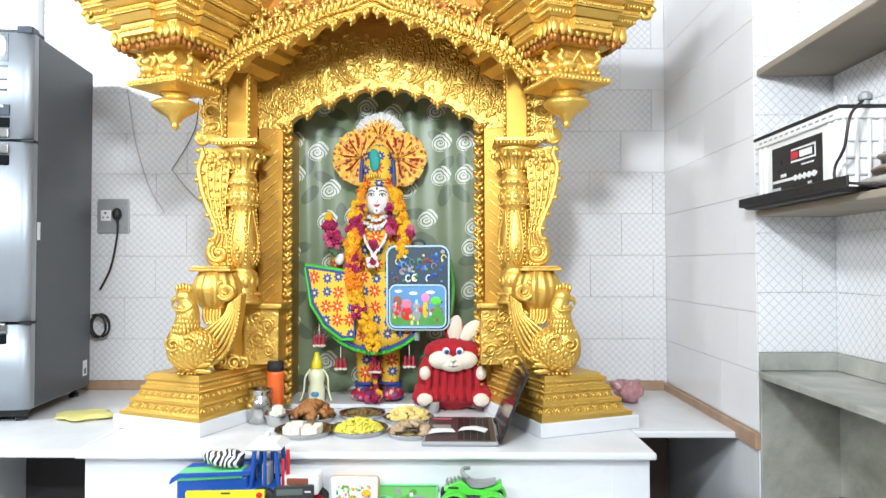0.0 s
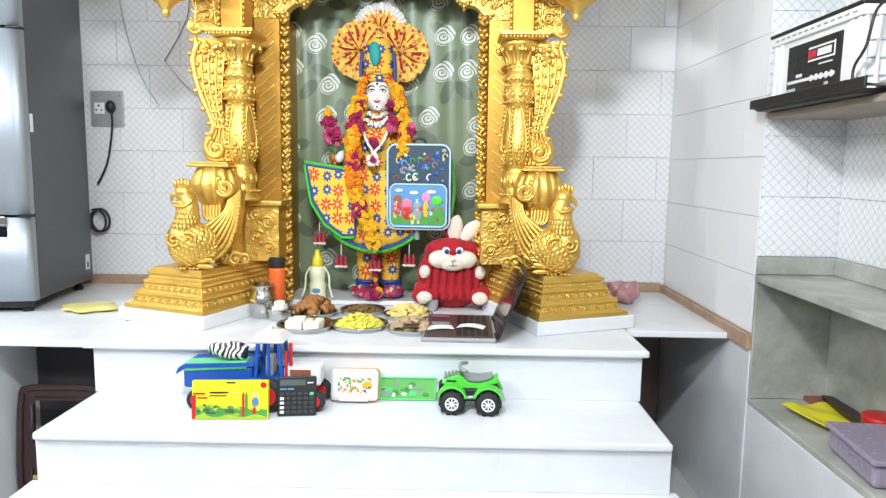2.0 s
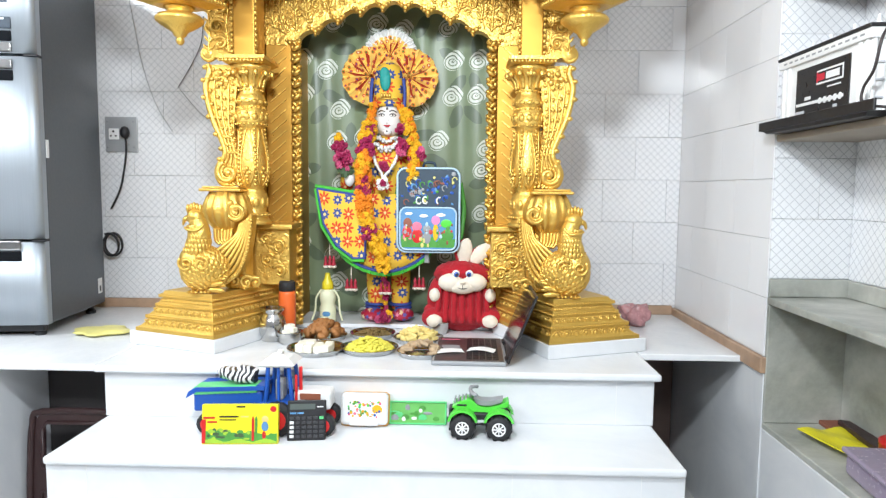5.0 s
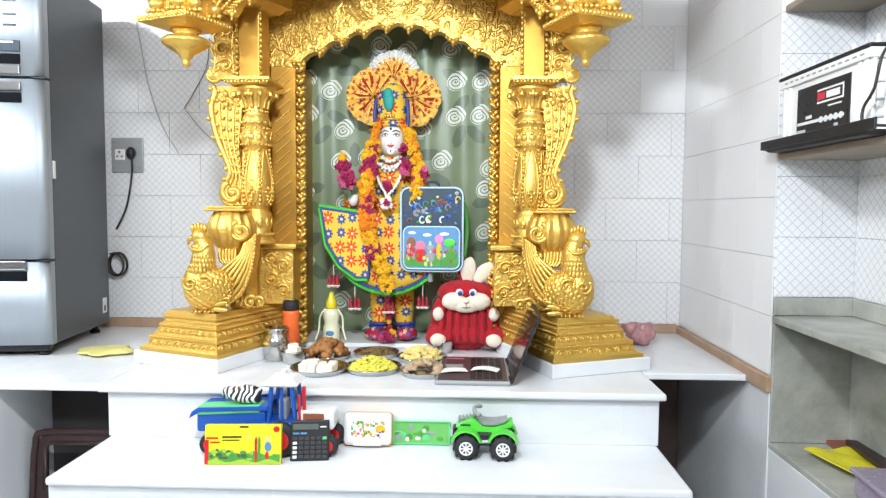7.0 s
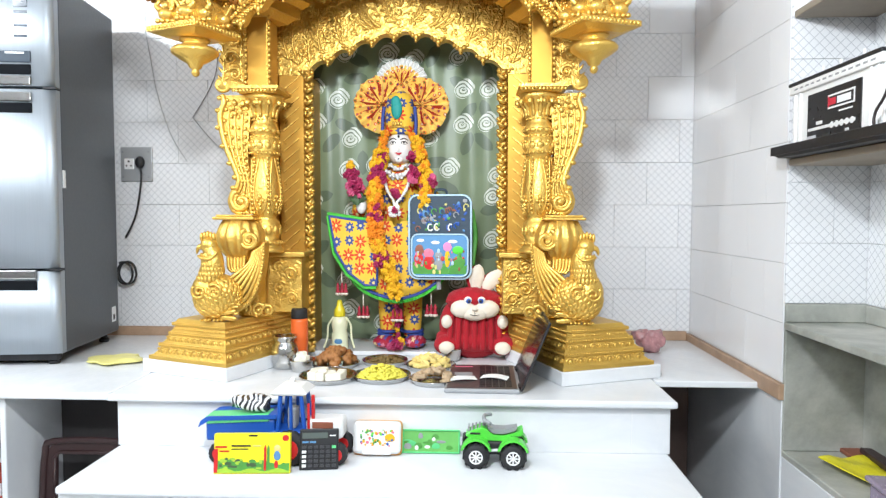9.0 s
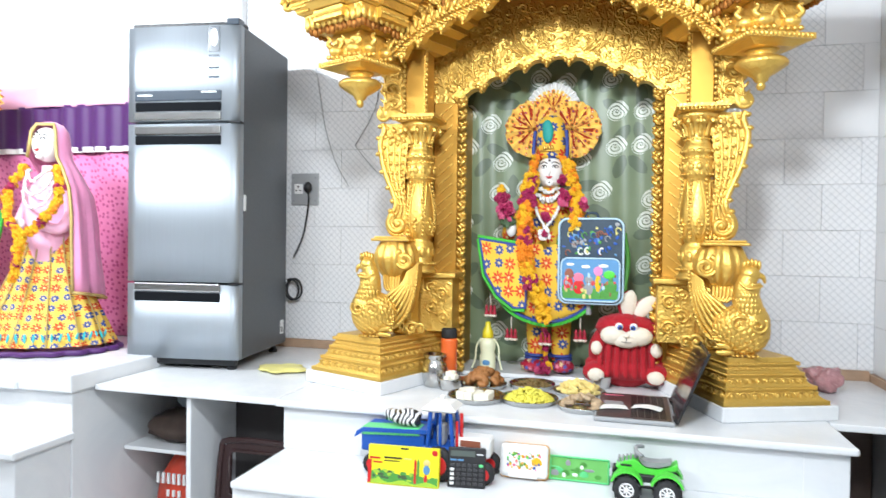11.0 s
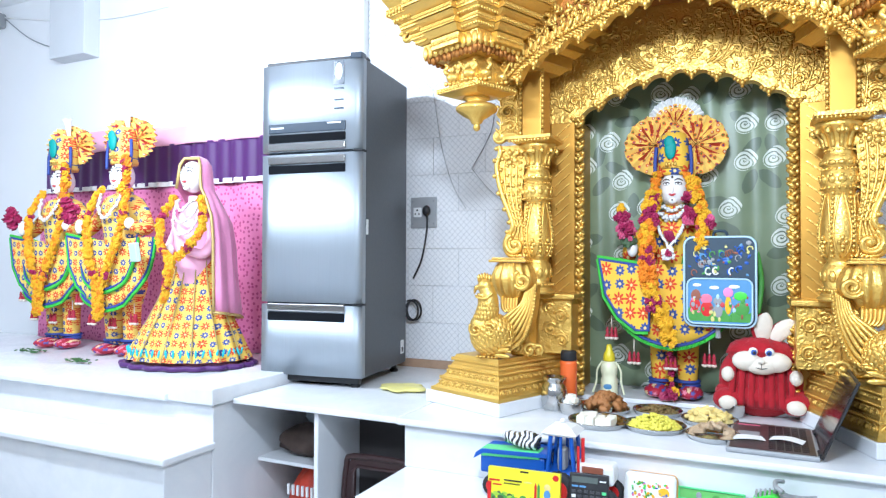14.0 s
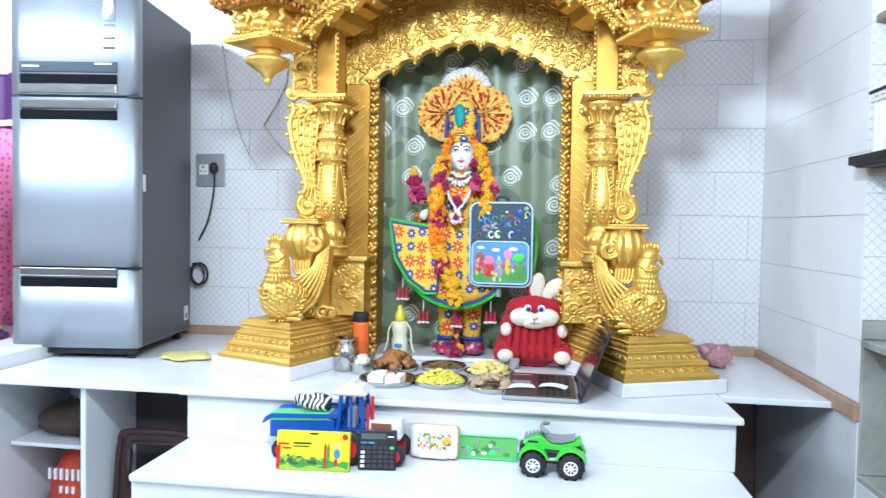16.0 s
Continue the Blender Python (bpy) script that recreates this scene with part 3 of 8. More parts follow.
def spiral(cx, cz, r, turns, start, y, hand=1, n=26):
    """Points of a flat scroll that winds inwards."""
    out = []
    for i in range(n):
        t = i / (n - 1)
        a = start + hand * turns * 2 * math.pi * t
        q = r * (1 - 0.85 * t)
        out.append((cx + q * math.cos(a), y, cz + q * math.sin(a)))
    return out


def scrollwork(bm, spots, y, w=0.007):
    for cx, cz, r, start, hand in spots:
        pts = spiral(cx, cz, r, 1.35, start, y, hand)
        sweep(bm, pts, [w * (1.1 - 0.6 * i / len(pts)) for i in range(len(pts))], 6)
        ball(bm, (cx, y, cz), w * 1.4, 8, 5)
        for k in range(5):
            a = start + hand * (0.25 + 0.28 * k) * 2 * math.pi * 0.55
            q = r * (1.12 - 0.06 * k)
            m = Matrix.Rotation(-(a + hand * 0.9), 4, "Y")
            ball(bm, (cx + q * math.cos(a), y, cz + q * math.sin(a)), (r * 0.30, w * 0.8, r * 0.10), 8, 5, m)


def frond(bm, pts, y, w=0.006, leaf=0.03, n=6, hand=0):
    """A tapering carved stem through (x, z) points, with leaves to one side or both."""
    line = glide([(x, y, z) for x, z in pts], 8)
    sweep(bm, line, [w * (1.15 - 0.75 * i / len(line)) for i in range(len(line))], 6)
    for k in range(n):
        t = (k + 0.6) / n
        i = min(int(t * (len(line) - 1)), len(line) - 2)
        d = line[i + 1] - line[i]
        for side in ((1, -1) if hand == 0 else (hand,)):
            a = math.atan2(d.z, d.x) + side * 0.75
            q = leaf * (1 - 0.4 * t)
            ball(bm, line[i] + Vector((math.cos(a), 0, math.sin(a))) * q * 0.55, (q * 0.52, w * 0.95, q * 0.17), 8, 5, Matrix.Rotation(-a, 4, "Y"))


def leaf_row(bm, a, b, size, step, lean=(0, 0, 0)):
    """A row of lotus petals from a to b."""
    a, b = Vector(a), Vector(b)
    n = max(2, round((b - a).length / step))
    d = (b - a).normalized()
    ang = math.atan2(d.y, d.x)
    m = Matrix.Rotation(ang, 4, "Z")
    for i in range(n):
        p = a + (b - a) * ((i + 0.5) / n)
        ball(bm, p + Vector(lean), size, 8, 5, m)


def arch_row(bm, a, b, size, step, w):
    """Carved leaves in a row from a to b: a raised rim, a heart and a bud between each two."""
    a, b = Vector(a), Vector(b)
    n = max(2, round((b - a).length / step))
    d = (b - a).normalized()
    turn = Matrix.Rotation(math.atan2(d.y, d.x), 4, "Z")
    for i in range(n):
        p = a + (b - a) * ((i + 0.5) / n)
        r = (b - a).length / n * 0.46
        rim = [p + d * (r * math.cos(q)) + Vector((0, 0, size * (math.sin(q) - 0.45))) for q in (0.0, 0.6, 1.15, math.pi / 2, math.pi - 1.15, math.pi - 0.6, math.pi)]
        sweep(bm, rim, w, 5)
        ball(bm, p + Vector((0, 0, -size * 0.05)), (r * 0.5, w * 1.7, size * 0.40), 8, 5, turn)
        ball(bm, p + d * r * 1.09 + Vector((0, 0, size * 0.36)), (r * 0.30, w * 1.2, size * 0.22), 7, 4, turn)


def pedestal(s):
    m = corner_frame((0.675, 2.61))
    pl = slab((0, 0, TOP), (0.47, 0.54, 0.908), 0.005, 2, m)
    gold("plinth", pl, s, MARBLE, "white marble plinth block")
    ins = lambda k: (k * 0.6 + 0.004, k * 0.6 + 0.004, 0.446 - k * 2.0, 0.54)
    tiers = (((0.004, 0.909, 0.004, 0.925), (0.008, 0.925, 0.012, 0.930), (0.014, 0.930, 0.036, 0.964)),
             ((0.026, 0.964, 0.026, 0.980), (0.034, 0.980, 0.056, 1.016)),
             ((0.048, 1.016, 0.048, 1.030), (0.054, 1.030, 0.066, 1.056)),
             ((0.056, 1.056, 0.056, 1.070), (0.064, 1.070, 0.070, 1.086)))
    for tier in tiers:
        bm = bmesh.new()
        for k0, z0, k1, z1 in tier:
            frustum(bm, ins(k0), z0, ins(k1), z1, m)
        gold("pedestal_tier", bm, s)
    bm = bmesh.new()
    for k, z, size, step, w in ((0.024, 0.946, 0.026, 0.046, 0.0042), (0.044, 0.998, 0.024, 0.034, 0.0036), (0.060, 1.043, 0.014, 0.022, 0.0028)):
        x0, y0, x1, y1 = ins(k)
        arch_row(bm, m @ Vector((x0 + 0.006, y0, z)), m @ Vector((x1 - 0.006, y0, z)), size, step, w)
        arch_row(bm, m @ Vector((x0, y0 + 0.006, z)), m @ Vector((x0, 0.53, z)), size, step, w)
        arch_row(bm, m @ Vector((x1, y0 + 0.006, z)), m @ Vector((x1, 0.30, z)), size, step, w)
    for k, z, r in ((0.048, 1.023, 0.0045), (0.056, 1.063, 0.004), (0.026, 0.972, 0.004)):
        x0, y0, x1, y1 = ins(k)
        leaf_row(bm, m @ Vector((x0, y0, z)), m @ Vector((x1, y0, z)), (r, r, r), 0.0125)
        leaf_row(bm, m @ Vector((x0, y0, z)), m @ Vector((x0, 0.53, z)), (r, r, r), 0.0125)
    gold("lotus_border", bm, s, None, "rows of carved lotus petals", True)


def peacock(s):
    bm = bmesh.new()
    ball(bm, (0.752, 2.735, 1.185), (0.10, 0.085, 0.095), 22, 14)
    ball(bm, (0.785, 2.722, 1.215), (0.070, 0.066, 0.075), 18, 12)
    sweep(bm, glide([(0.782, 2.722, 1.245), (0.772, 2.72, 1.295), (0.763, 2.718, 1.335), (0.768, 2.716, 1.372), (0.78, 2.714, 1.396)], 6), [0.056 - 0.0011 * i for i in range(24)] + [0.030], 16)
    centre, radii = Vector((0.752, 2.735, 1.185)), (0.10, 0.085, 0.095)
    for k in range(230):
        u = 1 - 2 * (k + 0.5) / 230
        a = k * 2.39996
        w = math.sqrt(1 - u * u)
        nrm = Vector((w * math.cos(a) / radii[0], w * math.sin(a) / radii[1], u / radii[2])).normalized()
        if abs(nrm.z) > 0.93 or nrm.y > 0.4:
            continue
        down = (Vector((-0.35, 0, -1)) - nrm * nrm.dot(Vector((-0.35, 0, -1)))).normalized()
        m = Matrix((down.cross(nrm), nrm, down)).transposed().to_4x4() @ Matrix.Rotation(0.16, 4, "X")
        ball(bm, centre + Vector((w * math.cos(a) * radii[0], w * math.sin(a) * radii[1], u * radii[2])) * 0.985, (0.0125, 0.0052, 0.0200), 8, 5, m)
    for r in range(6):
        z = 1.262 + 0.019 * r
        rad = 0.055 - 0.0035 * r
        for k in range(11):
            a = math.pi + math.pi * (k + 0.5 * (r % 2)) / 10
            ball(bm, (0.778 - 0.0022 * r * (5 - r) * 0.8 + rad * math.cos(a), 2.72 + rad * math.sin(a), z), (0.0095, 0.0028, 0.015), 7, 5, Matrix.Rotation(a + math.pi / 2, 4, "Z"))
    sweep(bm, glide([(0.735, 2.69, 1.375), (0.76, 2.675, 1.35), (0.795, 2.675, 1.352), (0.815, 2.69, 1.36)], 5), 0.006, 6)
    ball(bm, (0.779, 2.713, 1.402), (0.036, 0.031, 0.034), 14, 9)
    sweep(bm, glide([(0.80, 2.71, 1.40), (0.822, 2.708, 1.392), (0.829, 2.707, 1.368)], 5), [0.016 - 0.0013 * i for i in range(11)], 8)
    for k in range(5):
        ball(bm, (0.757 + 0.013 * k, 2.713, 1.437 + 0.004 * (2 - abs(k - 2))), (0.008, 0.012, 0.02), 8, 6)
    for hand, cx in ((1, 0.735), (-1, 0.80)):
        sweep(bm, spiral(cx, 1.215, 0.032, 1.5, 0.8, 2.652, hand), 0.006, 7)
    for x in (0.735, 0.79):
        sweep(bm, [(x, 2.72, 1.115), (x, 2.715, 1.088)], 0.014, 8)
        for d in (-0.016, 0, 0.016):
            ball(bm, (x + d, 2.695, 1.093), (0.009, 0.02, 0.007), 8, 5)
    gold("peacock", bm, s, GOLD, "carved golden peacock", True)
    back = glide([(0.566, 2.775, 1.41), (0.572, 2.772, 1.33), (0.590, 2.768, 1.24), (0.635, 2.76, 1.155), (0.73, 2.74, 1.10)], 6)
    front = glide([(0.612, 2.775, 1.375), (0.628, 2.765, 1.325), (0.672, 2.745, 1.285), (0.715, 2.725, 1.245), (0.752, 2.70, 1.19)], 6)
    bm = bmesh.new()
    plate(bm, [(p.x, p.z) for p in back] + [(p.x, p.z) for p in front[::-1]], 2.772, 2.85)
    gold("tail", bm, s, GOLD, "tail sweeping up to the scroll")
    bm = bmesh.new()
    for k in range(7):
        t = k / 6
        pts = [p.lerp(q, t) + Vector((0, -0.004, 0)) for p, q in zip(back, front)]
        sweep(bm, pts, [(0.0085 if k else 0.011) * (0.72 + 0.5 * i / len(pts)) for i in range(len(pts))], 7)
    for p in glide([tuple(q + Vector((-0.004, -0.012, 0))) for q in back], 2)[::2]:
        ball(bm, p, 0.0068, 7, 5)
    gold("tail_plume", bm, s, GOLD, "ridged tail plume", True)
    for row, (cx, cz, n, size) in enumerate(((0.745, 1.165, 6, 0.062), (0.725, 1.19, 6, 0.052), (0.705, 1.205, 5, 0.042))):
        for k in range(n):
            a = math.radians(108 + 15 * k + 6 * row)
            m = Matrix.Rotation(-a, 4, "Y")
            bm = bmesh.new()
            ball(bm, (cx + size * 0.9 * math.cos(a), 2.692 + 0.010 * row - 0.002 * k, cz + size * 0.75 * math.sin(a) - 0.012 * k), (size * 0.62, 0.007, size * 0.17), 10, 6, m)
            gold("feather", bm, s, GOLD, "", True)
    bm = bmesh.new()
    ball(bm, (0.722, 2.722, 1.185), (0.062, 0.028, 0.055), 14, 9)
    gold("wing", bm, s, GOLD, "feathered wing of the peacock", True)
    bm = bmesh.new()
    scrollwork(bm, ((0.655, 1.125, 0.028, 0.3, 1), (0.60, 1.12, 0.03, 2.5, -1), (0.56, 1.12, 0.025, 0.3, 1)), 2.80, 0.009)
    gold("foot_scroll", bm, s, None, "", True)


def volute(s):
    bm = bmesh.new()
    lathe(bm, ((0.05, 1.325), (0.055, 1.34), (0.066, 1.355), (0.092, 1.385), (0.102, 1.42), (0.10, 1.45), (0.086, 1.485), (0.072, 1.508)), (0.690, 2.85, 0), 84, 14, 0.055)
    gold("reeded_cushion", bm, s, GOLD, "reeded cushion scroll", True)
    bm = bmesh.new()
    for y, w in ((2.765, 0.010), (2.93, 0.010)):
        for r in (0.046, 0.030):
            sweep(bm, spiral(0.625, 1.425, r, 1.5, 1.2, y, -1), w * r / 0.046, 8)
        gold("volute", bm, s, None, "scrolled side of the cushion", True)
        bm = bmesh.new()
    for k in range(6):
        sweep(bm, glide([(0.66 + 0.014 * k, 2.80, 1.35), (0.655 + 0.013 * k, 2.775, 1.305), (0.64 + 0.012 * k, 2.77, 1.285)], 4), [0.010 - 0.0006 * i for i in range(9)], 6)
        gold("neck_leaf", bm, s, None, "", True)
        bm = bmesh.new()
    gold("impost", slab((0.612, 2.775, 1.509), (0.790, 2.955, 1.521), 0.004, 2), s)
    gold("impost", slab((0.622, 2.785, 1.5212), (0.778, 2.945, 1.531), 0.003, 2), s)
    gold("bracket_core", slab((0.61, 2.82, 1.087), (0.70, 2.94, 1.345), 0.012, 3), s, GOLD_CARVED)
    outer = glide([(0.786, 0, 2.052), (0.776, 0, 2.02), (0.794, 0, 1.965), (0.787, 0, 1.90), (0.770, 0, 1.83), (0.744, 0, 1.765), (0.722, 0, 1.71), (0.716, 0, 1.665), (0.738, 0, 1.632), (0.752, 0, 1.592), (0.738, 0, 1.552), (0.70, 0, 1.535)], 6)
    inner = glide([(0.655, 0, 2.052), (0.652, 0, 2.0), (0.655, 0, 1.95), (0.662, 0, 1.88), (0.668, 0, 1.82), (0.668, 0, 1.76), (0.660, 0, 1.71), (0.650, 0, 1.66), (0.640, 0, 1.62), (0.632, 0, 1.58), (0.630, 0, 1.55), (0.635, 0, 1.535)], 6)
    bm = bmesh.new()
    plate(bm, [(p.x, p.z) for p in outer] + [(p.x, p.z) for p in inner[::-1]], 2.882, 2.96)
    gold("wing_bracket", bm, s, GOLD, "leafy side bracket of the column")
    bm = bmesh.new()
    sweep(bm, [p + Vector((-0.006, 2.880, 0)) for p in outer], 0.0135, 8)
    for t in (0.30, 0.52, 0.76):
        line = [p.lerp(q, t) + Vector((0, 2.880, 0)) for p, q in zip(outer, inner)][8:]
        sweep(bm, line, [0.005 + 0.0035 * i / len(line) for i in range(len(line))], 6)
    for t, step in ((0.19, 5), (0.41, 4), (0.64, 4), (0.88, 3)):
        line = [p.lerp(q, t) for p, q in zip(outer, inner)][4:44]
        for p in line[::step]:
            ball(bm, p + Vector((0, 2.878, 0)), (0.0085, 0.008, 0.0095), 8, 5)
    for k, p in enumerate(outer[3:50:7]):
        ball(bm, p + Vector((0.006, 2.872, 0)), (0.014, 0.012, 0.011), 8, 6)
    for r in (0.050, 0.033):
        sweep(bm, spiral(0.695, 1.588, r, 1.2, 1.2, 2.870, -1), 0.0125 * r / 0.05, 8)
    ball(bm, (0.695, 2.868, 1.588), (0.016, 0.012, 0.016), 10, 7)
    for k in range(5):
        a = 2 * math.pi * k / 5
        ball(bm, (0.715 + 0.024 * math.cos(a), 2.874, 1.995 + 0.024 * math.sin(a)), (0.013, 0.008, 0.013), 8, 5)
    gold("bracket_edging", bm, s, None, "", True)


def column(s):
    cx, cy = 0.605, 2.92
    rim = lambda z, r, k, size, bm: [ball(bm, (cx + r * math.cos(2 * math.pi * i / k), cy + r * math.sin(2 * math.pi * i / k), z), size, 7, 5) for i in range(k)]
    bm = bmesh.new()
    vase = ((0.048, 1.522), (0.056, 1.535), (0.067, 1.565), (0.071, 1.60), (0.069, 1.65), (0.062, 1.71), (0.055, 1.76), (0.054, 1.79))
    prof = ((0.080, 1.365), (0.082, 1.378), (0.070, 1.386), (0.066, 1.398), (0.074, 1.404), (0.074, 1.412), (0.056, 1.42), (0.066, 1.445), (0.069, 1.47), (0.062, 1.50), (0.046, 1.516)) + vase + ((0.064, 1.797), (0.066, 1.81), (0.068, 1.84), (0.064, 1.865), (0.052, 1.876), (0.062, 1.884), (0.066, 1.897), (0.056, 1.925), (0.048, 1.938), (0.052, 1.946), (0.050, 1.952), (0.052, 1.975), (0.066, 2.01), (0.082, 2.035), (0.086, 2.052))
    lathe(bm, prof, (cx, cy, 0), 44)
    gold("column", bm, s, GOLD, "bulbous carved column", True)
    bm = bmesh.new()
    for z, r, k, size in ((1.408, 0.077, 26, 0.0065), (1.80, 0.066, 22, 0.006), (1.872, 0.060, 20, 0.006), (1.946, 0.053, 18, 0.005)):
        rim(z, r, k, size, bm)
    radius = lambda z: next(a[0] + (b[0] - a[0]) * (z - a[1]) / (b[1] - a[1]) for a, b in zip(vase, vase[1:]) if a[1] <= z <= b[1])
    for i in range(6):
        mid = math.pi / 6 + 2 * math.pi * i / 6
        for hand in (-1, 1):
            wide = lambda t: hand * (0.10 + 0.33 * math.sin(math.pi * t ** 0.75) ** 0.8)
            line = []
            for k in range(15):
                t = k / 14
                z = 1.535 + 0.245 * t
                a = mid + wide(t)
                line.append((cx + (radius(z) + 0.002) * math.cos(a), cy + (radius(z) + 0.002) * math.sin(a), z))
            sweep(bm, line, 0.0042, 6)
        for k in range(14):
            z = 1.54 + 0.238 * k / 13
            a = mid + math.pi / 6
            ball(bm, (cx + (radius(z) + 0.004) * math.cos(a), cy + (radius(z) + 0.004) * math.sin(a), z), (0.0072, 0.0072, 0.0082), 7, 5)
        for dz, da, q in ((0.0, 0.0, 1.0), (0.017, 0.16, 0.8), (0.017, -0.16, 0.8), (0.034, 0.0, 0.9), (-0.014, 0.0, 0.7)):
            z = 1.575 + dz
            a = mid + da
            ball(bm, (cx + (radius(z) + 0.003) * math.cos(a), cy + (radius(z) + 0.003) * math.sin(a), z), (0.0095 * q, 0.0095 * q, 0.012 * q), 8, 5)
    for i in range(12):
        a = 2 * math.pi * i / 12
        out = Vector((math.cos(a), math.sin(a), 0))
        tilt = Matrix.Rotation(a + math.pi / 2, 4, "Z")
        at = Vector((cx, cy, 0))
        ball(bm, at + out * 0.066 + Vector((0, 0, 1.832)), (0.015, 0.007, 0.017), 8, 5, tilt)
        ball(bm, at + out * 0.070 + Vector((0, 0, 1.848)), (0.008, 0.006, 0.008), 7, 4, tilt)
        ball(bm, at + out * 0.064 + Vector((0, 0, 1.896)), (0.016, 0.008, 0.010), 8, 5, tilt)
        ball(bm, at + out * 0.067 + Vector((0, 0, 1.462)), (0.014, 0.007, 0.022), 8, 5, tilt)
        sweep(bm, glide([tuple(at + out * 0.052 + Vector((0, 0, 1.957))), tuple(at + out * 0.062 + Vector((0, 0, 1.995))), tuple(at + out * 0.090 + Vector((0, 0, 2.022))), tuple(at + out * 0.092 + Vector((0, 0, 2.006)))], 4), [0.009 if k < 8 else 0.012 for k in range(13)], 6)
    for q in (-1, 0, 1):
        ball(bm, (cx + 0.012 * q, cy - 0.092, 2.012 + 0.012 * (q == 0)), (0.011, 0.011, 0.012), 8, 5)
    gold("column_ornament", bm, s, None, "carved leaves and beads of the column", True)
    bm = bmesh.new()
    frustum(bm, (0.535, 2.835, 0.690, 3.01), 2.0525, (0.516, 2.815, 0.712, 3.03), 2.068, Matrix.Identity(4))
    frustum(bm, (0.512, 2.81, 0.716, 3.035), 2.068, (0.512, 2.81, 0.716, 3.035), 2.082, Matrix.Identity(4))
    leaf_row(bm, (0.516, 2.814, 2.061), (0.712, 2.814, 2.061), (0.006, 0.005, 0.007), 0.015)
    gold("capital", bm, s)
    gold("upper_post", slab((0.562, 2.845, 2.083), (0.655, 2.99, 2.44), 0.006, 2), s, GOLD_PLAIN, "plain gold square post")
    for x in (0.553, 0.656):
        bm = bmesh.new()
        for k in range(15):
            ball(bm, (x + 0.004, 2.845, 2.10 + 0.023 * k), (0.008, 0.008, 0.0105), 7, 5)
        gold("bead_strip", bm, s, None, "", True)
    bm = bmesh.new()
    plate(bm, [(0.665, 2.083), (0.76, 2.083), (0.775, 2.12), (0.755, 2.16), (0.79, 2.2), (0.765, 2.25), (0.79, 2.30), (0.77, 2.40), (0.665, 2.42)], 2.87, 2.97)
    gold("leaf_panel", bm, s, GOLD, "leafy panel beside the post")
    bm = bmesh.new()
    scrollwork(bm, ((0.715, 2.14, 0.03, 0.5, 1), (0.73, 2.21, 0.032, 2.5, -1), (0.715, 2.29, 0.034, 0.5, 1), (0.72, 2.37, 0.03, 2.0, -1)), 2.866, 0.008)
    frond(bm, ((0.68, 2.10), (0.69, 2.20), (0.68, 2.30), (0.70, 2.40)), 2.868, 0.005, 0.035, 9)
    frond(bm, ((0.77, 2.10), (0.762, 2.20), (0.77, 2.30), (0.75, 2.40)), 2.868, 0.004, 0.035, 8)
    gold("block_relief", bm, s, GOLD, "", True)
    bm = bmesh.new()
    sweep(bm, spiral(0.775, 2.10, 0.038, 1.6, 2.0, 2.88, 1), 0.010, 8)
    ball(bm, (0.775, 2.885, 2.10), (0.034, 0.02, 0.034), 16, 10)
    gold("side_scroll", bm, s, GOLD, "round scroll at the foot of the leaf panel", True)


def niche_side(s):
    gold("pilaster", slab((0.478, 3.13, 0.873), (0.60, 3.50, 2.215), 0.004, 1), s, GOLD_PLAIN, "flat gold pilaster with slanting grooves")
    bm = bmesh.new()
    for k in range(26):
        z = 0.95 + 0.048 * k
        cube(bm, (-0.048, -0.006, -0.003), (0.048, 0.003, 0.003), Matrix.Translation((0.541, 3.129, z)) @ Matrix.Rotation(math.radians(40), 4, "Y"))
        if k % 2 and k < 24:
            ball(bm, (0.57, 3.128, z + 0.004), (0.004, 0.005, 0.004), 6, 4)
    gold("slanted_groove", bm, s, GOLD)
    gold("pedestal_block", slab((0.455, 2.965, 1.087), (0.612, 3.128, 1.34), 0.005, 2), s, GOLD_CARVED, "carved block beside the pilaster")
    gold("block_plate", slab((0.435, 2.935, 1.341), (0.635, 3.128, 1.364), 0.005, 2), s)
    bm = bmesh.new()
    scrollwork(bm, ((0.50, 1.15, 0.032, 0.4, 1), (0.555, 1.20, 0.034, 2.7, -1), (0.505, 1.26, 0.034, 0.4, 1), (0.56, 1.295, 0.026, 2.7, -1)), 2.963, 0.008)
    gold("block_relief", bm, s, None, "", True)
    bm = bmesh.new()
    lean = Matrix.Rotation(math.radians(35), 4, "Y")
    lean2 = Matrix.Rotation(math.radians(-35), 4, "Y")
    for k in range(24):
        z = 0.895 + 0.0555 * k
        ball(bm, (0.449, 3.112, z), (0.026, 0.015, 0.0115), 8, 6, lean)
        ball(bm, (0.460, 3.112, z + 0.022), (0.020, 0.014, 0.011), 8, 6, lean2)
        ball(bm, (0.438, 3.114, z + 0.026), (0.013, 0.013, 0.010), 8, 5, lean)
        ball(bm, (0.470, 3.116, z + 0.004), (0.010, 0.010, 0.013), 7, 5)
        ball(bm, (0.452, 3.104, z + 0.013), 0.0075, 7, 5)
    cube(bm, (0.44, 3.125, 0.873), (0.478, 3.15, 2.2))
    gold("rope_moulding", bm, s, GOLD, "carved rope border of the niche", True)


def arch_edge(half, z_side, z_mid, lobes):
    """Scalloped arch line from one side to the other."""
    out = []
    n = 90
    for i in range(n + 1):
        t = -1 + 2 * i / n
        base = z_side + (z_mid - z_side) * (1 - abs(t) ** 1.7)
        cusp = abs(math.sin(math.pi * lobes * (t + 1) / 2))
        out.append((half * t, base - 0.020 + 0.030 * cusp ** 0.8))
    return out


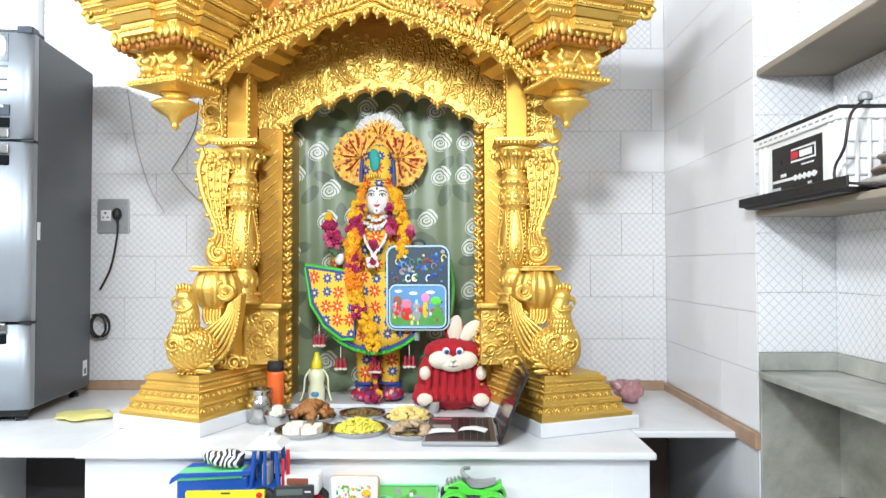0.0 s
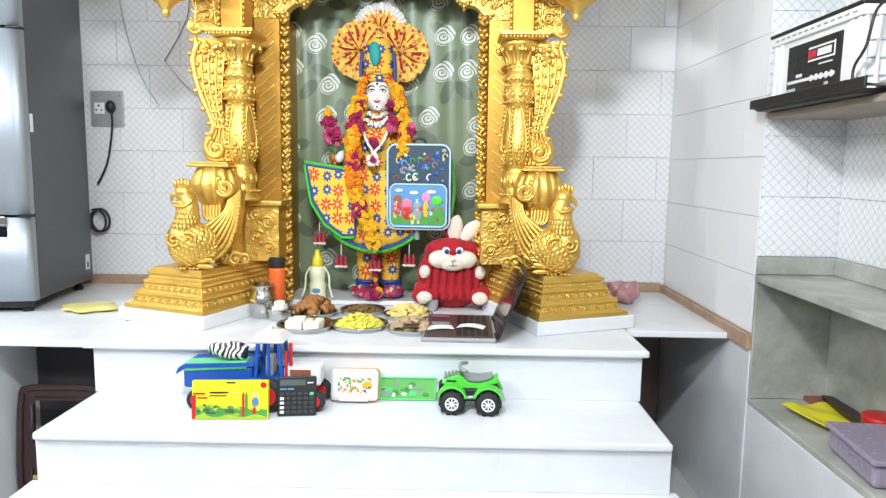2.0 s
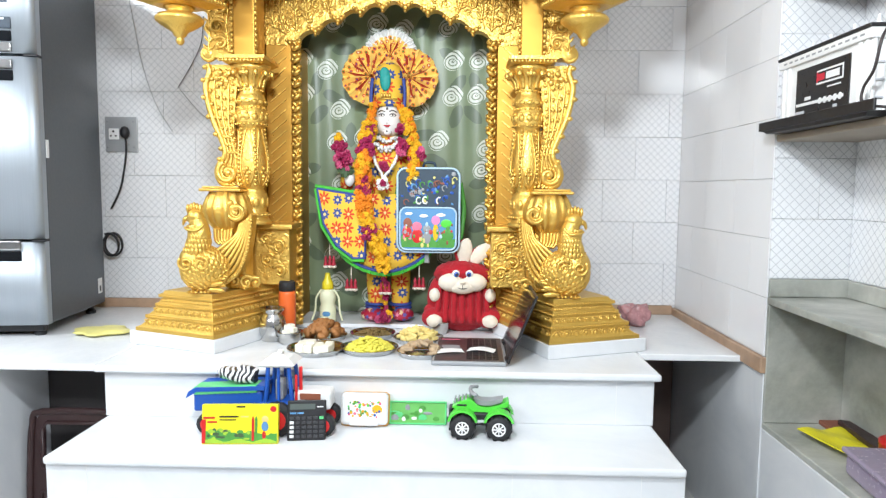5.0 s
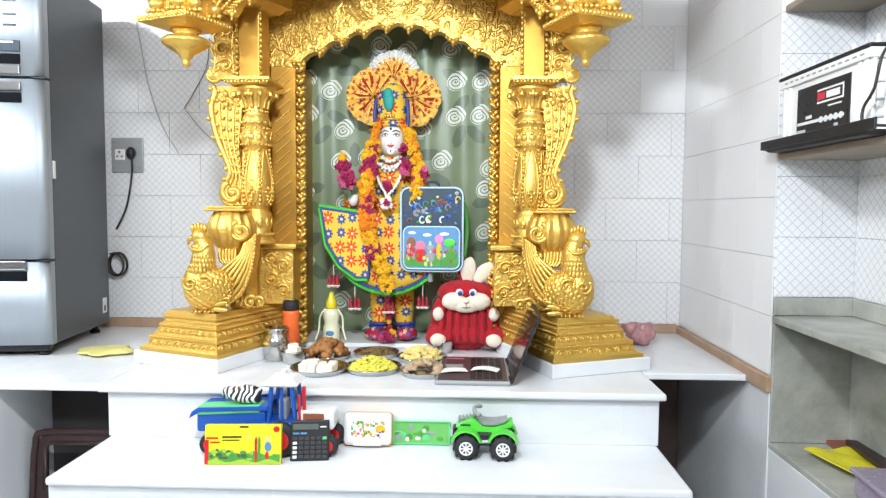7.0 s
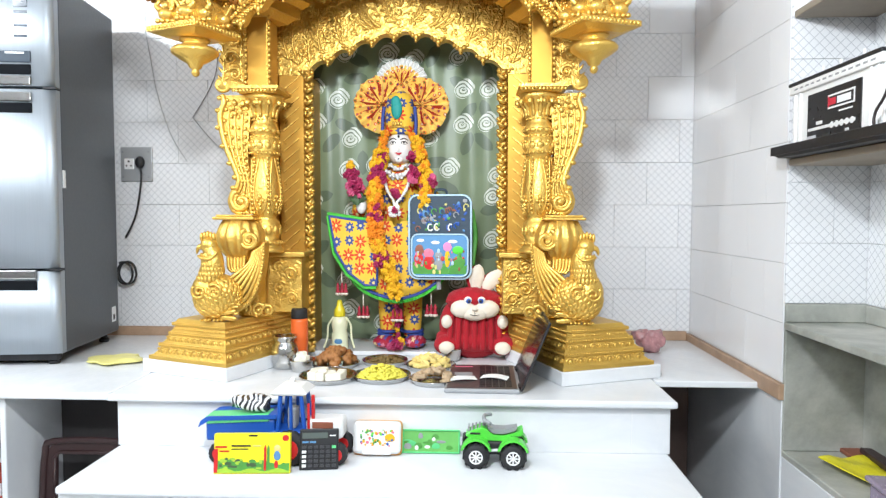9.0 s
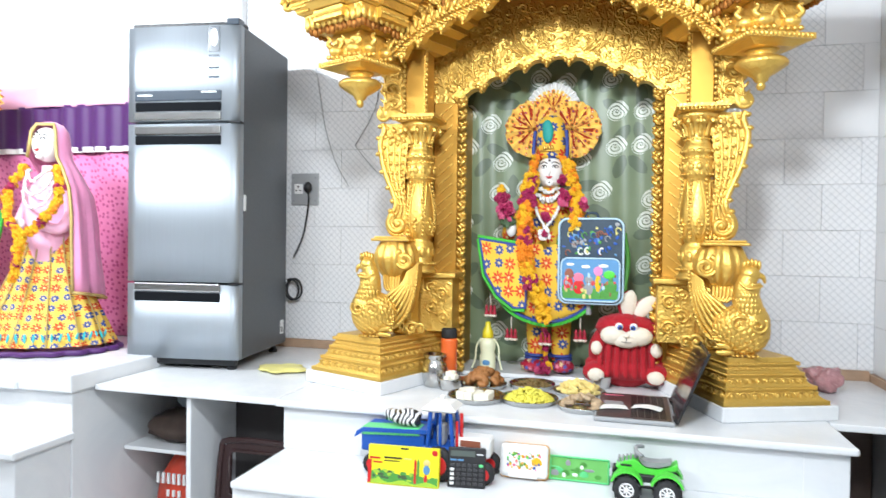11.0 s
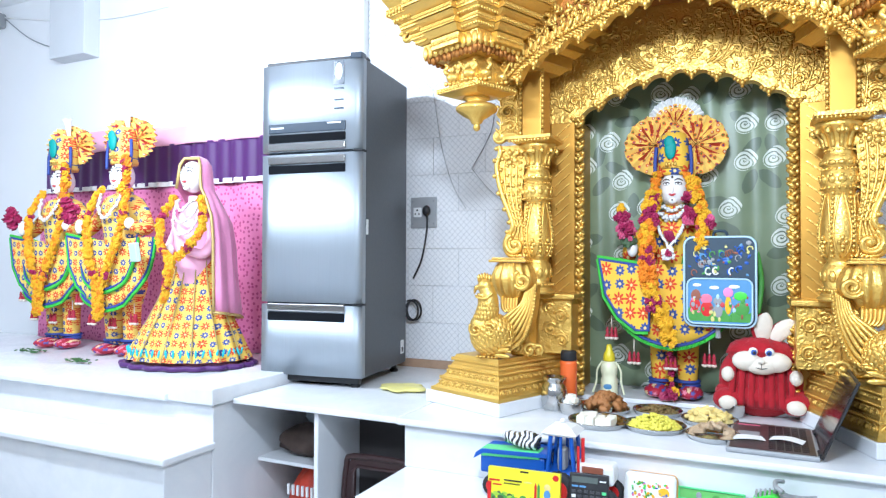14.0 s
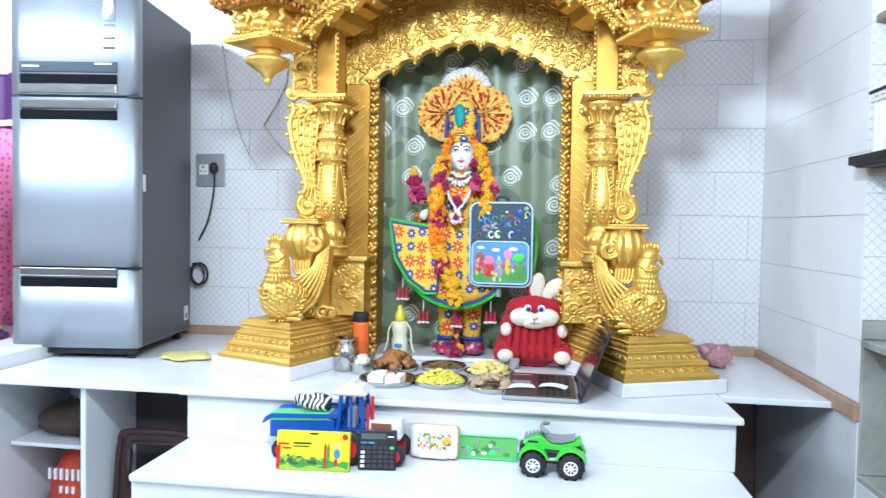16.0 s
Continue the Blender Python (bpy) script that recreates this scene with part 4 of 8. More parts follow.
def arch():
    edge = arch_edge(0.468, 2.205, 2.378, 9)
    bm = bmesh.new()
    plate(bm, [(-0.602, 2.19)] + edge + [(0.602, 2.19), (0.602, 2.80), (-0.602, 2.80)], 3.124, 3.19)
    part("arch_panel", bm, GOLD_CARVED, shrine, "scalloped arch panel with raised leaf scrolls")
    bm = bmesh.new()
    for i in range(10):
        x, z = edge[i * 10 if i < 10 else 90]
        for dx, dz, r in ((-0.016, 0.014, 0.011), (0.016, 0.014, 0.011), (0, 0.004, 0.013), (0, -0.012, 0.008), (-0.03, 0.024, 0.009), (0.03, 0.024, 0.009)):
            ball(bm, (x + dx, 3.122, z + dz), (r, 0.012, r), 8, 6)
    rnd = random.Random(17)
    sprays = (((0.115, 2.405), (0.165, 2.45), (0.195, 2.53), (0.165, 2.62)), ((0.14, 2.40), (0.20, 2.45), (0.222, 2.53), (0.20, 2.63)), ((0.165, 2.395), (0.232, 2.45), (0.25, 2.53), (0.245, 2.62)),
              ((0.30, 2.345), (0.325, 2.42), (0.32, 2.49), (0.28, 2.56)), ((0.40, 2.30), (0.41, 2.38), (0.39, 2.45), (0.33, 2.52)), ((0.50, 2.235), (0.53, 2.33), (0.52, 2.43), (0.45, 2.50)), ((0.45, 2.25), (0.455, 2.33), (0.46, 2.40), (0.42, 2.47)),
              ((0.035, 2.43), (0.085, 2.48), (0.085, 2.55), (0.03, 2.60)), ((0.02, 2.50), (0.045, 2.55), (0.09, 2.60), (0.15, 2.655)), ((0.55, 2.26), (0.575, 2.36), (0.57, 2.46), (0.53, 2.54)), ((0.27, 2.57), (0.33, 2.61), (0.42, 2.60), (0.50, 2.55)), ((0.36, 2.54), (0.42, 2.555), (0.47, 2.53), (0.48, 2.48)))
    for s in (-1, 1):
        for k, line in enumerate(sprays):
            frond(bm, [(s * x, z) for x, z in line], 3.121, 0.0075 if k < 3 else 0.006, 0.040 if k > 2 else 0.024, 8, 0 if k > 2 else -s)
        for x, z, r, start, hand in ((0.165, 2.62, 0.022, 0.4, 1), (0.28, 2.56, 0.026, 0.4, 1), (0.33, 2.52, 0.026, 0.6, 1), (0.45, 2.50, 0.028, 0.6, 1), (0.03, 2.60, 0.022, 0.4, 1), (0.42, 2.47, 0.018, 0.4, 1), (0.24, 2.45, 0.02, 2.4, -1), (0.36, 2.37, 0.022, 2.2, -1), (0.48, 2.29, 0.020, 2.0, -1), (0.53, 2.54, 0.024, 2.0, 1)):
            line = spiral(s * x, z, r, 1.3, start if s > 0 else math.pi - start, 3.120, hand * s)
            sweep(bm, line, [0.0075 * (1.05 - 0.5 * i / len(line)) for i in range(len(line))], 6)
        for x, z, a in ((0.44, 2.415, 70), (0.31, 2.44, 75), (0.57, 2.52, 80)):
            ball(bm, (s * x, 3.121, z), (0.030, 0.010, 0.012), 10, 6, Matrix.Rotation(-math.radians(a if s > 0 else 180 - a), 4, "Y"))
        for x, z in [(0.03 + 0.052 * i, 2.235 + 0.047 * j + 0.02 * (i % 2)) for i in range(11) for j in range(9)]:
            if z < 2.20 + 0.17 * (1 - min(1, x / 0.468) ** 1.7) + 0.035:
                continue
            a = rnd.uniform(0, 6.28)
            line = spiral(s * x, z, rnd.uniform(0.013, 0.019), 1.0, a, 3.1215, 1 if rnd.random() < 0.5 else -1, 9)
            sweep(bm, line, [0.0052 * (1.1 - 0.5 * i / 9) for i in range(9)], 5)
            ball(bm, (s * x + 0.019 * math.cos(a + 2), 3.122, z + 0.019 * math.sin(a + 2)), (0.013, 0.006, 0.0048), 7, 4, Matrix.Rotation(-a, 4, "Y"))
        for k in range(16):
            ball(bm, (s * 0.592, 3.118, 2.235 + 0.026 * k), (0.008, 0.007, 0.010), 7, 5)
    part("arch_relief", bm, GOLD, shrine, "", True)
    # the arch in front, wreathed with leaves
    curve = glide([(-0.63, 0, 2.29), (-0.55, 0, 2.36), (-0.42, 0, 2.425), (-0.30, 0, 2.47), (-0.17, 0, 2.525), (-0.07, 0, 2.555), (0, 0, 2.585), (0.07, 0, 2.555), (0.17, 0, 2.525), (0.30, 0, 2.47), (0.42, 0, 2.425), (0.55, 0, 2.36), (0.63, 0, 2.29)], 8)
    bm = bmesh.new()
    low = [(p.x, p.z) for p in curve]
    n = len(low)
    dip = [z - 0.012 * math.cos(2 * math.pi * (i - 3) / 6) for i, (x, z) in enumerate(low)]
    plate(bm, [(low[i][0], dip[i]) for i in range(n)] + [(x, z + 0.075) for x, z in low[::-1]], 2.66, 2.72)
    part("arch_band", bm, GOLD, shrine, "scalloped band of the front arch")
    # back plate in the darker gold, its colour standing in for recess shade
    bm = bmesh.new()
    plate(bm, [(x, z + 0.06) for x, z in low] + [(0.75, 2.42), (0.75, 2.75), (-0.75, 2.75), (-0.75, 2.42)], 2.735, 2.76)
    part("arch_fascia", bm, GOLD_SHADED, shrine, "recess over the front arch, gold darkened in colour for shade")
    bm = bmesh.new()
    rnd = random.Random(4)
    for i, p in enumerate(curve):
        t = (curve[min(i + 1, n - 1)] - curve[max(i - 1, 0)]).normalized()
        ang = math.atan2(t.z, t.x)
        side = 1 if p.x < 0 else -1
        up = Vector((-t.z, 0, t.x))
        ball(bm, p + up * 0.030 + Vector((0, 2.648, 0)), (0.0095, 0.012, 0.0085), 7, 5)
        for off, turn, size, deep in ((0.058, 1.0, 0.026, 2.645), (0.076, 1.25, 0.020, 2.652), (0.008, -0.75, 0.018, 2.650)):
            if off > 0.05 and i % 2:
                continue
            a = ang + (turn if side > 0 else math.pi - turn) + rnd.uniform(-0.15, 0.15)
            ball(bm, p + up * (off + rnd.uniform(-0.003, 0.003)) + Vector((0, deep, 0)), (size, 0.011, size * 0.36), 8, 5, Matrix.Rotation(-a, 4, "Y"))
            ball(bm, p + up * off + Vector((math.cos(a) * size * 0.9, deep - 0.008, math.sin(a) * size * 0.9)), 0.0062, 7, 4)
        if i % 6 == 3:
            for dx, dz, r in ((0, -0.022, 0.012), (-0.013, -0.012, 0.009), (0.013, -0.012, 0.009), (0, -0.040, 0.006)):
                ball(bm, (p.x + dx, 2.642, p.z + dz), (r, r, r * 1.2), 8, 6)
    part("leaf_wreath", bm, GOLD, shrine, "leafy wreath along the front arch", True)
    bm = bmesh.new()
    for i in range(4, n, 5):
        p = curve[i]
        for k in range(13):
            a = rnd.uniform(0, 6.28)
            size = rnd.uniform(0.012, 0.024)
            ball(bm, (p.x + rnd.uniform(-0.032, 0.032), 2.70 + rnd.uniform(-0.025, 0.02), p.z + 0.135 + rnd.uniform(-0.03, 0.045)), (size, 0.009, size * 0.42), 8, 5, Matrix.Rotation(a, 4, "Y"))
    part("leaf_crest", bm, GOLD, shrine, "clumps of hanging leaves in the recess", True)
    # soffits and canopy carry their shade in the colour
    part("soffit", slab((-0.80, 2.765, 2.69), (0.80, 3.122, 2.72), 0.004, 1), GOLD_SHADED, shrine, "underside of the canopy in gold darkened for shade")
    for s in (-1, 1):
        gold("side_soffit", slab((0.50, 2.73, 2.445), (0.80, 3.128, 2.475), 0.004, 1), s, GOLD_SHADED)
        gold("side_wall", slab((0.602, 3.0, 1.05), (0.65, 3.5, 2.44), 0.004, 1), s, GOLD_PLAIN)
    part("canopy", slab((-0.95, 2.765, 2.725), (0.95, 3.6, 2.90), 0.01, 2), GOLD_SHADED, shrine, "gold canopy roof")


def corbel(s):
    o = (0.785, 2.62)
    m = corner_frame(o)
    bm = bmesh.new()
    lathe(bm, ((0.004, 2.078), (0.012, 2.083), (0.016, 2.095), (0.012, 2.106), (0.022, 2.112), (0.03, 2.128), (0.06, 2.146), (0.088, 2.166), (0.09, 2.178), (0.078, 2.19), (0.055, 2.197), (0.042, 2.205), (0.05, 2.212), (0.058, 2.222), (0.03, 2.236)), (o[0], o[1], 0), 48, 24, 0.02)
    gold("pendant", bm, s, GOLD, "ribbed hanging pendant", True)
    bm = bmesh.new()
    sq = lambda h: (-h, -h, h, h)
    frustum(bm, sq(0.075), 2.222, sq(0.11), 2.238, m)
    frustum(bm, sq(0.125), 2.238, sq(0.125), 2.258, m)
    gold("corbel_plate", bm, s)
    bm = bmesh.new()
    frustum(bm, sq(0.085), 2.259, sq(0.085), 2.375, m)
    gold("corbel_block", bm, s, GOLD_CARVED)
    bm = bmesh.new()
    for k in range(2):
        for q in (-0.05, 0.05):
            c = m @ Vector((q, -0.092, 2.315)) if k % 2 == 0 else m @ Vector((-0.092, q, 2.315))
            d = 1 if q > 0 else -1
            ball(bm, c + Vector((0, 0, -0.012)), (0.034, 0.024, 0.026), 12, 8)
            sweep(bm, glide([tuple(c + Vector((d * 0.018, -0.01, 0.0))), tuple(c + Vector((d * 0.034, -0.012, 0.018))), tuple(c + Vector((d * 0.022, -0.012, 0.036))), tuple(c + Vector((d * 0.036, -0.014, 0.046)))], 4), [0.013 - 0.0006 * i for i in range(13)], 8)
            for j in range(4):
                ball(bm, c + Vector((-d * (0.022 + 0.006 * j), -0.01, 0.002 + 0.010 * j)), (0.017, 0.008, 0.006), 8, 5, Matrix.Rotation(d * 0.8, 4, "Y"))
                ball(bm, c + Vector((-0.03 + 0.02 * j, -0.012, -0.040)), (0.011, 0.011, 0.010), 8, 5)
    leaf_row(bm, m @ Vector((-0.12, -0.125, 2.248)), m @ Vector((0.12, -0.125, 2.248)), (0.008, 0.006, 0.009), 0.017)
    leaf_row(bm, m @ Vector((-0.125, -0.12, 2.248)), m @ Vector((-0.125, 0.12, 2.248)), (0.008, 0.006, 0.009), 0.017)
    gold("corbel_carving", bm, s, None, "carved animal and leaf ornaments", True)
    # fringe leaves darkened in colour as the shade below the cornice
    bm = bmesh.new()
    rnd = random.Random(7)
    for k in range(13):
        t = -0.15 + 0.30 * k / 12
        for c in (m @ Vector((t, -0.14, 2.392)), m @ Vector((-0.14, t, 2.392)), m @ Vector((0.14, t, 2.392))):
            ball(bm, c + Vector((0, 0, rnd.uniform(-0.008, 0.008))), (0.014, 0.014, 0.024), 8, 6)
    gold("leaf_fringe", bm, s, GOLD_SHADED, "leaf fringe under the cornice, gold darkened for shade", True)
    for h0, z0, h1, z1 in ((0.125, 2.376, 0.155, 2.405), (0.165, 2.405, 0.165, 2.45), (0.175, 2.451, 0.20, 2.475), (0.205, 2.476, 0.205, 2.498), (0.20, 2.499, 0.23, 2.52), (0.238, 2.521, 0.238, 2.545), (0.235, 2.546, 0.275, 2.575), (0.28, 2.576, 0.28, 2.61), (0.27, 2.611, 0.30, 2.66)):
        bm = bmesh.new()
        frustum(bm, (-h0, -h0, h0, h0 + 0.3), z0, (-h1, -h1, h1, h1 + 0.3), z1, m)
        if z0 > 2.40:
            frustum(bm, (-h0 * 0.5, -h0 - 0.028, h0 * 0.5, 0), z0 + 0.001, (-h1 * 0.5, -h1 - 0.028, h1 * 0.5, 0), z1 - 0.001, m)
            frustum(bm, (-h0 - 0.028, -h0 * 0.5, 0, h0 * 0.5), z0 + 0.001, (-h1 - 0.028, -h1 * 0.5, 0, h1 * 0.5), z1 - 0.001, m)
        gold("cornice_tier", bm, s)
    bm = bmesh.new()
    for h, z in ((0.166, 2.428), (0.206, 2.487), (0.239, 2.533), (0.281, 2.592)):
        for a, b in (((-h * 0.5, -h - 0.029), (h * 0.5, -h - 0.029)), ((-h - 0.029, -h * 0.5), (-h - 0.029, h * 0.5))):
            arch_row(bm, m @ Vector((*a, z)), m @ Vector((*b, z)), 0.014, 0.026, 0.0034)
    for h, z, size, step in ((0.166, 2.415, (0.016, 0.008, 0.03), 0.034), (0.190, 2.463, (0.006, 0.006, 0.008), 0.0135), (0.207, 2.487, (0.004, 0.004, 0.006), 0.010), (0.218, 2.51, (0.007, 0.006, 0.008), 0.015), (0.240, 2.534, (0.005, 0.005, 0.007), 0.012), (0.258, 2.56, (0.009, 0.009, 0.012), 0.02), (0.283, 2.593, (0.010, 0.007, 0.015), 0.022)):
        leaf_row(bm, m @ Vector((-h, -h, z)), m @ Vector((h, -h, z)), size, step)
        leaf_row(bm, m @ Vector((-h, -h, z)), m @ Vector((-h, h, z)), size, step)
        leaf_row(bm, m @ Vector((h, -h, z)), m @ Vector((h, h, z)), size, step)
    c = m @ Vector((0.235, -0.2, 2.50))
    sweep(bm, spiral(c.x, c.z, 0.03, 1.3, 0.2, c.y, 1), 0.012, 8)
    gold("cornice_leafwork", bm, s, GOLD, "carved leaf bands of the cornice", True)


for side in (-1, 1):
    pedestal(side)
    peacock(side)
    volute(side)
    column(side)
    niche_side(side)
    corbel(side)
arch()
structure("niche_slab", slab((XC - 0.477, 3.16, TOP + 0.001), (XC + 0.477, 3.62, 0.872), 0.004, 2), MARBLE, "thin white marble slab inside the shrine niche", "platform")


# ---- dressed statue in the shrine ----
def bloom(bm, at, r, mat=0, rnd=random):
    """A ruffled flower head with petals standing out in rings."""
    start = len(bm.verts)
    ball(bm, at, r, 10, 6, Matrix.Rotation(rnd.uniform(0, 3), 4, "Z") @ Matrix.Rotation(rnd.uniform(-0.8, 0.8), 4, "X"), mat)
    bm.verts.ensure_lookup_table()
    c = Vector(at)
    for i, v in enumerate(bm.verts[start:]):
        v.co = c + (v.co - c) * ((1.28 if (i + i // 10) % 2 else 0.74) + rnd.uniform(-0.14, 0.14))


def garland(name, label, path, r, pick, at, seed, step=0.02, spread=0.45):
    """Flowers threaded along a line; pick(i) chooses which kind of flower."""
    rnd = random.Random(seed)
    bm = bmesh.new()
    pts = glide(path, 120)
    left = 0.0
    i = 0
    for a, b in zip(pts, pts[1:]):
        left += (b - a).length
        if left >= step:
            left = 0.0
            jit = Vector((rnd.uniform(-1, 1), rnd.uniform(-1, 1), rnd.uniform(-1, 1))) * r * spread
            bloom(bm, b + jit, r * rnd.uniform(0.8, 1.15), pick(i), rnd)
            i += 1
    ob = part(name, bm, [MARIGOLD, MARIGOLD_YELLOW, ROSE, STATUE_WHITE], None, "", "bead" in name)
    ob.matrix_basis = pose(*at)
    return tagged(ob, label, "garland")


def pleated_fan(bm, cx, cz, r0, r1, a0, a1, n, y, depth, mats=(0, 0, 1)):
    """A fan of pleats about a middle point; some creases are dyed over their inner half."""
    ring = []
    for i in range(2 * n + 1):
        a = a0 + (a1 - a0) * i / (2 * n)
        d = depth if i % 2 else -depth
        wob = 1 + 0.02 * math.sin(i * 1.7) + 0.012 * math.sin(i * 0.61)
        mid = 0.68 + 0.16 * math.sin(i * 2.3)
        row = []
        for r, q in ((r0, 0.25), (r0 + (r1 * wob - r0) * mid, 0.8), (r1 * wob, 1.0)):
            row.append(bm.verts.new((cx + r * math.cos(a), y + d * q - 0.012 * (1 - q), cz + r * math.sin(a))))
        for r, q in ((r1 * wob, 1.0), (r0, 0.25)):
            row.append(bm.verts.new((cx + r * math.cos(a), y + d * q - 0.012 * (1 - q) + 0.004, cz + r * math.sin(a))))
        ring.append(row)
    for i, (p, q) in enumerate(zip(ring, ring[1:])):
        for j in range(5):
            m = mats[i % len(mats)] if j == 0 else 0
            bm.faces.new((p[j], q[j], q[(j + 1) % 5], p[(j + 1) % 5])).material_index = m


def face(bm, at, k=1.0, mats=(0, 1, 2)):
    """A plain head with simple painted features."""
    x, y, z = at
    ball(bm, (x, y, z), (0.066 * k, 0.066 * k, 0.084 * k), 22, 16, None, mats[0])
    ball(bm, (x, y - 0.064 * k, z - 0.002 * k), (0.008 * k, 0.012 * k, 0.022 * k), 10, 7, None, mats[0])
    ball(bm, (x, y - 0.045 * k, z - 0.058 * k), (0.022 * k, 0.018 * k, 0.017 * k), 12, 8, None, mats[0])
    for s in (-1, 1):
        tilt = Matrix.Rotation(s * 0.38, 4, "Z")
        ball(bm, (x + s * 0.027 * k, y - 0.0575 * k, z + 0.022 * k), (0.0175 * k, 0.004 * k, 0.0088 * k), 14, 8, tilt, mats[1])
        ball(bm, (x + s * 0.027 * k, y - 0.0590 * k, z + 0.0205 * k), (0.0145 * k, 0.0040 * k, 0.0062 * k), 12, 8, tilt, mats[0])
        ball(bm, (x + s * 0.026 * k, y - 0.0605 * k, z + 0.0215 * k), (0.0058 * k, 0.0040 * k, 0.0062 * k), 10, 6, tilt, mats[1])
        sweep(bm, glide([(x + s * 0.010 * k, y - 0.0625 * k, z + 0.037 * k), (x + s * 0.027 * k, y - 0.0575 * k, z + 0.045 * k), (x + s * 0.046 * k, y - 0.045 * k, z + 0.036 * k)], 4), 0.0021 * k, 5, mats[1])
        ball(bm, (x + s * 0.007 * k, y - 0.0625 * k, z - 0.0285 * k), (0.0105 * k, 0.005 * k, 0.0038 * k), 10, 6, Matrix.Rotation(-s * 0.22, 4, "Y"), mats[2])
    ball(bm, (x, y - 0.0625 * k, z - 0.033 * k), (0.010 * k, 0.005 * k, 0.0036 * k), 10, 6, None, mats[2])
    ball(bm, (x, y - 0.0640 * k, z - 0.055 * k), (0.0038 * k, 0.002 * k, 0.0045 * k), 8, 6, None, mats[1])
    ball(bm, (x, y - 0.0600 * k, z + 0.053 * k), (0.0055 * k, 0.004 * k, 0.0065 * k), 8, 6, None, mats[1])


def statue(at, k=1.0, label="", legs=True, cloth=None):
    bm = bmesh.new()
    lathe(bm, ((0.10, 1.15), (0.125, 1.25), (0.115, 1.40), (0.10, 1.50), (0.115, 1.60), (0.125, 1.68), (0.10, 1.735), (0.045, 1.765), (0.042, 1.80)), (0, 0, 0), 22, 0, 0, None, 3)
    if legs:
        for s in (-1, 1):
            sweep(bm, glide([(s * 0.058, 0, 1.22), (s * 0.062, -0.005, 1.08), (s * 0.06, 0, 0.97), (s * 0.058, 0, 0.925)], 5), [0.052 - 0.0008 * i for i in range(16)], 14, 3)
            ball(bm, (s * 0.075, -0.045, 0.905), (0.058, 0.085, 0.03), 16, 8, None, 4)
            ball(bm, (s * 0.07, 0.0, 0.935), (0.05, 0.05, 0.02), 14, 6, None, 5)
            lathe(bm, ((0.056, 0.945), (0.062, 0.952), (0.056, 0.959)), (s * 0.058, 0, 0), 14, 0, 0, None, 5)
    sweep(bm, glide([(-0.115, 0, 1.67), (-0.19, -0.03, 1.58), (-0.195, -0.08, 1.545), (-0.180, -0.12, 1.57)], 6), [0.042 - 0.0008 * i for i in range(19)], 12, 3)
    ball(bm, (-0.172, -0.14, 1.575), (0.026, 0.02, 0.04), 12, 8, None, 0)
    sweep(bm, glide([(0.115, 0, 1.67), (0.19, -0.04, 1.58), (0.21, -0.10, 1.56), (0.18, -0.15, 1.58)], 6), [0.042 - 0.0008 * i for i in range(19)], 12, 3)
    ball(bm, (0.175, -0.155, 1.59), (0.03, 0.022, 0.03), 12, 8, None, 0)
    face(bm, (0, -0.02, 1.858))
    bm.transform(Matrix.Translation((0, 0, 0.872)) @ Matrix.Scale(k, 4) @ Matrix.Translation((0, 0, -0.872)))
    ob = part("statue", bm, [STATUE_WHITE, INK, LIP, cloth or CLOTH_FLOWER, SHOE_RED, TRIM_BLUE], None, "", True)
    ob.matrix_basis = pose(*at)
    return tagged(ob, label, "statue")


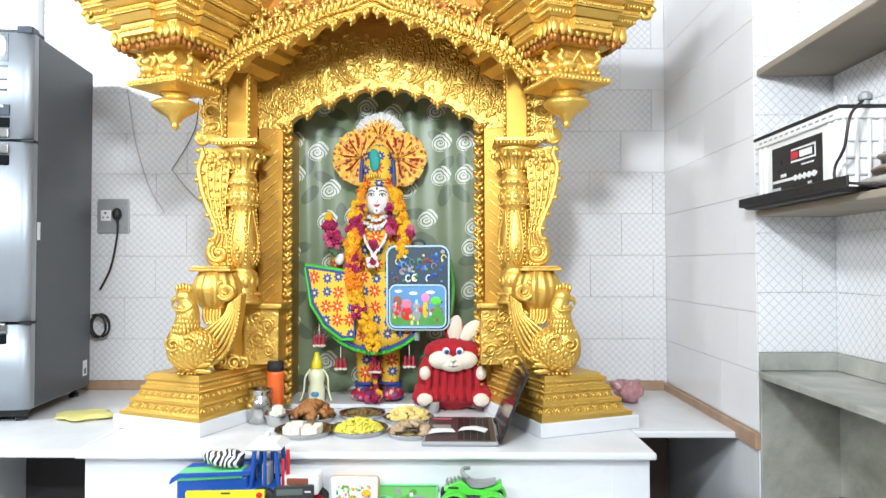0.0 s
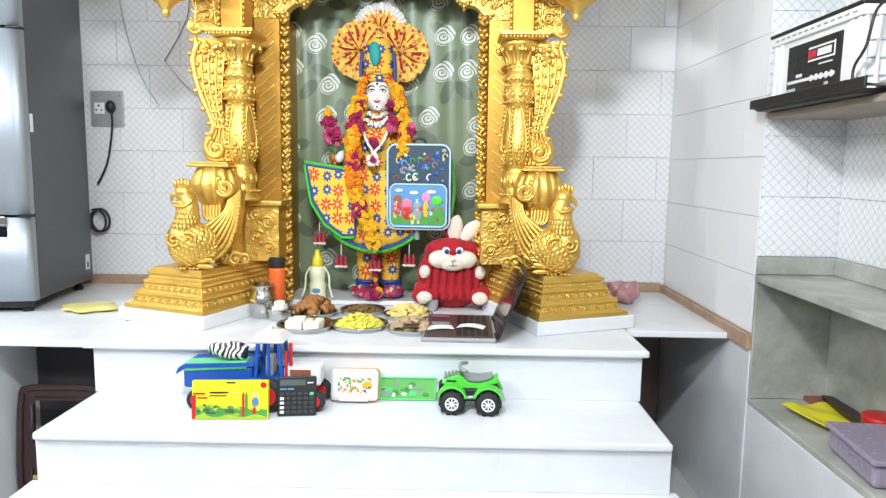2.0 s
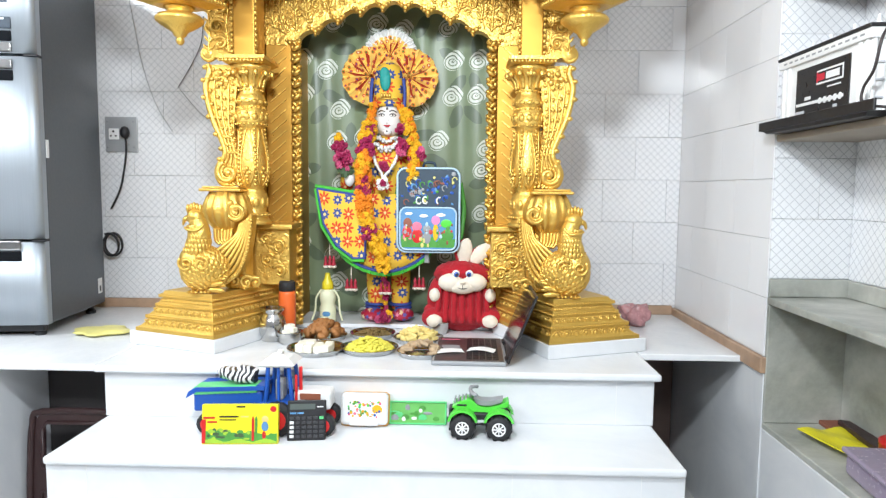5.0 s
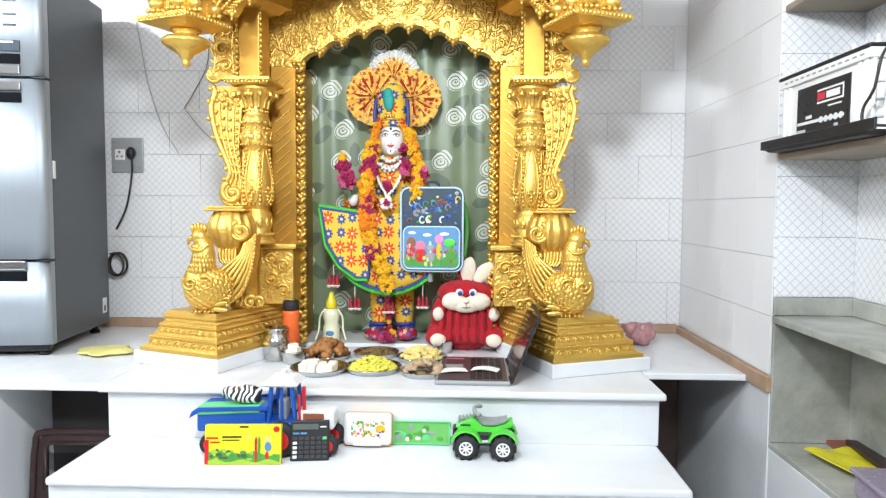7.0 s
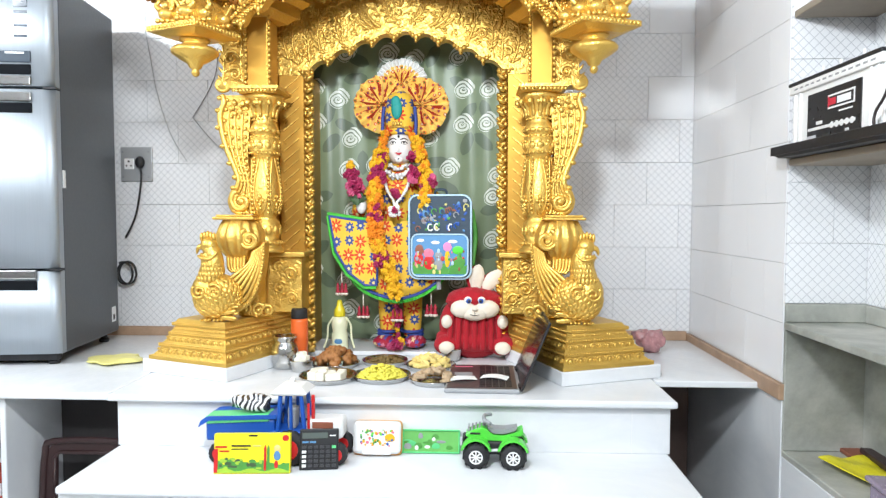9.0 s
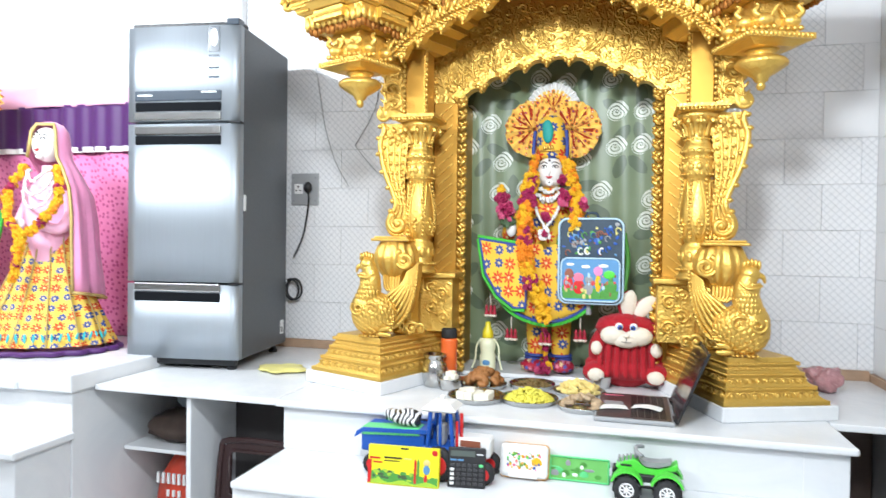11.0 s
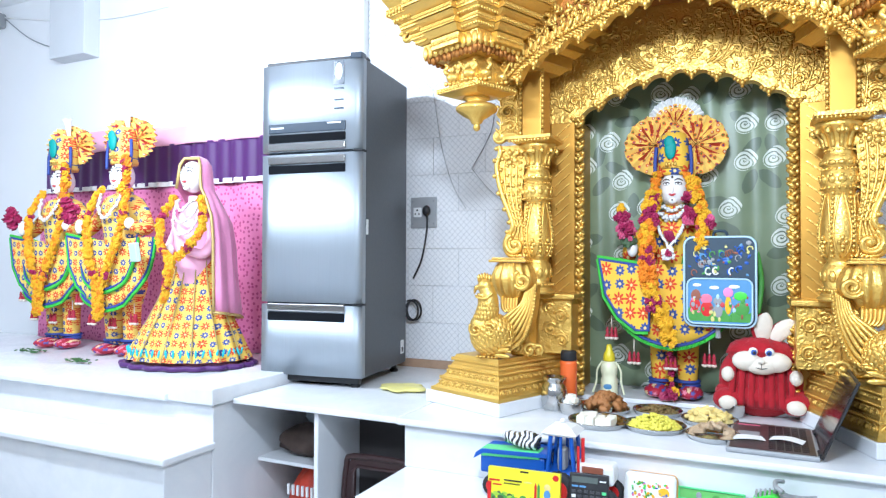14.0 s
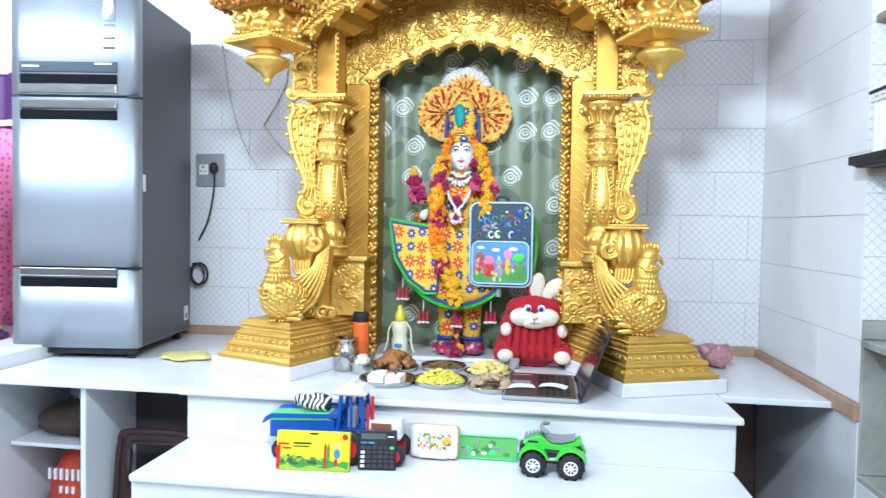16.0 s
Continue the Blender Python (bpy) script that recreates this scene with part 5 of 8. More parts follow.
def fan_dress(at, k=1.0, label="yellow flowered dress panel with green fringe", y=-0.12, tassels=True, wide=1.0):
    """A wide half-round tunic that hangs from the waist, fringed along its arc."""
    dress = thing("tunic", label, "dress", at)
    bm = bmesh.new()
    n = 32
    arc = []
    for i in range(n + 1):
        a = math.pi + math.pi * i / n
        x, z = 0.365 * math.cos(a), 1.50 + 0.385 * math.sin(a)
        arc.append((x, z))
    rows = []
    for j in range(9):
        q = 0.06 + 0.94 * j / 8
        rows.append([(x * q, y - 0.06 * math.cos(1.3 * x * q / 0.365) + 0.010 * math.sin(30 * x * q + 4 * q), 1.50 + (z - 1.50) * q + 0.02 * q) for x, z in arc])
    f = [[bm.verts.new(p) for p in r] for r in rows]
    b = [[bm.verts.new((p[0], p[1] + 0.008, p[2])) for p in r] for r in rows]
    for g in (f, b):
        for r, s in zip(g, g[1:]):
            for i in range(n):
                bm.faces.new((r[i], r[i + 1], s[i + 1], s[i]))
    for i in range(n):
        bm.faces.new((f[-1][i], f[-1][i + 1], b[-1][i + 1], b[-1][i]))
    cloth = CLOTH_FLOWER if wide > 0.8 else CLOTH_FLOWER_PALE
    part("skirt_panel", bm, cloth, dress, "", True)
    edge = [Vector(p) for p in rows[-1]]
    bm = bmesh.new()
    sweep(bm, [p + Vector((0, -0.004, 0)) for p in edge], 0.008, 6, 1)
    rnd = random.Random(3)
    for i in range(len(edge) - 1):
        for t in (0.0, 0.25, 0.5, 0.75):
            p = edge[i].lerp(edge[i + 1], t)
            d = Vector((p.x, 0, p.z - 1.50)).normalized()
            sweep(bm, [p, p + d * 0.022 + Vector((0, rnd.uniform(-0.004, 0.004), 0))], 0.0075, 5, 0)
    part("fringe", bm, [FRINGE_GREEN, TRIM_BLUE], dress, "bright green looped fringe with blue piping")
    if wide < 0.8:
        tier = [Vector((p[0], p[1] - 0.012, p[2])) for p in rows[6]]
        bm = bmesh.new()
        sweep(bm, tier, 0.011, 6, 0)
        sweep(bm, [p + Vector((0, -0.006, 0.016)) for p in tier], 0.006, 6, 1)
        part("tier_fringe", bm, [FRINGE_GREEN, TRIM_BLUE], dress, "green fringe of the upper tier")
    if wide < 0.8:
        y += 0.03
    flap = [(-0.365, 1.525), (-0.10, 1.49), (-0.10, 1.33), (-0.105, 1.20), (-0.17, 1.20), (-0.26, 1.26), (-0.33, 1.36)]
    bm = bmesh.new()
    plate(bm, flap, y - 0.085, y - 0.075)
    part("flap", bm, cloth, dress, "stiff overlapping flap")
    bm = bmesh.new()
    sweep(bm, [(x, y - 0.082, z) for x, z in flap] + [(flap[0][0], y - 0.082, flap[0][1])], 0.0075, 6, 1)
    sweep(bm, [(x * 1.03, y - 0.080, z + 0.012) for x, z in flap[:2]], 0.008, 6, 0)
    sweep(bm, [(x * 1.04, y - 0.080, z - 0.012) for x, z in flap[3:]] + [(flap[0][0] * 1.03, y - 0.08, flap[0][1])], 0.009, 6, 0)
    part("flap_trim", bm, [FRINGE_GREEN, TRIM_BLUE], dress)
    if tassels:
        for x, z in ((-0.31, 1.20), (-0.19, 1.09), (0.0, 1.075), (0.19, 1.10)):
            bm = bmesh.new()
            sweep(bm, [(x, y - 0.03, z + 0.06), (x, y - 0.03, z - 0.02)], 0.003, 5, 1)
            for d in (-0.022, 0.001, 0.023):
                lathe(bm, ((0.003, 0.035), (0.010, 0.016), (0.007, 0.010), (0.012, -0.006), (0.013, -0.012)), (x + d, y - 0.03 - abs(d) * 0.2, z - 0.03), 8, 0, 0, None, 0)
                lathe(bm, ((0.0135, -0.0125), (0.015, -0.020), (0.006, -0.026)), (x + d, y - 0.03 - abs(d) * 0.2, z - 0.03), 8, 0, 0, None, 1)
            part("tassel", bm, [SHOE_PLAIN, PLUSH_CREAM], dress, "small red and gold tassel", True)
    if k != 1.0 or wide != 1.0:
        dress.matrix_basis = Matrix.Translation(at) @ Matrix.Translation((0, 0, 0.872)) @ Matrix.Scale(k, 4) @ Matrix.Diagonal((wide, 1, 1, 1)) @ Matrix.Translation((0, 0, -0.872))
    return dress


def headdress(at, k=1.0, full=True):
    hd = thing("headdress", "yellow and red pleated fan headdress with teal plume", "headdress", at)
    bm = bmesh.new()
    lathe(bm, ((0.070, 1.925), (0.074, 1.945), (0.072, 2.03), (0.066, 2.09), (0.055, 2.12), (0.03, 2.135)), (0, -0.005, 0), 22)
    part("cap", bm, CLOTH_FLOWER if full else CLOTH_FLOWER_PALE, hd, "flowered cylindrical cap", True)
    for cx, cz in ((-0.094, 2.082), (0.096, 2.075)):
        bm = bmesh.new()
        q = 1.0 if full else 0.74
        pleated_fan(bm, cx * q, cz, 0.003, 0.143 * q, 0, 2 * math.pi, 21, 0.03, 0.015)
        part("fan", bm, [CLOTH_PLEAT, CLOTH_RED, CLOTH_YELLOW], hd, "round pleated fan")
    bm = bmesh.new()
    pleated_fan(bm, 0, 2.175 if full else 2.12, 0.003, 0.105 if full else 0.085, -0.3, math.pi + 0.3, 16, 0.045, 0.009, (0, 2, 0, 1))
    part("fan", bm, [CLOTH_PLEAT, CLOTH_RED, CLOTH_YELLOW], hd, "upright pleated fan")
    bm = bmesh.new()
    if full:
        pleated_fan(bm, 0, 2.175, 0.09, 0.14, -0.2, math.pi + 0.2, 24, 0.055, 0.008, (0,))
        part("frill", bm, SILVER_LACE, hd, "white lace frill")
    else:
        for d in (-0.02, 0.0, 0.022):
            sweep(bm, glide([(d * 0.3, 0.02, 2.13), (d * 0.6, 0.01, 2.20), (d, 0.0, 2.24)], 4), [0.004 + 0.0012 * i for i in range(9)], 7)
        part("crest", bm, SILVER_LACE, hd, "silver crest on top", True)
    bm = bmesh.new()
    ball(bm, (-0.008, -0.085, 2.045), (0.027, 0.012, 0.052), 12, 9)
    ball(bm, (-0.012, -0.088, 2.075), (0.024, 0.010, 0.03), 12, 9)
    bm2 = bmesh.new()
    for d in (-0.02, -0.007, 0.006, 0.019):
        ball(bm2, (d - 0.006, -0.082, 1.972), (0.007, 0.006, 0.012), 8, 6)
    sweep(bm2, glide([(-0.045, -0.068, 1.955), (0.0, -0.084, 1.957), (0.045, -0.068, 1.955)], 5), 0.005, 6)
    part("brooch", bm2, GOLD, hd, "small gold brooch", True)
    part("plume", bm, TEAL, hd, "teal plume ornament", True)
    for s in (-1, 1):
        bm = bmesh.new()
        sweep(bm, glide([(s * 0.075, -0.04, 2.06), (s * 0.082, -0.045, 1.98), (s * 0.078, -0.05, 1.9)], 5), 0.009, 6)
        part("ribbon", bm, TRIM_BLUE, hd, "blue side ribbon", True)
    if k != 1.0:
        hd.matrix_basis = Matrix.Translation(at) @ Matrix.Translation((0, 0, 0.872)) @ Matrix.Scale(k, 4) @ Matrix.Translation((0, 0, -0.872))
    return hd


CLOTH_YELLOW = surface("yellow_pleat_cloth", (0.90, 0.56, 0.10), 0.7, vary=0.2, scale=60)
CLOTH_RED = surface("red_pleat_cloth", (0.40, 0.03, 0.015), 0.7, vary=0.25, scale=60)
SHOE_PLAIN = surface("crimson_thread", (0.42, 0.02, 0.045), 0.6, vary=0.3, scale=60)
SX, SY = XC - 0.042, 3.30


def shrine_curtain():
    bm = bmesh.new()
    nx, nz = 90, 16
    g = []
    for j in range(nz + 1):
        z = 0.876 + (2.56 - 0.876) * j / nz
        row = []
        for i in range(nx + 1):
            x = -0.53 + 1.06 * i / nx
            fold = 0.005 * math.sin(x * 46 + 0.5 * math.sin(z * 3)) + 0.010 * math.sin(x * 21 + 1 + 0.4 * z)
            row.append(bm.verts.new((x, fold, z)))
        g.append(row)
    for a, b in zip(g, g[1:]):
        for i in range(nx):
            bm.faces.new((a[i], a[i + 1], b[i + 1], b[i]))
    ob = part("curtain", bm, CURTAIN_GREEN, None, "", True)
    sol = ob.modifiers.new("thick", "SOLIDIFY")
    sol.thickness = 0.004
    ob.matrix_basis = pose(XC, 3.46, 0)
    tagged(ob, "green satin curtain with white spiral roses hanging in the niche", "curtain")


shrine_curtain()
statue((SX, SY, 0), 1.0, "white marble statue in yellow flowered clothes and red shoes")
fan_dress((SX, SY, 0), wide=0.86)
headdress((SX, SY, 0))
def bunch(name, label, spots, seed):
    """Flower heads of several kinds packed about given middles: (x, y, z, spread, how many, kind)."""
    rnd = random.Random(seed)
    bm = bmesh.new()
    for x, y, z, r, n, kind in spots:
        for _ in range(n):
            d = Vector((rnd.gauss(0, 1), rnd.gauss(0, 1), rnd.gauss(0, 1))).normalized() * r * rnd.uniform(0.35, 1.0)
            if kind == 4:
                ball(bm, Vector((x, y, z)) + d, (0.012, 0.004, 0.022), 8, 5, Matrix.Rotation(rnd.uniform(0, 3), 4, "Y"), 4)
            else:
                bloom(bm, Vector((x, y, z)) + d, 0.0115 * rnd.uniform(0.8, 1.3), kind, rnd)
    ob = part(name, bm, [MARIGOLD, MARIGOLD_YELLOW, ROSE, STATUE_WHITE, LEAF_DULL, PETAL_PINK], None, "", False)
    ob.matrix_basis = pose(SX, SY, 0)
    return tagged(ob, label, "flowers")


LEAF_DULL = surface("dull_green_leaf", (0.06, 0.11, 0.045), 0.6, vary=0.3, scale=40)
PETAL_PINK = surface("pink_rose_petals", (0.62, 0.10, 0.22), 0.6, vary=0.4, scale=70, bump=0.5)
BLOCKS = (1, 1, 2, 0, 1, 0, 2, 0, 0, 1, 2, 1, 1, 1, 0, 0, 0)
garland("flower_garland", "thick orange and yellow marigold garland with magenta rose bands", [(-0.080, -0.09, 1.83), (-0.092, -0.13, 1.76), (-0.100, -0.165, 1.69), (-0.098, -0.19, 1.60), (-0.093, -0.225, 1.51), (-0.085, -0.245, 1.415), (-0.060, -0.25, 1.335), (-0.022, -0.25, 1.255), (0.005, -0.24, 1.165)], 0.0125, lambda i: BLOCKS[min(i // 34, 16)], (SX, SY, 0), 1, 0.0012, 2.3)
garland("flower_garland", "yellow marigold garland over the statue's shoulder", [(0.085, -0.08, 1.90), (0.105, -0.11, 1.83), (0.128, -0.14, 1.76), (0.142, -0.17, 1.69), (0.135, -0.2, 1.58)], 0.012, lambda i: 1 if i % 5 else 0, (SX, SY, 0), 2, 0.0015, 1.9)
for k, spot in enumerate(((-0.072, -0.125, 1.80, 0.024, 12, 2), (-0.072, -0.165, 1.712, 0.024, 12, 2), (0.080, -0.125, 1.815, 0.026, 14, 2), (0.082, -0.16, 1.735, 0.030, 16, 2), (0.075, -0.17, 1.70, 0.02, 8, 5), (-0.005, -0.185, 1.635, 0.022, 12, 2))):
    bunch("rose_spray", "magenta rose heads beside the statue's cheeks and collar", (spot,), 21 + k)
garland("bead_necklace", "white pearl bead collar at the statue's throat", [(-0.046, -0.065, 1.778), (-0.02, -0.098, 1.758), (0.0, -0.102, 1.754), (0.02, -0.098, 1.758), (0.046, -0.065, 1.778)], 0.007, lambda i: 3, (SX, SY, 0), 31, 0.004, 0.9)
garland("bead_necklace", "white pearl bead collar at the statue's throat", [(-0.056, -0.10, 1.752), (-0.028, -0.125, 1.722), (0.0, -0.13, 1.712), (0.028, -0.125, 1.722), (0.056, -0.10, 1.752)], 0.008, lambda i: 3, (SX, SY, 0), 32, 0.004, 1.2)
garland("bead_necklace", "long pale bead necklace hanging to a white flower pendant", [(-0.062, -0.14, 1.70), (-0.042, -0.165, 1.645), (-0.01, -0.19, 1.59), (-0.004, -0.195, 1.575), (0.006, -0.19, 1.59), (0.042, -0.165, 1.645), (0.062, -0.14, 1.70)], 0.0065, lambda i: 3, (SX, SY, 0), 33, 0.006, 0.3)
bunch("flower_pendant", "white and red flower pendant on the statue's chest", ((-0.004, -0.205, 1.555, 0.026, 16, 3), (-0.004, -0.222, 1.555, 0.008, 4, 2)), 22)
garland("flower_garland", "marigold string hanging between the statue's legs", [(-0.01, -0.22, 1.20), (0.0, -0.16, 1.10), (0.0, -0.12, 1.0), (0.005, -0.12, 0.93)], 0.013, lambda i: 2 if i % 3 else 1, (SX, SY, 0), 4, 0.024, 0.4)
bunch("bouquet", "pink and magenta rose bunch tipped with marigold in the statue's hand", ((-0.196, -0.17, 1.655, 0.046, 46, 5), (-0.190, -0.18, 1.662, 0.045, 26, 2), (-0.212, -0.165, 1.722, 0.030, 30, 2), (-0.220, -0.16, 1.762, 0.016, 10, 1), (-0.185, -0.16, 1.605, 0.028, 18, 4)), 5)
bunch("bouquet", "small magenta rose bunch at the statue's other hand", ((0.165, -0.17, 1.685, 0.026, 20, 2), (0.135, -0.175, 1.665, 0.022, 12, 2), (0.172, -0.18, 1.70, 0.016, 6, 5)), 6)
garland("flower_garland", "marigold side strings hanging from the headdress", [(-0.070, -0.07, 1.93), (-0.080, -0.085, 1.86), (-0.076, -0.10, 1.80)], 0.0125, lambda i: 0 if i % 4 else 1, (SX, SY, 0), 7, 0.005, 1.2)
garland("flower_garland", "marigold side strings hanging from the headdress", [(0.070, -0.07, 1.93), (0.082, -0.085, 1.86), (0.084, -0.10, 1.80)], 0.0125, lambda i: 0 if i % 4 else 1, (SX, SY, 0), 8, 0.005, 1.2)
for k, spot in enumerate(((0.0, -0.16, 0.905, 0.022, 16, 2), (-0.025, -0.15, 0.90, 0.016, 8, 5), (0.02, -0.15, 0.92, 0.014, 5, 1))):
    bunch("rose_spray", "magenta rose heads laid between the statue's shoes", (spot,), 9 + k)


# ---- offerings and toys on the marble ----
BLUE = surface("blue_plastic", (0.015, 0.09, 0.42), 0.35, vary=0.15)
BLUE_DARK = surface("navy_bag_cloth", (0.030, 0.055, 0.085), 0.6, vary=0.3, scale=30, bump=0.2)
SKYBLUE = surface("sky_blue_print", (0.10, 0.27, 0.50), 0.5, vary=0.2, scale=12)
GREEN = surface("bright_green_plastic", (0.10, 0.62, 0.06), 0.32, vary=0.12)
GREEN_MINT = surface("mint_green_plastic", (0.12, 0.60, 0.22), 0.4, vary=0.1)
GRASS = surface("printed_grass_green", (0.08, 0.32, 0.05), 0.5, vary=0.4, scale=25)
YELLOW_CARD = surface("yellow_card", (0.82, 0.74, 0.02), 0.42, vary=0.08)
YELLOW_DULL = surface("yellow_plastic_bag", (0.70, 0.64, 0.22), 0.4, vary=0.35, scale=14, bump=0.3)
ORANGE = surface("orange_lacquer", (0.82, 0.15, 0.03), 0.35, vary=0.06)
RED = surface("red_plastic", (0.60, 0.02, 0.02), 0.35, vary=0.15)
PINK = surface("pink_print", (0.80, 0.18, 0.28), 0.5, vary=0.2)
WHITE = surface("white_plastic", (0.80, 0.80, 0.79), 0.35, vary=0.05)
GREY = surface("grey_plastic", (0.30, 0.31, 0.32), 0.45, vary=0.15)
GREY_PALE = surface("pale_grey_plastic", (0.56, 0.57, 0.60), 0.45, vary=0.1)
RUBBER = surface("black_rubber", (0.018, 0.018, 0.02), 0.7, vary=0.2, bump=0.3)
BROWN = surface("brown_plastic", (0.040, 0.018, 0.018), 0.4, vary=0.2)
WOOD = surface("red_brown_board", (0.28, 0.09, 0.05), 0.5, vary=0.3, scale=12)
PURPLE = surface("purple_clear_box", (0.36, 0.30, 0.40), 0.25, vary=0.2, coat=0.3)
PAPER = surface("white_paper", (0.85, 0.85, 0.83), 0.7, vary=0.04)
RICE = surface("white_sweet", (0.83, 0.80, 0.68), 0.7, vary=0.1, scale=40, bump=0.4)
PUFF = surface("yellow_puffed_rice", (0.75, 0.68, 0.09), 0.75, vary=0.35, scale=90, bump=0.5)
FRIED = surface("brown_fried_balls", (0.40, 0.17, 0.05), 0.6, vary=0.4, scale=50, bump=0.6)
GREENS = surface("brown_green_snack", (0.20, 0.13, 0.04), 0.7, vary=0.5, scale=60, bump=0.5)
BISCUIT = surface("pale_yellow_biscuit", (0.78, 0.62, 0.22), 0.6, vary=0.2, scale=50, bump=0.3)
BARK = surface("brown_white_sweet", (0.50, 0.36, 0.22), 0.6, vary=0.6, scale=70, bump=0.4)
CREAM = surface("cream_plastic", (0.82, 0.83, 0.58), 0.35, vary=0.06)


def thali(at, r, food, label, seed):
    """A steel plate with a rim, and what lies heaped on it."""
    pl = thing("plate", "round stainless steel plate on the marble platform", "plate", at, group="steel plates of food")
    bm = bmesh.new()
    lathe(bm, ((r * 0.86, 0.0), (r * 0.9, 0.002), (r * 0.97, 0.018), (r, 0.02), (r * 0.985, 0.023), (r * 0.95, 0.02), (r * 0.87, 0.006), (r * 0.4, 0.005)), (0, 0, 0), 40)
    part("dish", bm, STEEL, pl, "", True)
    rnd = random.Random(seed)
    bm = bmesh.new()
    if food == "bars":
        for i in range(9):
            a = rnd.uniform(-0.2, 0.2)
            m = Matrix.Translation((-0.055 + 0.035 * (i % 4) + rnd.uniform(-0.004, 0.004), -0.04 + 0.04 * (i // 4), 0.007)) @ Matrix.Rotation(a, 4, "Z")
            b2 = slab((-0.018, -0.03, 0), (0.018, 0.03, 0.028 + rnd.uniform(0, 0.012)), 0.005, 2, m)
            me = bpy.data.meshes.new("tmp")
            b2.to_mesh(me)
            b2.free()
            bm.from_mesh(me)
            bpy.data.meshes.remove(me)
        mat = RICE
    elif food in ("puff", "greens"):
        n = 420 if food == "puff" else 160
        for i in range(n):
            q = r * 0.82 * math.sqrt(rnd.random())
            a = rnd.uniform(0, 6.28)
            z = 0.006 + (0.05 if food == "puff" else 0.025) * max(0, 1 - (q / (r * 0.85)) ** 2) * rnd.uniform(0.75, 1.05)
            s = rnd.uniform(0.005, 0.0085)
            ball(bm, (q * math.cos(a), q * math.sin(a), z), (s * 1.4, s, s * 0.8), 6, 4, Matrix.Rotation(rnd.uniform(0, 3), 4, "Z"))
        lathe(bm, ((r * 0.8, 0.005), (r * 0.5, 0.03), (r * 0.1, 0.042)) if food == "puff" else ((r * 0.8, 0.005), (r * 0.5, 0.016), (r * 0.1, 0.022)), (0, 0, 0), 20)
        mat = PUFF if food == "puff" else GREENS
    elif food == "balls":
        for i in range(58):
            q = r * 0.78 * math.sqrt(rnd.random())
            a = rnd.uniform(0, 6.28)
            z = 0.02 + 0.055 * max(0, 1 - (q / (r * 0.8)) ** 2)
            bloom(bm, (q * math.cos(a), q * math.sin(a), z), rnd.uniform(0.013, 0.019), 0, rnd)
        mat = FRIED
    else:
        for i in range(34 if food == "biscuits" else 24):
            q = r * 0.72 * math.sqrt(rnd.random())
            a = rnd.uniform(0, 6.28)
            z = 0.012 + 0.042 * max(0, 1 - (q / (r * 0.8)) ** 2)
            m = Matrix.Translation((q * math.cos(a), q * math.sin(a), z)) @ Euler((rnd.uniform(-0.5, 0.5), rnd.uniform(-0.5, 0.5), rnd.uniform(0, 3))).to_matrix().to_4x4()
            cube(bm, (-0.021, -0.013, -0.008), (0.021, 0.013, 0.008), m)
        bmesh.ops.bevel(bm, geom=list(bm.edges), offset=0.003, segments=1, affect="EDGES")
        mat = BISCUIT if food == "biscuits" else BARK
    ob = part("food", bm, mat, None, "", food in ("puff", "greens", "balls"))
    ob.matrix_basis = pose(*at)
    tagged(ob, label, "food", kind="stuff")


thali((-0.60, 2.69, TOP), 0.122, "bars", "white sweet blocks on a steel plate", 1)
thali((-0.382, 2.715, TOP), 0.122, "puff", "heap of yellow puffed rice snack", 2)
thali((-0.163, 2.66, TOP), 0.098, "bark", "brown and white sweet pieces on a steel plate", 3)
thali((-0.62, 2.93, TOP), 0.108, "balls", "heap of brown fried dough balls", 4)
thali((-0.405, 2.99, TOP), 0.105, "greens", "brown green fried snack on a plate", 5)
thali((-0.19, 2.91, TOP), 0.112, "biscuits", "heap of pale yellow sweet biscuits", 6)


def vessel(name, label, category, at, prof, material, n=28):
    bm = bmesh.new()
    lathe(bm, prof, (0, 0, 0), n)
    ob = part(name, bm, material, None, "", True)
    ob.matrix_basis = pose(*at)
    return tagged(ob, label, category)


vessel("steel_pot", "polished stainless steel water pot with a narrow neck", "pot", (-0.838, 2.885, TOP), ((0.042, 0), (0.050, 0.004), (0.058, 0.04), (0.060, 0.075), (0.054, 0.105), (0.044, 0.118), (0.042, 0.124), (0.052, 0.134), (0.055, 0.142), (0.052, 0.148), (0.045, 0.146), (0.040, 0.12), (0.01, 0.118)), STEEL)
vessel("steel_bowl", "small stainless steel bowl of white sweets", "bowl", (-0.745, 2.83, TOP), ((0.04, 0), (0.046, 0.004), (0.057, 0.05), (0.058, 0.054), (0.055, 0.052), (0.044, 0.012), (0.01, 0.01)), STEEL)
vessel("steel_bowl", "stainless steel bowl beside the red plush bag", "bowl", (-0.105, 3.08, TOP), ((0.035, 0), (0.042, 0.004), (0.053, 0.055), (0.054, 0.06), (0.05, 0.058), (0.04, 0.012), (0.01, 0.01)), STEEL)
bm = bmesh.new()
for i in range(5):
    cube(bm, (-0.014, -0.012, 0), (0.014, 0.012, 0.02), Matrix.Translation((-0.016 + 0.016 * (i % 3), -0.012 + 0.02 * (i // 3), 0.04 + 0.006 * i)) @ Matrix.Rotation(0.6 * i, 4, "Z"))
ob = part("sweet_pieces", bm, RICE)
ob.matrix_basis = pose(-0.745, 2.83, TOP)
tagged(ob, "pale sweet pieces heaped in a bowl", "food", kind="stuff")


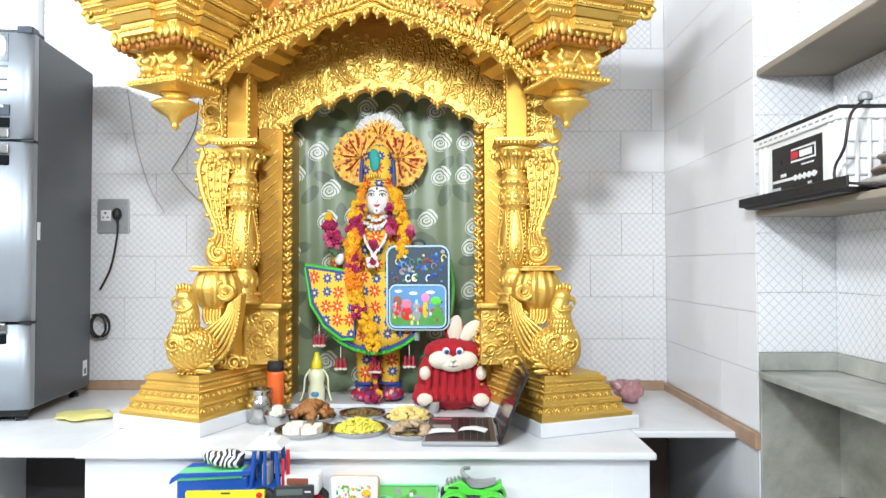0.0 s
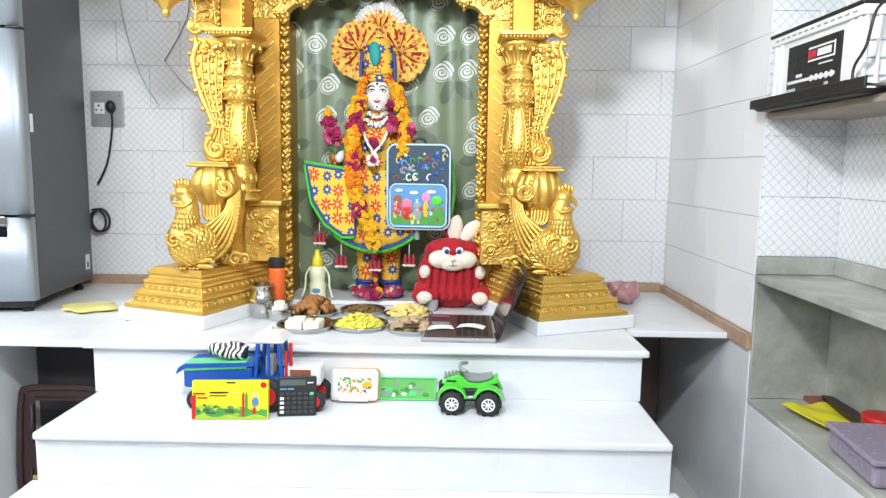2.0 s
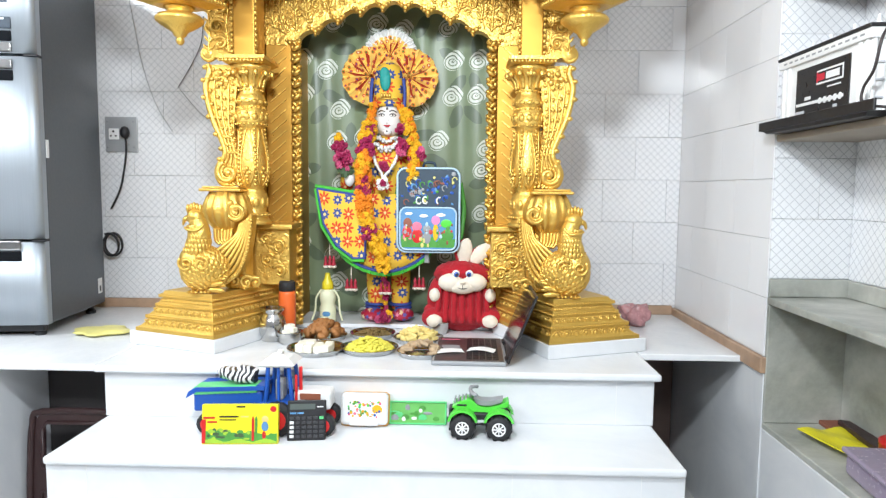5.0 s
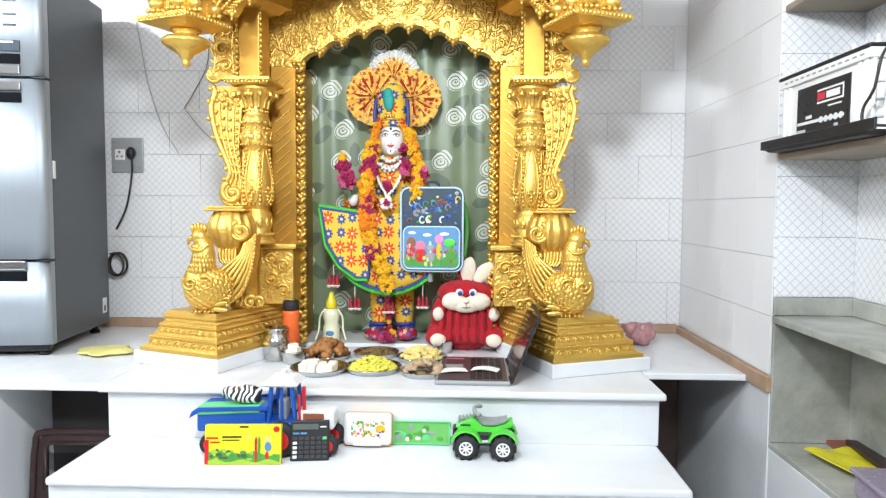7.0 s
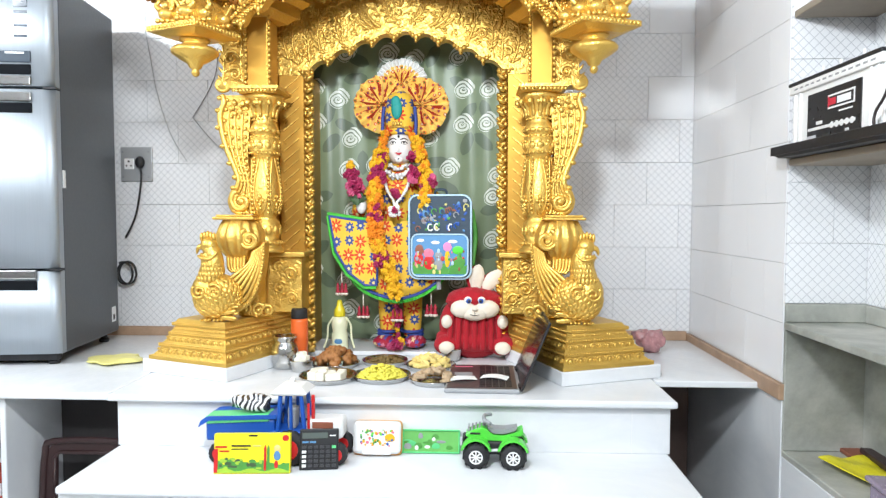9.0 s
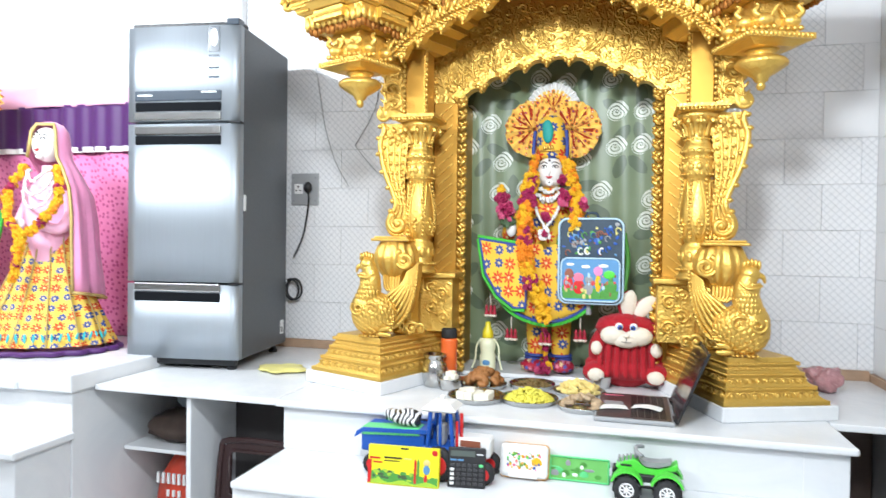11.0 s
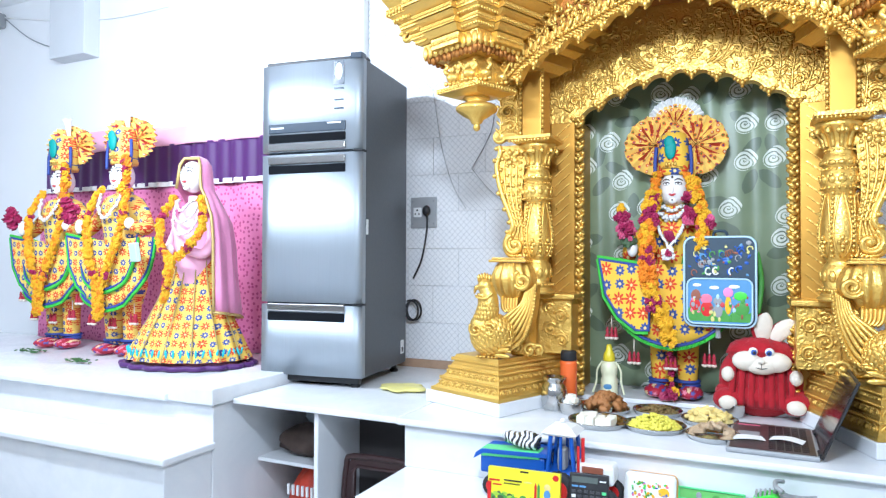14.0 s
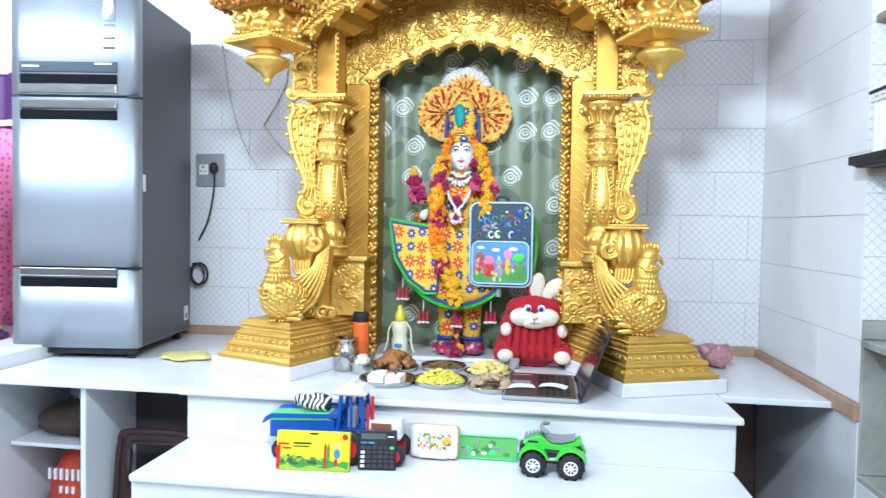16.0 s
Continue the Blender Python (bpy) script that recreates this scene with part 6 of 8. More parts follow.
def flask():
    t = thing("flask", "orange insulated flask with black lid", "flask", (-0.79, 2.955, TOP))
    bm = bmesh.new()
    lathe(bm, ((0.034, 0), (0.037, 0.004), (0.038, 0.20), (0.036, 0.212)), (0, 0, 0), 28)
    part("body", bm, ORANGE, t, "", True)
    bm = bmesh.new()
    lathe(bm, ((0.034, 0.212), (0.037, 0.215), (0.036, 0.25), (0.032, 0.257)), (0, 0, 0), 28, 20, 0.01)
    part("lid", bm, RUBBER, t, "black screw lid", True)


def sipper():
    t = thing("water_bottle", "cream child's water bottle with yellow cap and strap", "bottle", (-0.655, 3.20, 0.8725))
    bm = bmesh.new()
    lathe(bm, ((0.036, 0), (0.04, 0.006), (0.04, 0.07), (0.034, 0.09), (0.038, 0.108), (0.04, 0.13), (0.036, 0.15), (0.022, 0.165)), (0, 0, 0), 28)
    part("body", bm, CREAM, t, "", True)
    bm = bmesh.new()
    lathe(bm, ((0.026, 0.163), (0.028, 0.168), (0.026, 0.195), (0.016, 0.215), (0.011, 0.24), (0.008, 0.243)), (0, 0, 0), 24, 18, 0.012)
    part("cap", bm, CAP_YELLOW, t, "yellow cap", True)
    bm = bmesh.new()
    for s in (-1, 1):
        sweep(bm, glide([(s * 0.03, 0, 0.16), (s * 0.055, -0.005, 0.12), (s * 0.06, -0.01, 0.06), (s * 0.075, -0.02, 0.01)], 6), 0.005, 6)
    part("strap", bm, CREAM, t, "", True)
    bm = bmesh.new()
    ball(bm, (0, -0.038, 0.045), (0.02, 0.004, 0.014), 12, 6)
    part("picture", bm, SKYBLUE, t)


CAP_YELLOW = surface("yellow_cap_plastic", (0.80, 0.66, 0.03), 0.35, vary=0.06)
flask()
sipper()


def laptop():
    t = thing("laptop", "open dark laptop with papers on its keyboard", "laptop", (0.045, 2.70, TOP), -1.0)
    w, d = 0.33, 0.25
    m = Matrix.Rotation(math.radians(84), 4, "Z")
    # the hinge runs from front to back, so that the screen faces the food
    part("base", slab((-0.155, -0.205, 0.0), (0.135, 0.215, 0.018), 0.006, 2), GREY, t, "dark grey laptop base")
    part("deck", slab((-0.145, -0.195, 0.0182), (0.125, 0.205, 0.0196), 0.0006, 1), LAPTOP_DECK, t, "brown-black keyboard deck")
    bm = bmesh.new()
    for i in range(5):
        for j in range(13):
            cube(bm, (-0.02 + 0.026 * i, -0.17 + 0.027 * j, 0.0197), (0.002 + 0.026 * i, -0.147 + 0.027 * j, 0.0215))
    part("keyboard", bm, BLACK, t, "black keys")
    part("touchpad", slab((-0.125, -0.06, 0.0197), (-0.05, 0.06, 0.0203), 0.0003, 1), GREY, t)
    lean = Matrix.Translation((0.137, 0, 0.012)) @ Matrix.Rotation(math.radians(-22), 4, "Y").inverted()
    lid = part("lid", slab((0.0, -0.205, 0.0), (0.008, 0.215, 0.285), 0.003, 2, lean), BLACK, t, "thin black lid seen edge-on")
    part("screen", slab((-0.002, -0.195, 0.015), (-0.0003, 0.205, 0.275), 0.0005, 1, lean), SCREEN, lid, "dark switched-off screen")
    for y in (-0.15, 0.15):
        bm = bmesh.new()
        sweep(bm, [(0.137, y - 0.03, 0.016), (0.137, y + 0.03, 0.016)], 0.008, 8)
        part("hinge", bm, BLACK, t)
    part("label_strip", slab((-0.13, 0.16, 0.0197), (-0.05, 0.175, 0.0202), 0.0003, 1), PINK, t)


LAPTOP_DECK = surface("brown_black_deck", (0.055, 0.042, 0.042), 0.35, vary=0.15)
SCREEN = surface("dark_screen", (0.02, 0.02, 0.024), 0.12, vary=0.05)
laptop()
for k, (x, y, r) in enumerate(((-0.045, 2.64, 12), (0.085, 2.66, -14))):
    bm = bmesh.new()
    n = 8
    g = [[bm.verts.new((-0.055 + 0.11 * i / n, -0.03 + 0.06 * j, 0.003 + 0.008 * math.sin(math.pi * i / n) * (1 if k else 0.5))) for i in range(n + 1)] for j in range(2)]
    for i in range(n):
        bm.faces.new((g[0][i], g[0][i + 1], g[1][i + 1], g[1][i]))
    ob = part("paper_sheet", bm, PAPER)
    ob.modifiers.new("thick", "SOLIDIFY").thickness = 0.0012
    ob.matrix_basis = pose(x, y, TOP + 0.021, 0, 0, r)
    tagged(ob, "folded white paper lying on the laptop", "paper", "papers on the laptop")


def plush_rabbit():
    t = thing("plush_rabbit_bag", "red plush rabbit bag with cream face and long ears", "plush toy", (0.005, 3.16, 0.874))
    t.matrix_basis = t.matrix_basis @ Matrix.Diagonal((1.2, 1.1, 1.0, 1))
    rnd = random.Random(8)

    def plush(name, shapes, material, label="", fluff=0.0, parent=None):
        bm = bmesh.new()
        for at, r, n, k in shapes:
            ball(bm, at, r, n, k)
        for v in bm.verts:
            v.co += Vector((rnd.uniform(-1, 1), rnd.uniform(-1, 1), rnd.uniform(-1, 1))) * fluff
        return part(name, bm, material, parent or t, label, True)

    plush("body", (((0, 0, 0.13), (0.142, 0.085, 0.16), 40, 24), ((0, 0, 0.07), (0.155, 0.095, 0.072), 36, 16)), PLUSH_RED, "", 0.0014)
    for k in range(7):
        x = -0.09 + 0.03 * k
        bm = bmesh.new()
        sweep(bm, glide([(x, -0.082 + 0.9 * x * x, 0.19), (x * 1.05, -0.088 + 0.9 * x * x, 0.12), (x * 1.1, -0.092 + 0.9 * x * x, 0.03)], 4), 0.011, 8)
        part("rib", bm, PLUSH_RED, t, "", True)
    head = plush("head", (((0, -0.02, 0.248), (0.112, 0.08, 0.068), 40, 24), ((0, -0.05, 0.268), (0.06, 0.06, 0.05), 24, 14)), PLUSH_RED, "shaggy red head", 0.005)
    plush("muzzle", (((-0.045, -0.092, 0.222), (0.050, 0.036, 0.042), 20, 12), ((0.045, -0.092, 0.222), (0.050, 0.036, 0.042), 20, 12), ((0, -0.10, 0.205), (0.055, 0.034, 0.036), 20, 12)), PLUSH_CREAM, "cream cheeks", 0.0008, head)
    plush("nose", (((0, -0.137, 0.228), (0.012, 0.008, 0.009), 10, 7),), PLUSH_CREAM, "", 0, head)
    bm = bmesh.new()
    sweep(bm, glide([(-0.018, -0.131, 0.202), (0, -0.135, 0.198), (0.018, -0.131, 0.202)], 5), 0.0014, 5)
    sweep(bm, [(0, -0.137, 0.218), (0, -0.136, 0.199)], 0.0012, 5)
    part("mouth", bm, INK, head, "stitched dark mouth")
    for s in (-1, 1):
        plush("eye", (((s * 0.026, -0.112, 0.266), (0.015, 0.008, 0.017), 12, 8),), WHITE_EYE, "blue and white eye", 0, head)
        bm = bmesh.new()
        ball(bm, (s * 0.024, -0.1185, 0.263), (0.0095, 0.004, 0.012), 10, 7, None, 0)
        ball(bm, (s * 0.023, -0.1215, 0.262), (0.0050, 0.003, 0.0065), 8, 6, None, 1)
        part("iris", bm, [BLUE, INK], head, "", True)
        plush("paw", (((s * 0.108, -0.082, 0.160), (0.022, 0.022, 0.032), 14, 10),), PLUSH_CREAM, "cream paw", 0.0006)
        plush("leg", (((s * 0.108, -0.06, 0.048), (0.052, 0.05, 0.048), 20, 12),), PLUSH_RED, "", 0.0014)
        plush("foot", (((s * 0.108, -0.105, 0.042), (0.031, 0.022, 0.030), 14, 10),), PLUSH_CREAM, "cream sole", 0.0006)
        base = (0.006 if s < 0 else 0.040, -0.04, 0.305)
        tip = (base[0] + (0.012 if s < 0 else 0.070), -0.045, 0.425 if s < 0 else 0.402)
        mid = ((base[0] + tip[0]) / 2 - 0.006, -0.042, (base[2] + tip[2]) / 2)
        wide = [0.014, 0.019, 0.023, 0.026, 0.029, 0.031, 0.032, 0.031, 0.029, 0.025, 0.019, 0.012, 0.004]
        bm = bmesh.new()
        sweep(bm, glide([base, mid, tip], 6), wide, 12, 0, 0.42)
        part("ear", bm, PLUSH_CREAM, head, "pale upright ear", True)
        bm = bmesh.new()
        low = [(p[0] - 0.010, p[1] + 0.004, p[2] - 0.004) for p in (base, mid, tip)]
        sweep(bm, glide(low, 6), [w * 0.95 for w in wide], 10, 0, 0.36)
        part("ear_back", bm, PLUSH_RED, head, "red back of the ear", True)


WHITE_EYE = surface("white_felt", (0.80, 0.80, 0.80), 0.6, vary=0.05)


plush_rabbit()


def school_bag():
    """A printed school bag hanging before the statue."""
    t = thing("school_bag", "blue printed school bag with pale piping hung on the statue", "bag", (-0.157, 3.125, 1.428), -2.0)
    w, h = 0.149, 0.199

    def rounded(a, b, r, y, n=6):
        out = []
        for cx, cz, s in ((a - r, b - r, 0), (-a + r, b - r, 1), (-a + r, -b + r, 2), (a - r, -b + r, 3)):
            for i in range(n + 1):
                q = math.pi / 2 * (s + i / n)
                out.append((cx + r * math.cos(q), y, cz + r * math.sin(q)))
        return out

    bm = bmesh.new()
    plate(bm, [(x, z) for x, _, z in rounded(w, h, 0.042, 0)], -0.035, 0.05)
    bmesh.ops.bevel(bm, geom=[e for e in bm.edges if abs(e.verts[0].co.y - e.verts[1].co.y) < 1e-6], offset=0.008, segments=2, affect="EDGES")
    part("body", bm, BLUE_DARK, t)
    ring = rounded(w - 0.004, h - 0.004, 0.04, -0.037)
    bm = bmesh.new()
    sweep(bm, ring + ring[:2], 0.005, 8)
    part("piping", bm, SKYBLUE_PALE, t, "pale blue piping", True)
    bm = bmesh.new()
    plate(bm, [(x, z - 0.085) for x, _, z in rounded(w - 0.018, 0.098, 0.03, 0)], -0.052, -0.034)
    part("pocket", bm, SKYBLUE, t, "front pocket with a painted meadow")
    ring = [(x, y, z - 0.085) for x, y, z in rounded(w - 0.018, 0.098, 0.03, -0.053)]
    bm = bmesh.new()
    sweep(bm, ring + ring[:2], 0.004, 8)
    part("pocket_piping", bm, SKYBLUE_PALE, t, "", True)
    rnd = random.Random(12)
    bm = bmesh.new()
    hill = [(-0.128 + 0.256 * i / 24, -0.125 + 0.014 * math.sin(i * 0.7) + 0.01 * math.sin(i * 1.9)) for i in range(25)]
    plate(bm, hill + [(0.122, -0.172), (-0.122, -0.172)], -0.0535, -0.052)
    part("meadow_print", bm, GRASS, t)
    for x, z, rx, rz, mat in ((-0.095, -0.06, 0.02, 0.026, WOOD), (-0.098, -0.10, 0.022, 0.026, RED), (-0.052, -0.075, 0.024, 0.022, PINK), (-0.05, -0.118, 0.026, 0.034, RED), (-0.005, -0.085, 0.018, 0.018, GREY), (-0.004, -0.125, 0.018, 0.03, GREY),
                              (0.036, -0.045, 0.02, 0.022, CLOTH_PINK), (0.036, -0.10, 0.013, 0.04, MARIGOLD_YELLOW), (0.085, -0.06, 0.026, 0.02, GREEN), (0.09, -0.115, 0.03, 0.03, GRASS), (-0.02, -0.025, 0.02, 0.008, PAPER), (0.06, -0.02, 0.022, 0.008, PAPER), (-0.09, -0.015, 0.018, 0.007, PAPER)):
        bm = bmesh.new()
        ball(bm, (x, -0.0535, z), (rx, 0.002, rz), 14, 8)
        part("printed_patch", bm, mat, t)
    for k in range(40):
        x, z = rnd.uniform(-0.115, 0.115), rnd.uniform(-0.165, -0.06)
        bm = bmesh.new()
        ball(bm, (x, -0.0545, z), (rnd.uniform(0.003, 0.010), 0.0018, rnd.uniform(0.003, 0.012)), 8, 5)
        part("printed_patch", bm, (WOOD, PINK, GRASS, GREY, YELLOW_DULL, LIP, SKYBLUE_PALE)[k % 7], t)
    for k in range(64):
        x, z = rnd.uniform(-0.125, 0.125), rnd.uniform(0.03, 0.175)
        mat = (GRASS, BLUE, YELLOW_DULL, BLUE, WOOD, BLUE, GREY, SKYBLUE)[k % 8]
        bm = bmesh.new()
        if k % 3:
            ball(bm, (x, -0.036, z), (rnd.uniform(0.004, 0.014), 0.0025, rnd.uniform(0.003, 0.010)), 9, 5, Matrix.Rotation(rnd.uniform(0, 3), 4, "Y"))
        else:
            pts = [(x + 0.012 * math.cos(a * 0.9), -0.0375, z + 0.014 * math.sin(a * 0.9)) for a in range(6)]
            sweep(bm, pts, 0.003, 5)
        part("printed_doodle", bm, mat, t)
    for k, (x, z) in enumerate(((-0.045, 0.045), (-0.015, 0.047), (0.05, 0.045))):
        bm = bmesh.new()
        sweep(bm, [(x + 0.012 * math.cos(1 + a * 0.8), -0.0385, z + 0.016 * math.sin(1 + a * 0.8)) for a in range(7 if k < 2 else 5)], 0.0035, 6)
        part("printed_letter", bm, PAPER, t)
    bm = bmesh.new()
    sweep(bm, glide([(-0.03, 0.01, h), (-0.02, 0.005, h + 0.022), (0.02, 0.005, h + 0.022), (0.03, 0.01, h)], 5), 0.006, 8)
    part("loop", bm, BLUE_DARK, t, "", True)
    for x in (-0.155, 0.155):
        bm = bmesh.new()
        sweep(bm, glide([(x * 0.93, 0.02, 0.13), (x * 1.05, 0.035, 0.0), (x * 0.95, 0.02, -0.14)], 6), 0.012, 8, 0, 0.5)
        part("side_strap", bm, GRASS, t, "", True)
    bm = bmesh.new()
    sweep(bm, [(-0.01, 0.0, -h), (-0.008, 0.0, -h - 0.05)], 0.012, 8)
    part("hanging_tag", bm, GREY, t)


SKYBLUE_PALE = surface("pale_blue_piping", (0.45, 0.62, 0.75), 0.5, vary=0.08)
school_bag()


def quad_bike():
    t = thing("toy_quad_bike", "bright green toy quad bike with big black tyres", "toy vehicle", (0.076, 2.335, 0.6455), -3)
    t.matrix_basis = t.matrix_basis @ Matrix.Scale(0.92, 4)
    for y in (-0.055, 0.055):
        for x in (-0.07, 0.07):
            m = Matrix.Translation((x, y, 0.047)) @ Matrix.Rotation(math.pi / 2, 4, "X")
            bm = bmesh.new()
            lathe(bm, ((0.027, -0.024), (0.042, -0.022), (0.048, -0.011), (0.048, 0.011), (0.042, 0.022), (0.027, 0.024)), (0, 0, 0), 36, 14, 0.03, m)
            wheel = part("wheel", bm, RUBBER, t, "knobbly black tyre", True)
            bm = bmesh.new()
            s = 1 if y < 0 else -1
            lathe(bm, ((0.025, 0.018 * s), (0.0265, 0.026 * s), (0.022, 0.027 * s), (0.020, 0.0225 * s), (0.006, 0.023 * s), (0.005, 0.029 * s)), (0, 0, 0), 24, 0, 0, m)
            for k in range(8):
                a = math.pi * k / 4
                cube(bm, (0.006, -0.0026, 0.020), (0.023, 0.0026, 0.0265), m @ Matrix.Scale(s, 4, (0, 0, 1)) @ Matrix.Rotation(a, 4, "Z"))
            part("rim", bm, WHITE, wheel, "white spoked rim")
            bm = bmesh.new()
            for k in range(8):
                a = math.pi * (k + 0.5) / 4
                ball(bm, m @ Vector((0.0155 * math.cos(a), 0.0155 * math.sin(a), 0.0232 * s)), (0.0042, 0.0012, 0.0042), 8, 5)
            part("rim_hole", bm, RUBBER, wheel, "dark gaps between the spokes")
            bm = bmesh.new()
            for k in range(22):
                a = 2 * math.pi * k / 22
                cube(bm, (0.045, -0.0034, -0.019), (0.0515, 0.0034, 0.019), m @ Matrix.Rotation(a, 4, "Z") @ Matrix.Rotation(0.3 * (-1) ** k, 4, "X"))
            part("tread", bm, RUBBER, wheel, "raised tread blocks")
    part("chassis", slab((-0.085, -0.028, 0.04), (0.085, 0.028, 0.085), 0.008, 2), RUBBER, t, "black chassis")
    bm = bmesh.new()
    for y0, y1 in ((-0.078, -0.032), (0.032, 0.078)):
        for cx in (-0.07, 0.07):
            arc = [(cx + 0.054 * math.cos(a), 0.05 + 0.058 * math.sin(a)) for a in [math.pi * (0.12 + 0.76 * i / 8) for i in range(9)]]
            arc2 = [(cx + 0.061 * math.cos(a), 0.05 + 0.068 * math.sin(a)) for a in [math.pi * (0.10 + 0.80 * i / 8) for i in range(9)]]
            plate(bm, arc + arc2[::-1], y0, y1)
    part("mudguard", bm, GREEN, t, "bright green mudguards")
    bm = bmesh.new()
    plate(bm, [(-0.10, 0.105), (-0.115, 0.115), (-0.09, 0.135), (-0.05, 0.148), (-0.03, 0.14), (-0.01, 0.118), (0.03, 0.115), (0.07, 0.125), (0.105, 0.145), (0.11, 0.125), (0.08, 0.105), (0.03, 0.098), (0.0, 0.095), (-0.05, 0.10)], -0.034, 0.034)
    bmesh.ops.bevel(bm, geom=list(bm.edges), offset=0.004, segments=1, affect="EDGES")
    part("body", bm, GREEN, t)
    bm = bmesh.new()
    plate(bm, [(-0.02, 0.13), (0.0, 0.122), (0.04, 0.123), (0.08, 0.137), (0.085, 0.15), (0.04, 0.142), (0.0, 0.142), (-0.03, 0.15)], -0.024, 0.024)
    part("seat", bm, GREY, t, "grey ribbed seat")
    bm = bmesh.new()
    sweep(bm, [(-0.045, 0, 0.14), (-0.035, 0, 0.168)], 0.008, 8)
    sweep(bm, glide([(-0.018, -0.06, 0.172), (-0.04, -0.03, 0.178), (-0.04, 0.03, 0.178), (-0.018, 0.06, 0.172)], 5), 0.008, 8)
    part("handlebar", bm, GREY, t, "grey handlebar", True)
    bm = bmesh.new()
    for k in range(4):
        cube(bm, (-0.105 + 0.014 * k, -0.03, 0.132 + 0.003 * k), (-0.098 + 0.014 * k, 0.03, 0.142 + 0.003 * k))
    part("rack", bm, GREY, t)
    part("bumper", slab((-0.125, -0.025, 0.06), (-0.11, 0.025, 0.11), 0.004, 1), BLACK, t, "black bumper")
    part("engine", slab((-0.035, -0.045, 0.052), (0.035, 0.045, 0.098), 0.006, 2), BLACK, t, "black engine block")
    for y in (-0.046, 0.046):
        bm = bmesh.new()
        sweep(bm, [(-0.04, y, 0.062), (0.045, y, 0.070)], 0.006, 8)
        part("foot_rail", bm, GREY_PALE, t, "pale foot rail", True)
    for x0, x1, z in ((-0.095, -0.055, 0.138), (0.06, 0.10, 0.128)):
        part("dark_panel", slab((x0, -0.0362, z - 0.018), (x1, 0.0362, z - 0.010), 0.002, 1), BLACK, t)


quad_bike()


def crayon_box():
    t = thing("crayon_box", "yellow card box of wax crayons leaning on the toy tractor", "box", (-0.757, 2.19, 0.646), 3.5)
    lean = Matrix.Rotation(math.radians(-7), 4, "X")
    part("carton", slab((-0.130, 0, 0), (0.130, 0.022, 0.135), 0.0015, 1, lean), YELLOW_CARD, t)
    grass = [(-0.128, 0.02)]
    rnd = random.Random(2)
    for i in range(25):
        grass.append((-0.118 + 0.245 * i / 24, 0.036 + rnd.uniform(-0.006, 0.010)))
    grass.append((0.127, 0.004))
    grass.append((-0.118, 0.004))
    bm = bmesh.new()
    plate(bm, grass[1:], -0.0012, 0.0005, 0, lean)
    part("meadow_print", bm, GRASS, t)
    for k in range(26):
        bm = bmesh.new()
        ball(bm, lean @ Vector((rnd.uniform(-0.11, 0.03), -0.0014, rnd.uniform(0.018, 0.05))), (rnd.uniform(0.005, 0.013), 0.0009, rnd.uniform(0.004, 0.009)), 8, 4)
        part("printed_bush", bm, (GRASS, LEAF_DULL, LAWN)[k % 3], t)
    bm = bmesh.new()
    plate(bm, [(-0.118, 0.004)] + [(-0.118 + 0.245 * i / 12, 0.014 + 0.006 * math.sin(i * 1.4)) for i in range(13)] + [(0.127, 0.004)], -0.0022, -0.001, 0, lean)
    part("lawn_print", bm, LAWN, t)
    for x0, x1, z0, z1, mat in ((-0.129, -0.116, 0.004, 0.085, RED), (-0.125, -0.085, 0.088, 0.094, RED), (-0.11, -0.078, 0.074, 0.079, RED), (-0.07, -0.005, 0.092, 0.097, INK), (-0.07, -0.012, 0.082, 0.085, INK), (0.003, 0.03, 0.092, 0.096, YELLOW_DULL), (-0.012, 0.018, 0.126, 0.131, INK)):
        part("printed_bar", slab((x0, -0.0022, z0), (x1, 0.0, z1), 0.0003, 1, lean), mat, t)
    for x, mat in ((0.045, RED), (0.056, GRASS)):
        bm = bmesh.new()
        plate(bm, [(x - 0.004, 0.012), (x + 0.004, 0.012), (x + 0.004, 0.085), (x, 0.098), (x - 0.004, 0.085)], -0.0026, -0.001, 0, lean)
        part("printed_crayon", bm, mat, t)
    for x, z, rx, rz, mat in ((0.086, 0.085, 0.012, 0.013, BISCUIT), (0.086, 0.06, 0.012, 0.018, SKYBLUE), (0.083, 0.028, 0.007, 0.018, RED), (0.114, 0.12, 0.011, 0.011, RED)):
        bm = bmesh.new()
        ball(bm, lean @ Vector((x, -0.001, z)), (rx, 0.0018, rz), 14, 6)
        part("printed_patch", bm, mat, t)


LAWN = surface("printed_lawn_green", (0.35, 0.55, 0.04), 0.5, vary=0.2, scale=30)
crayon_box()


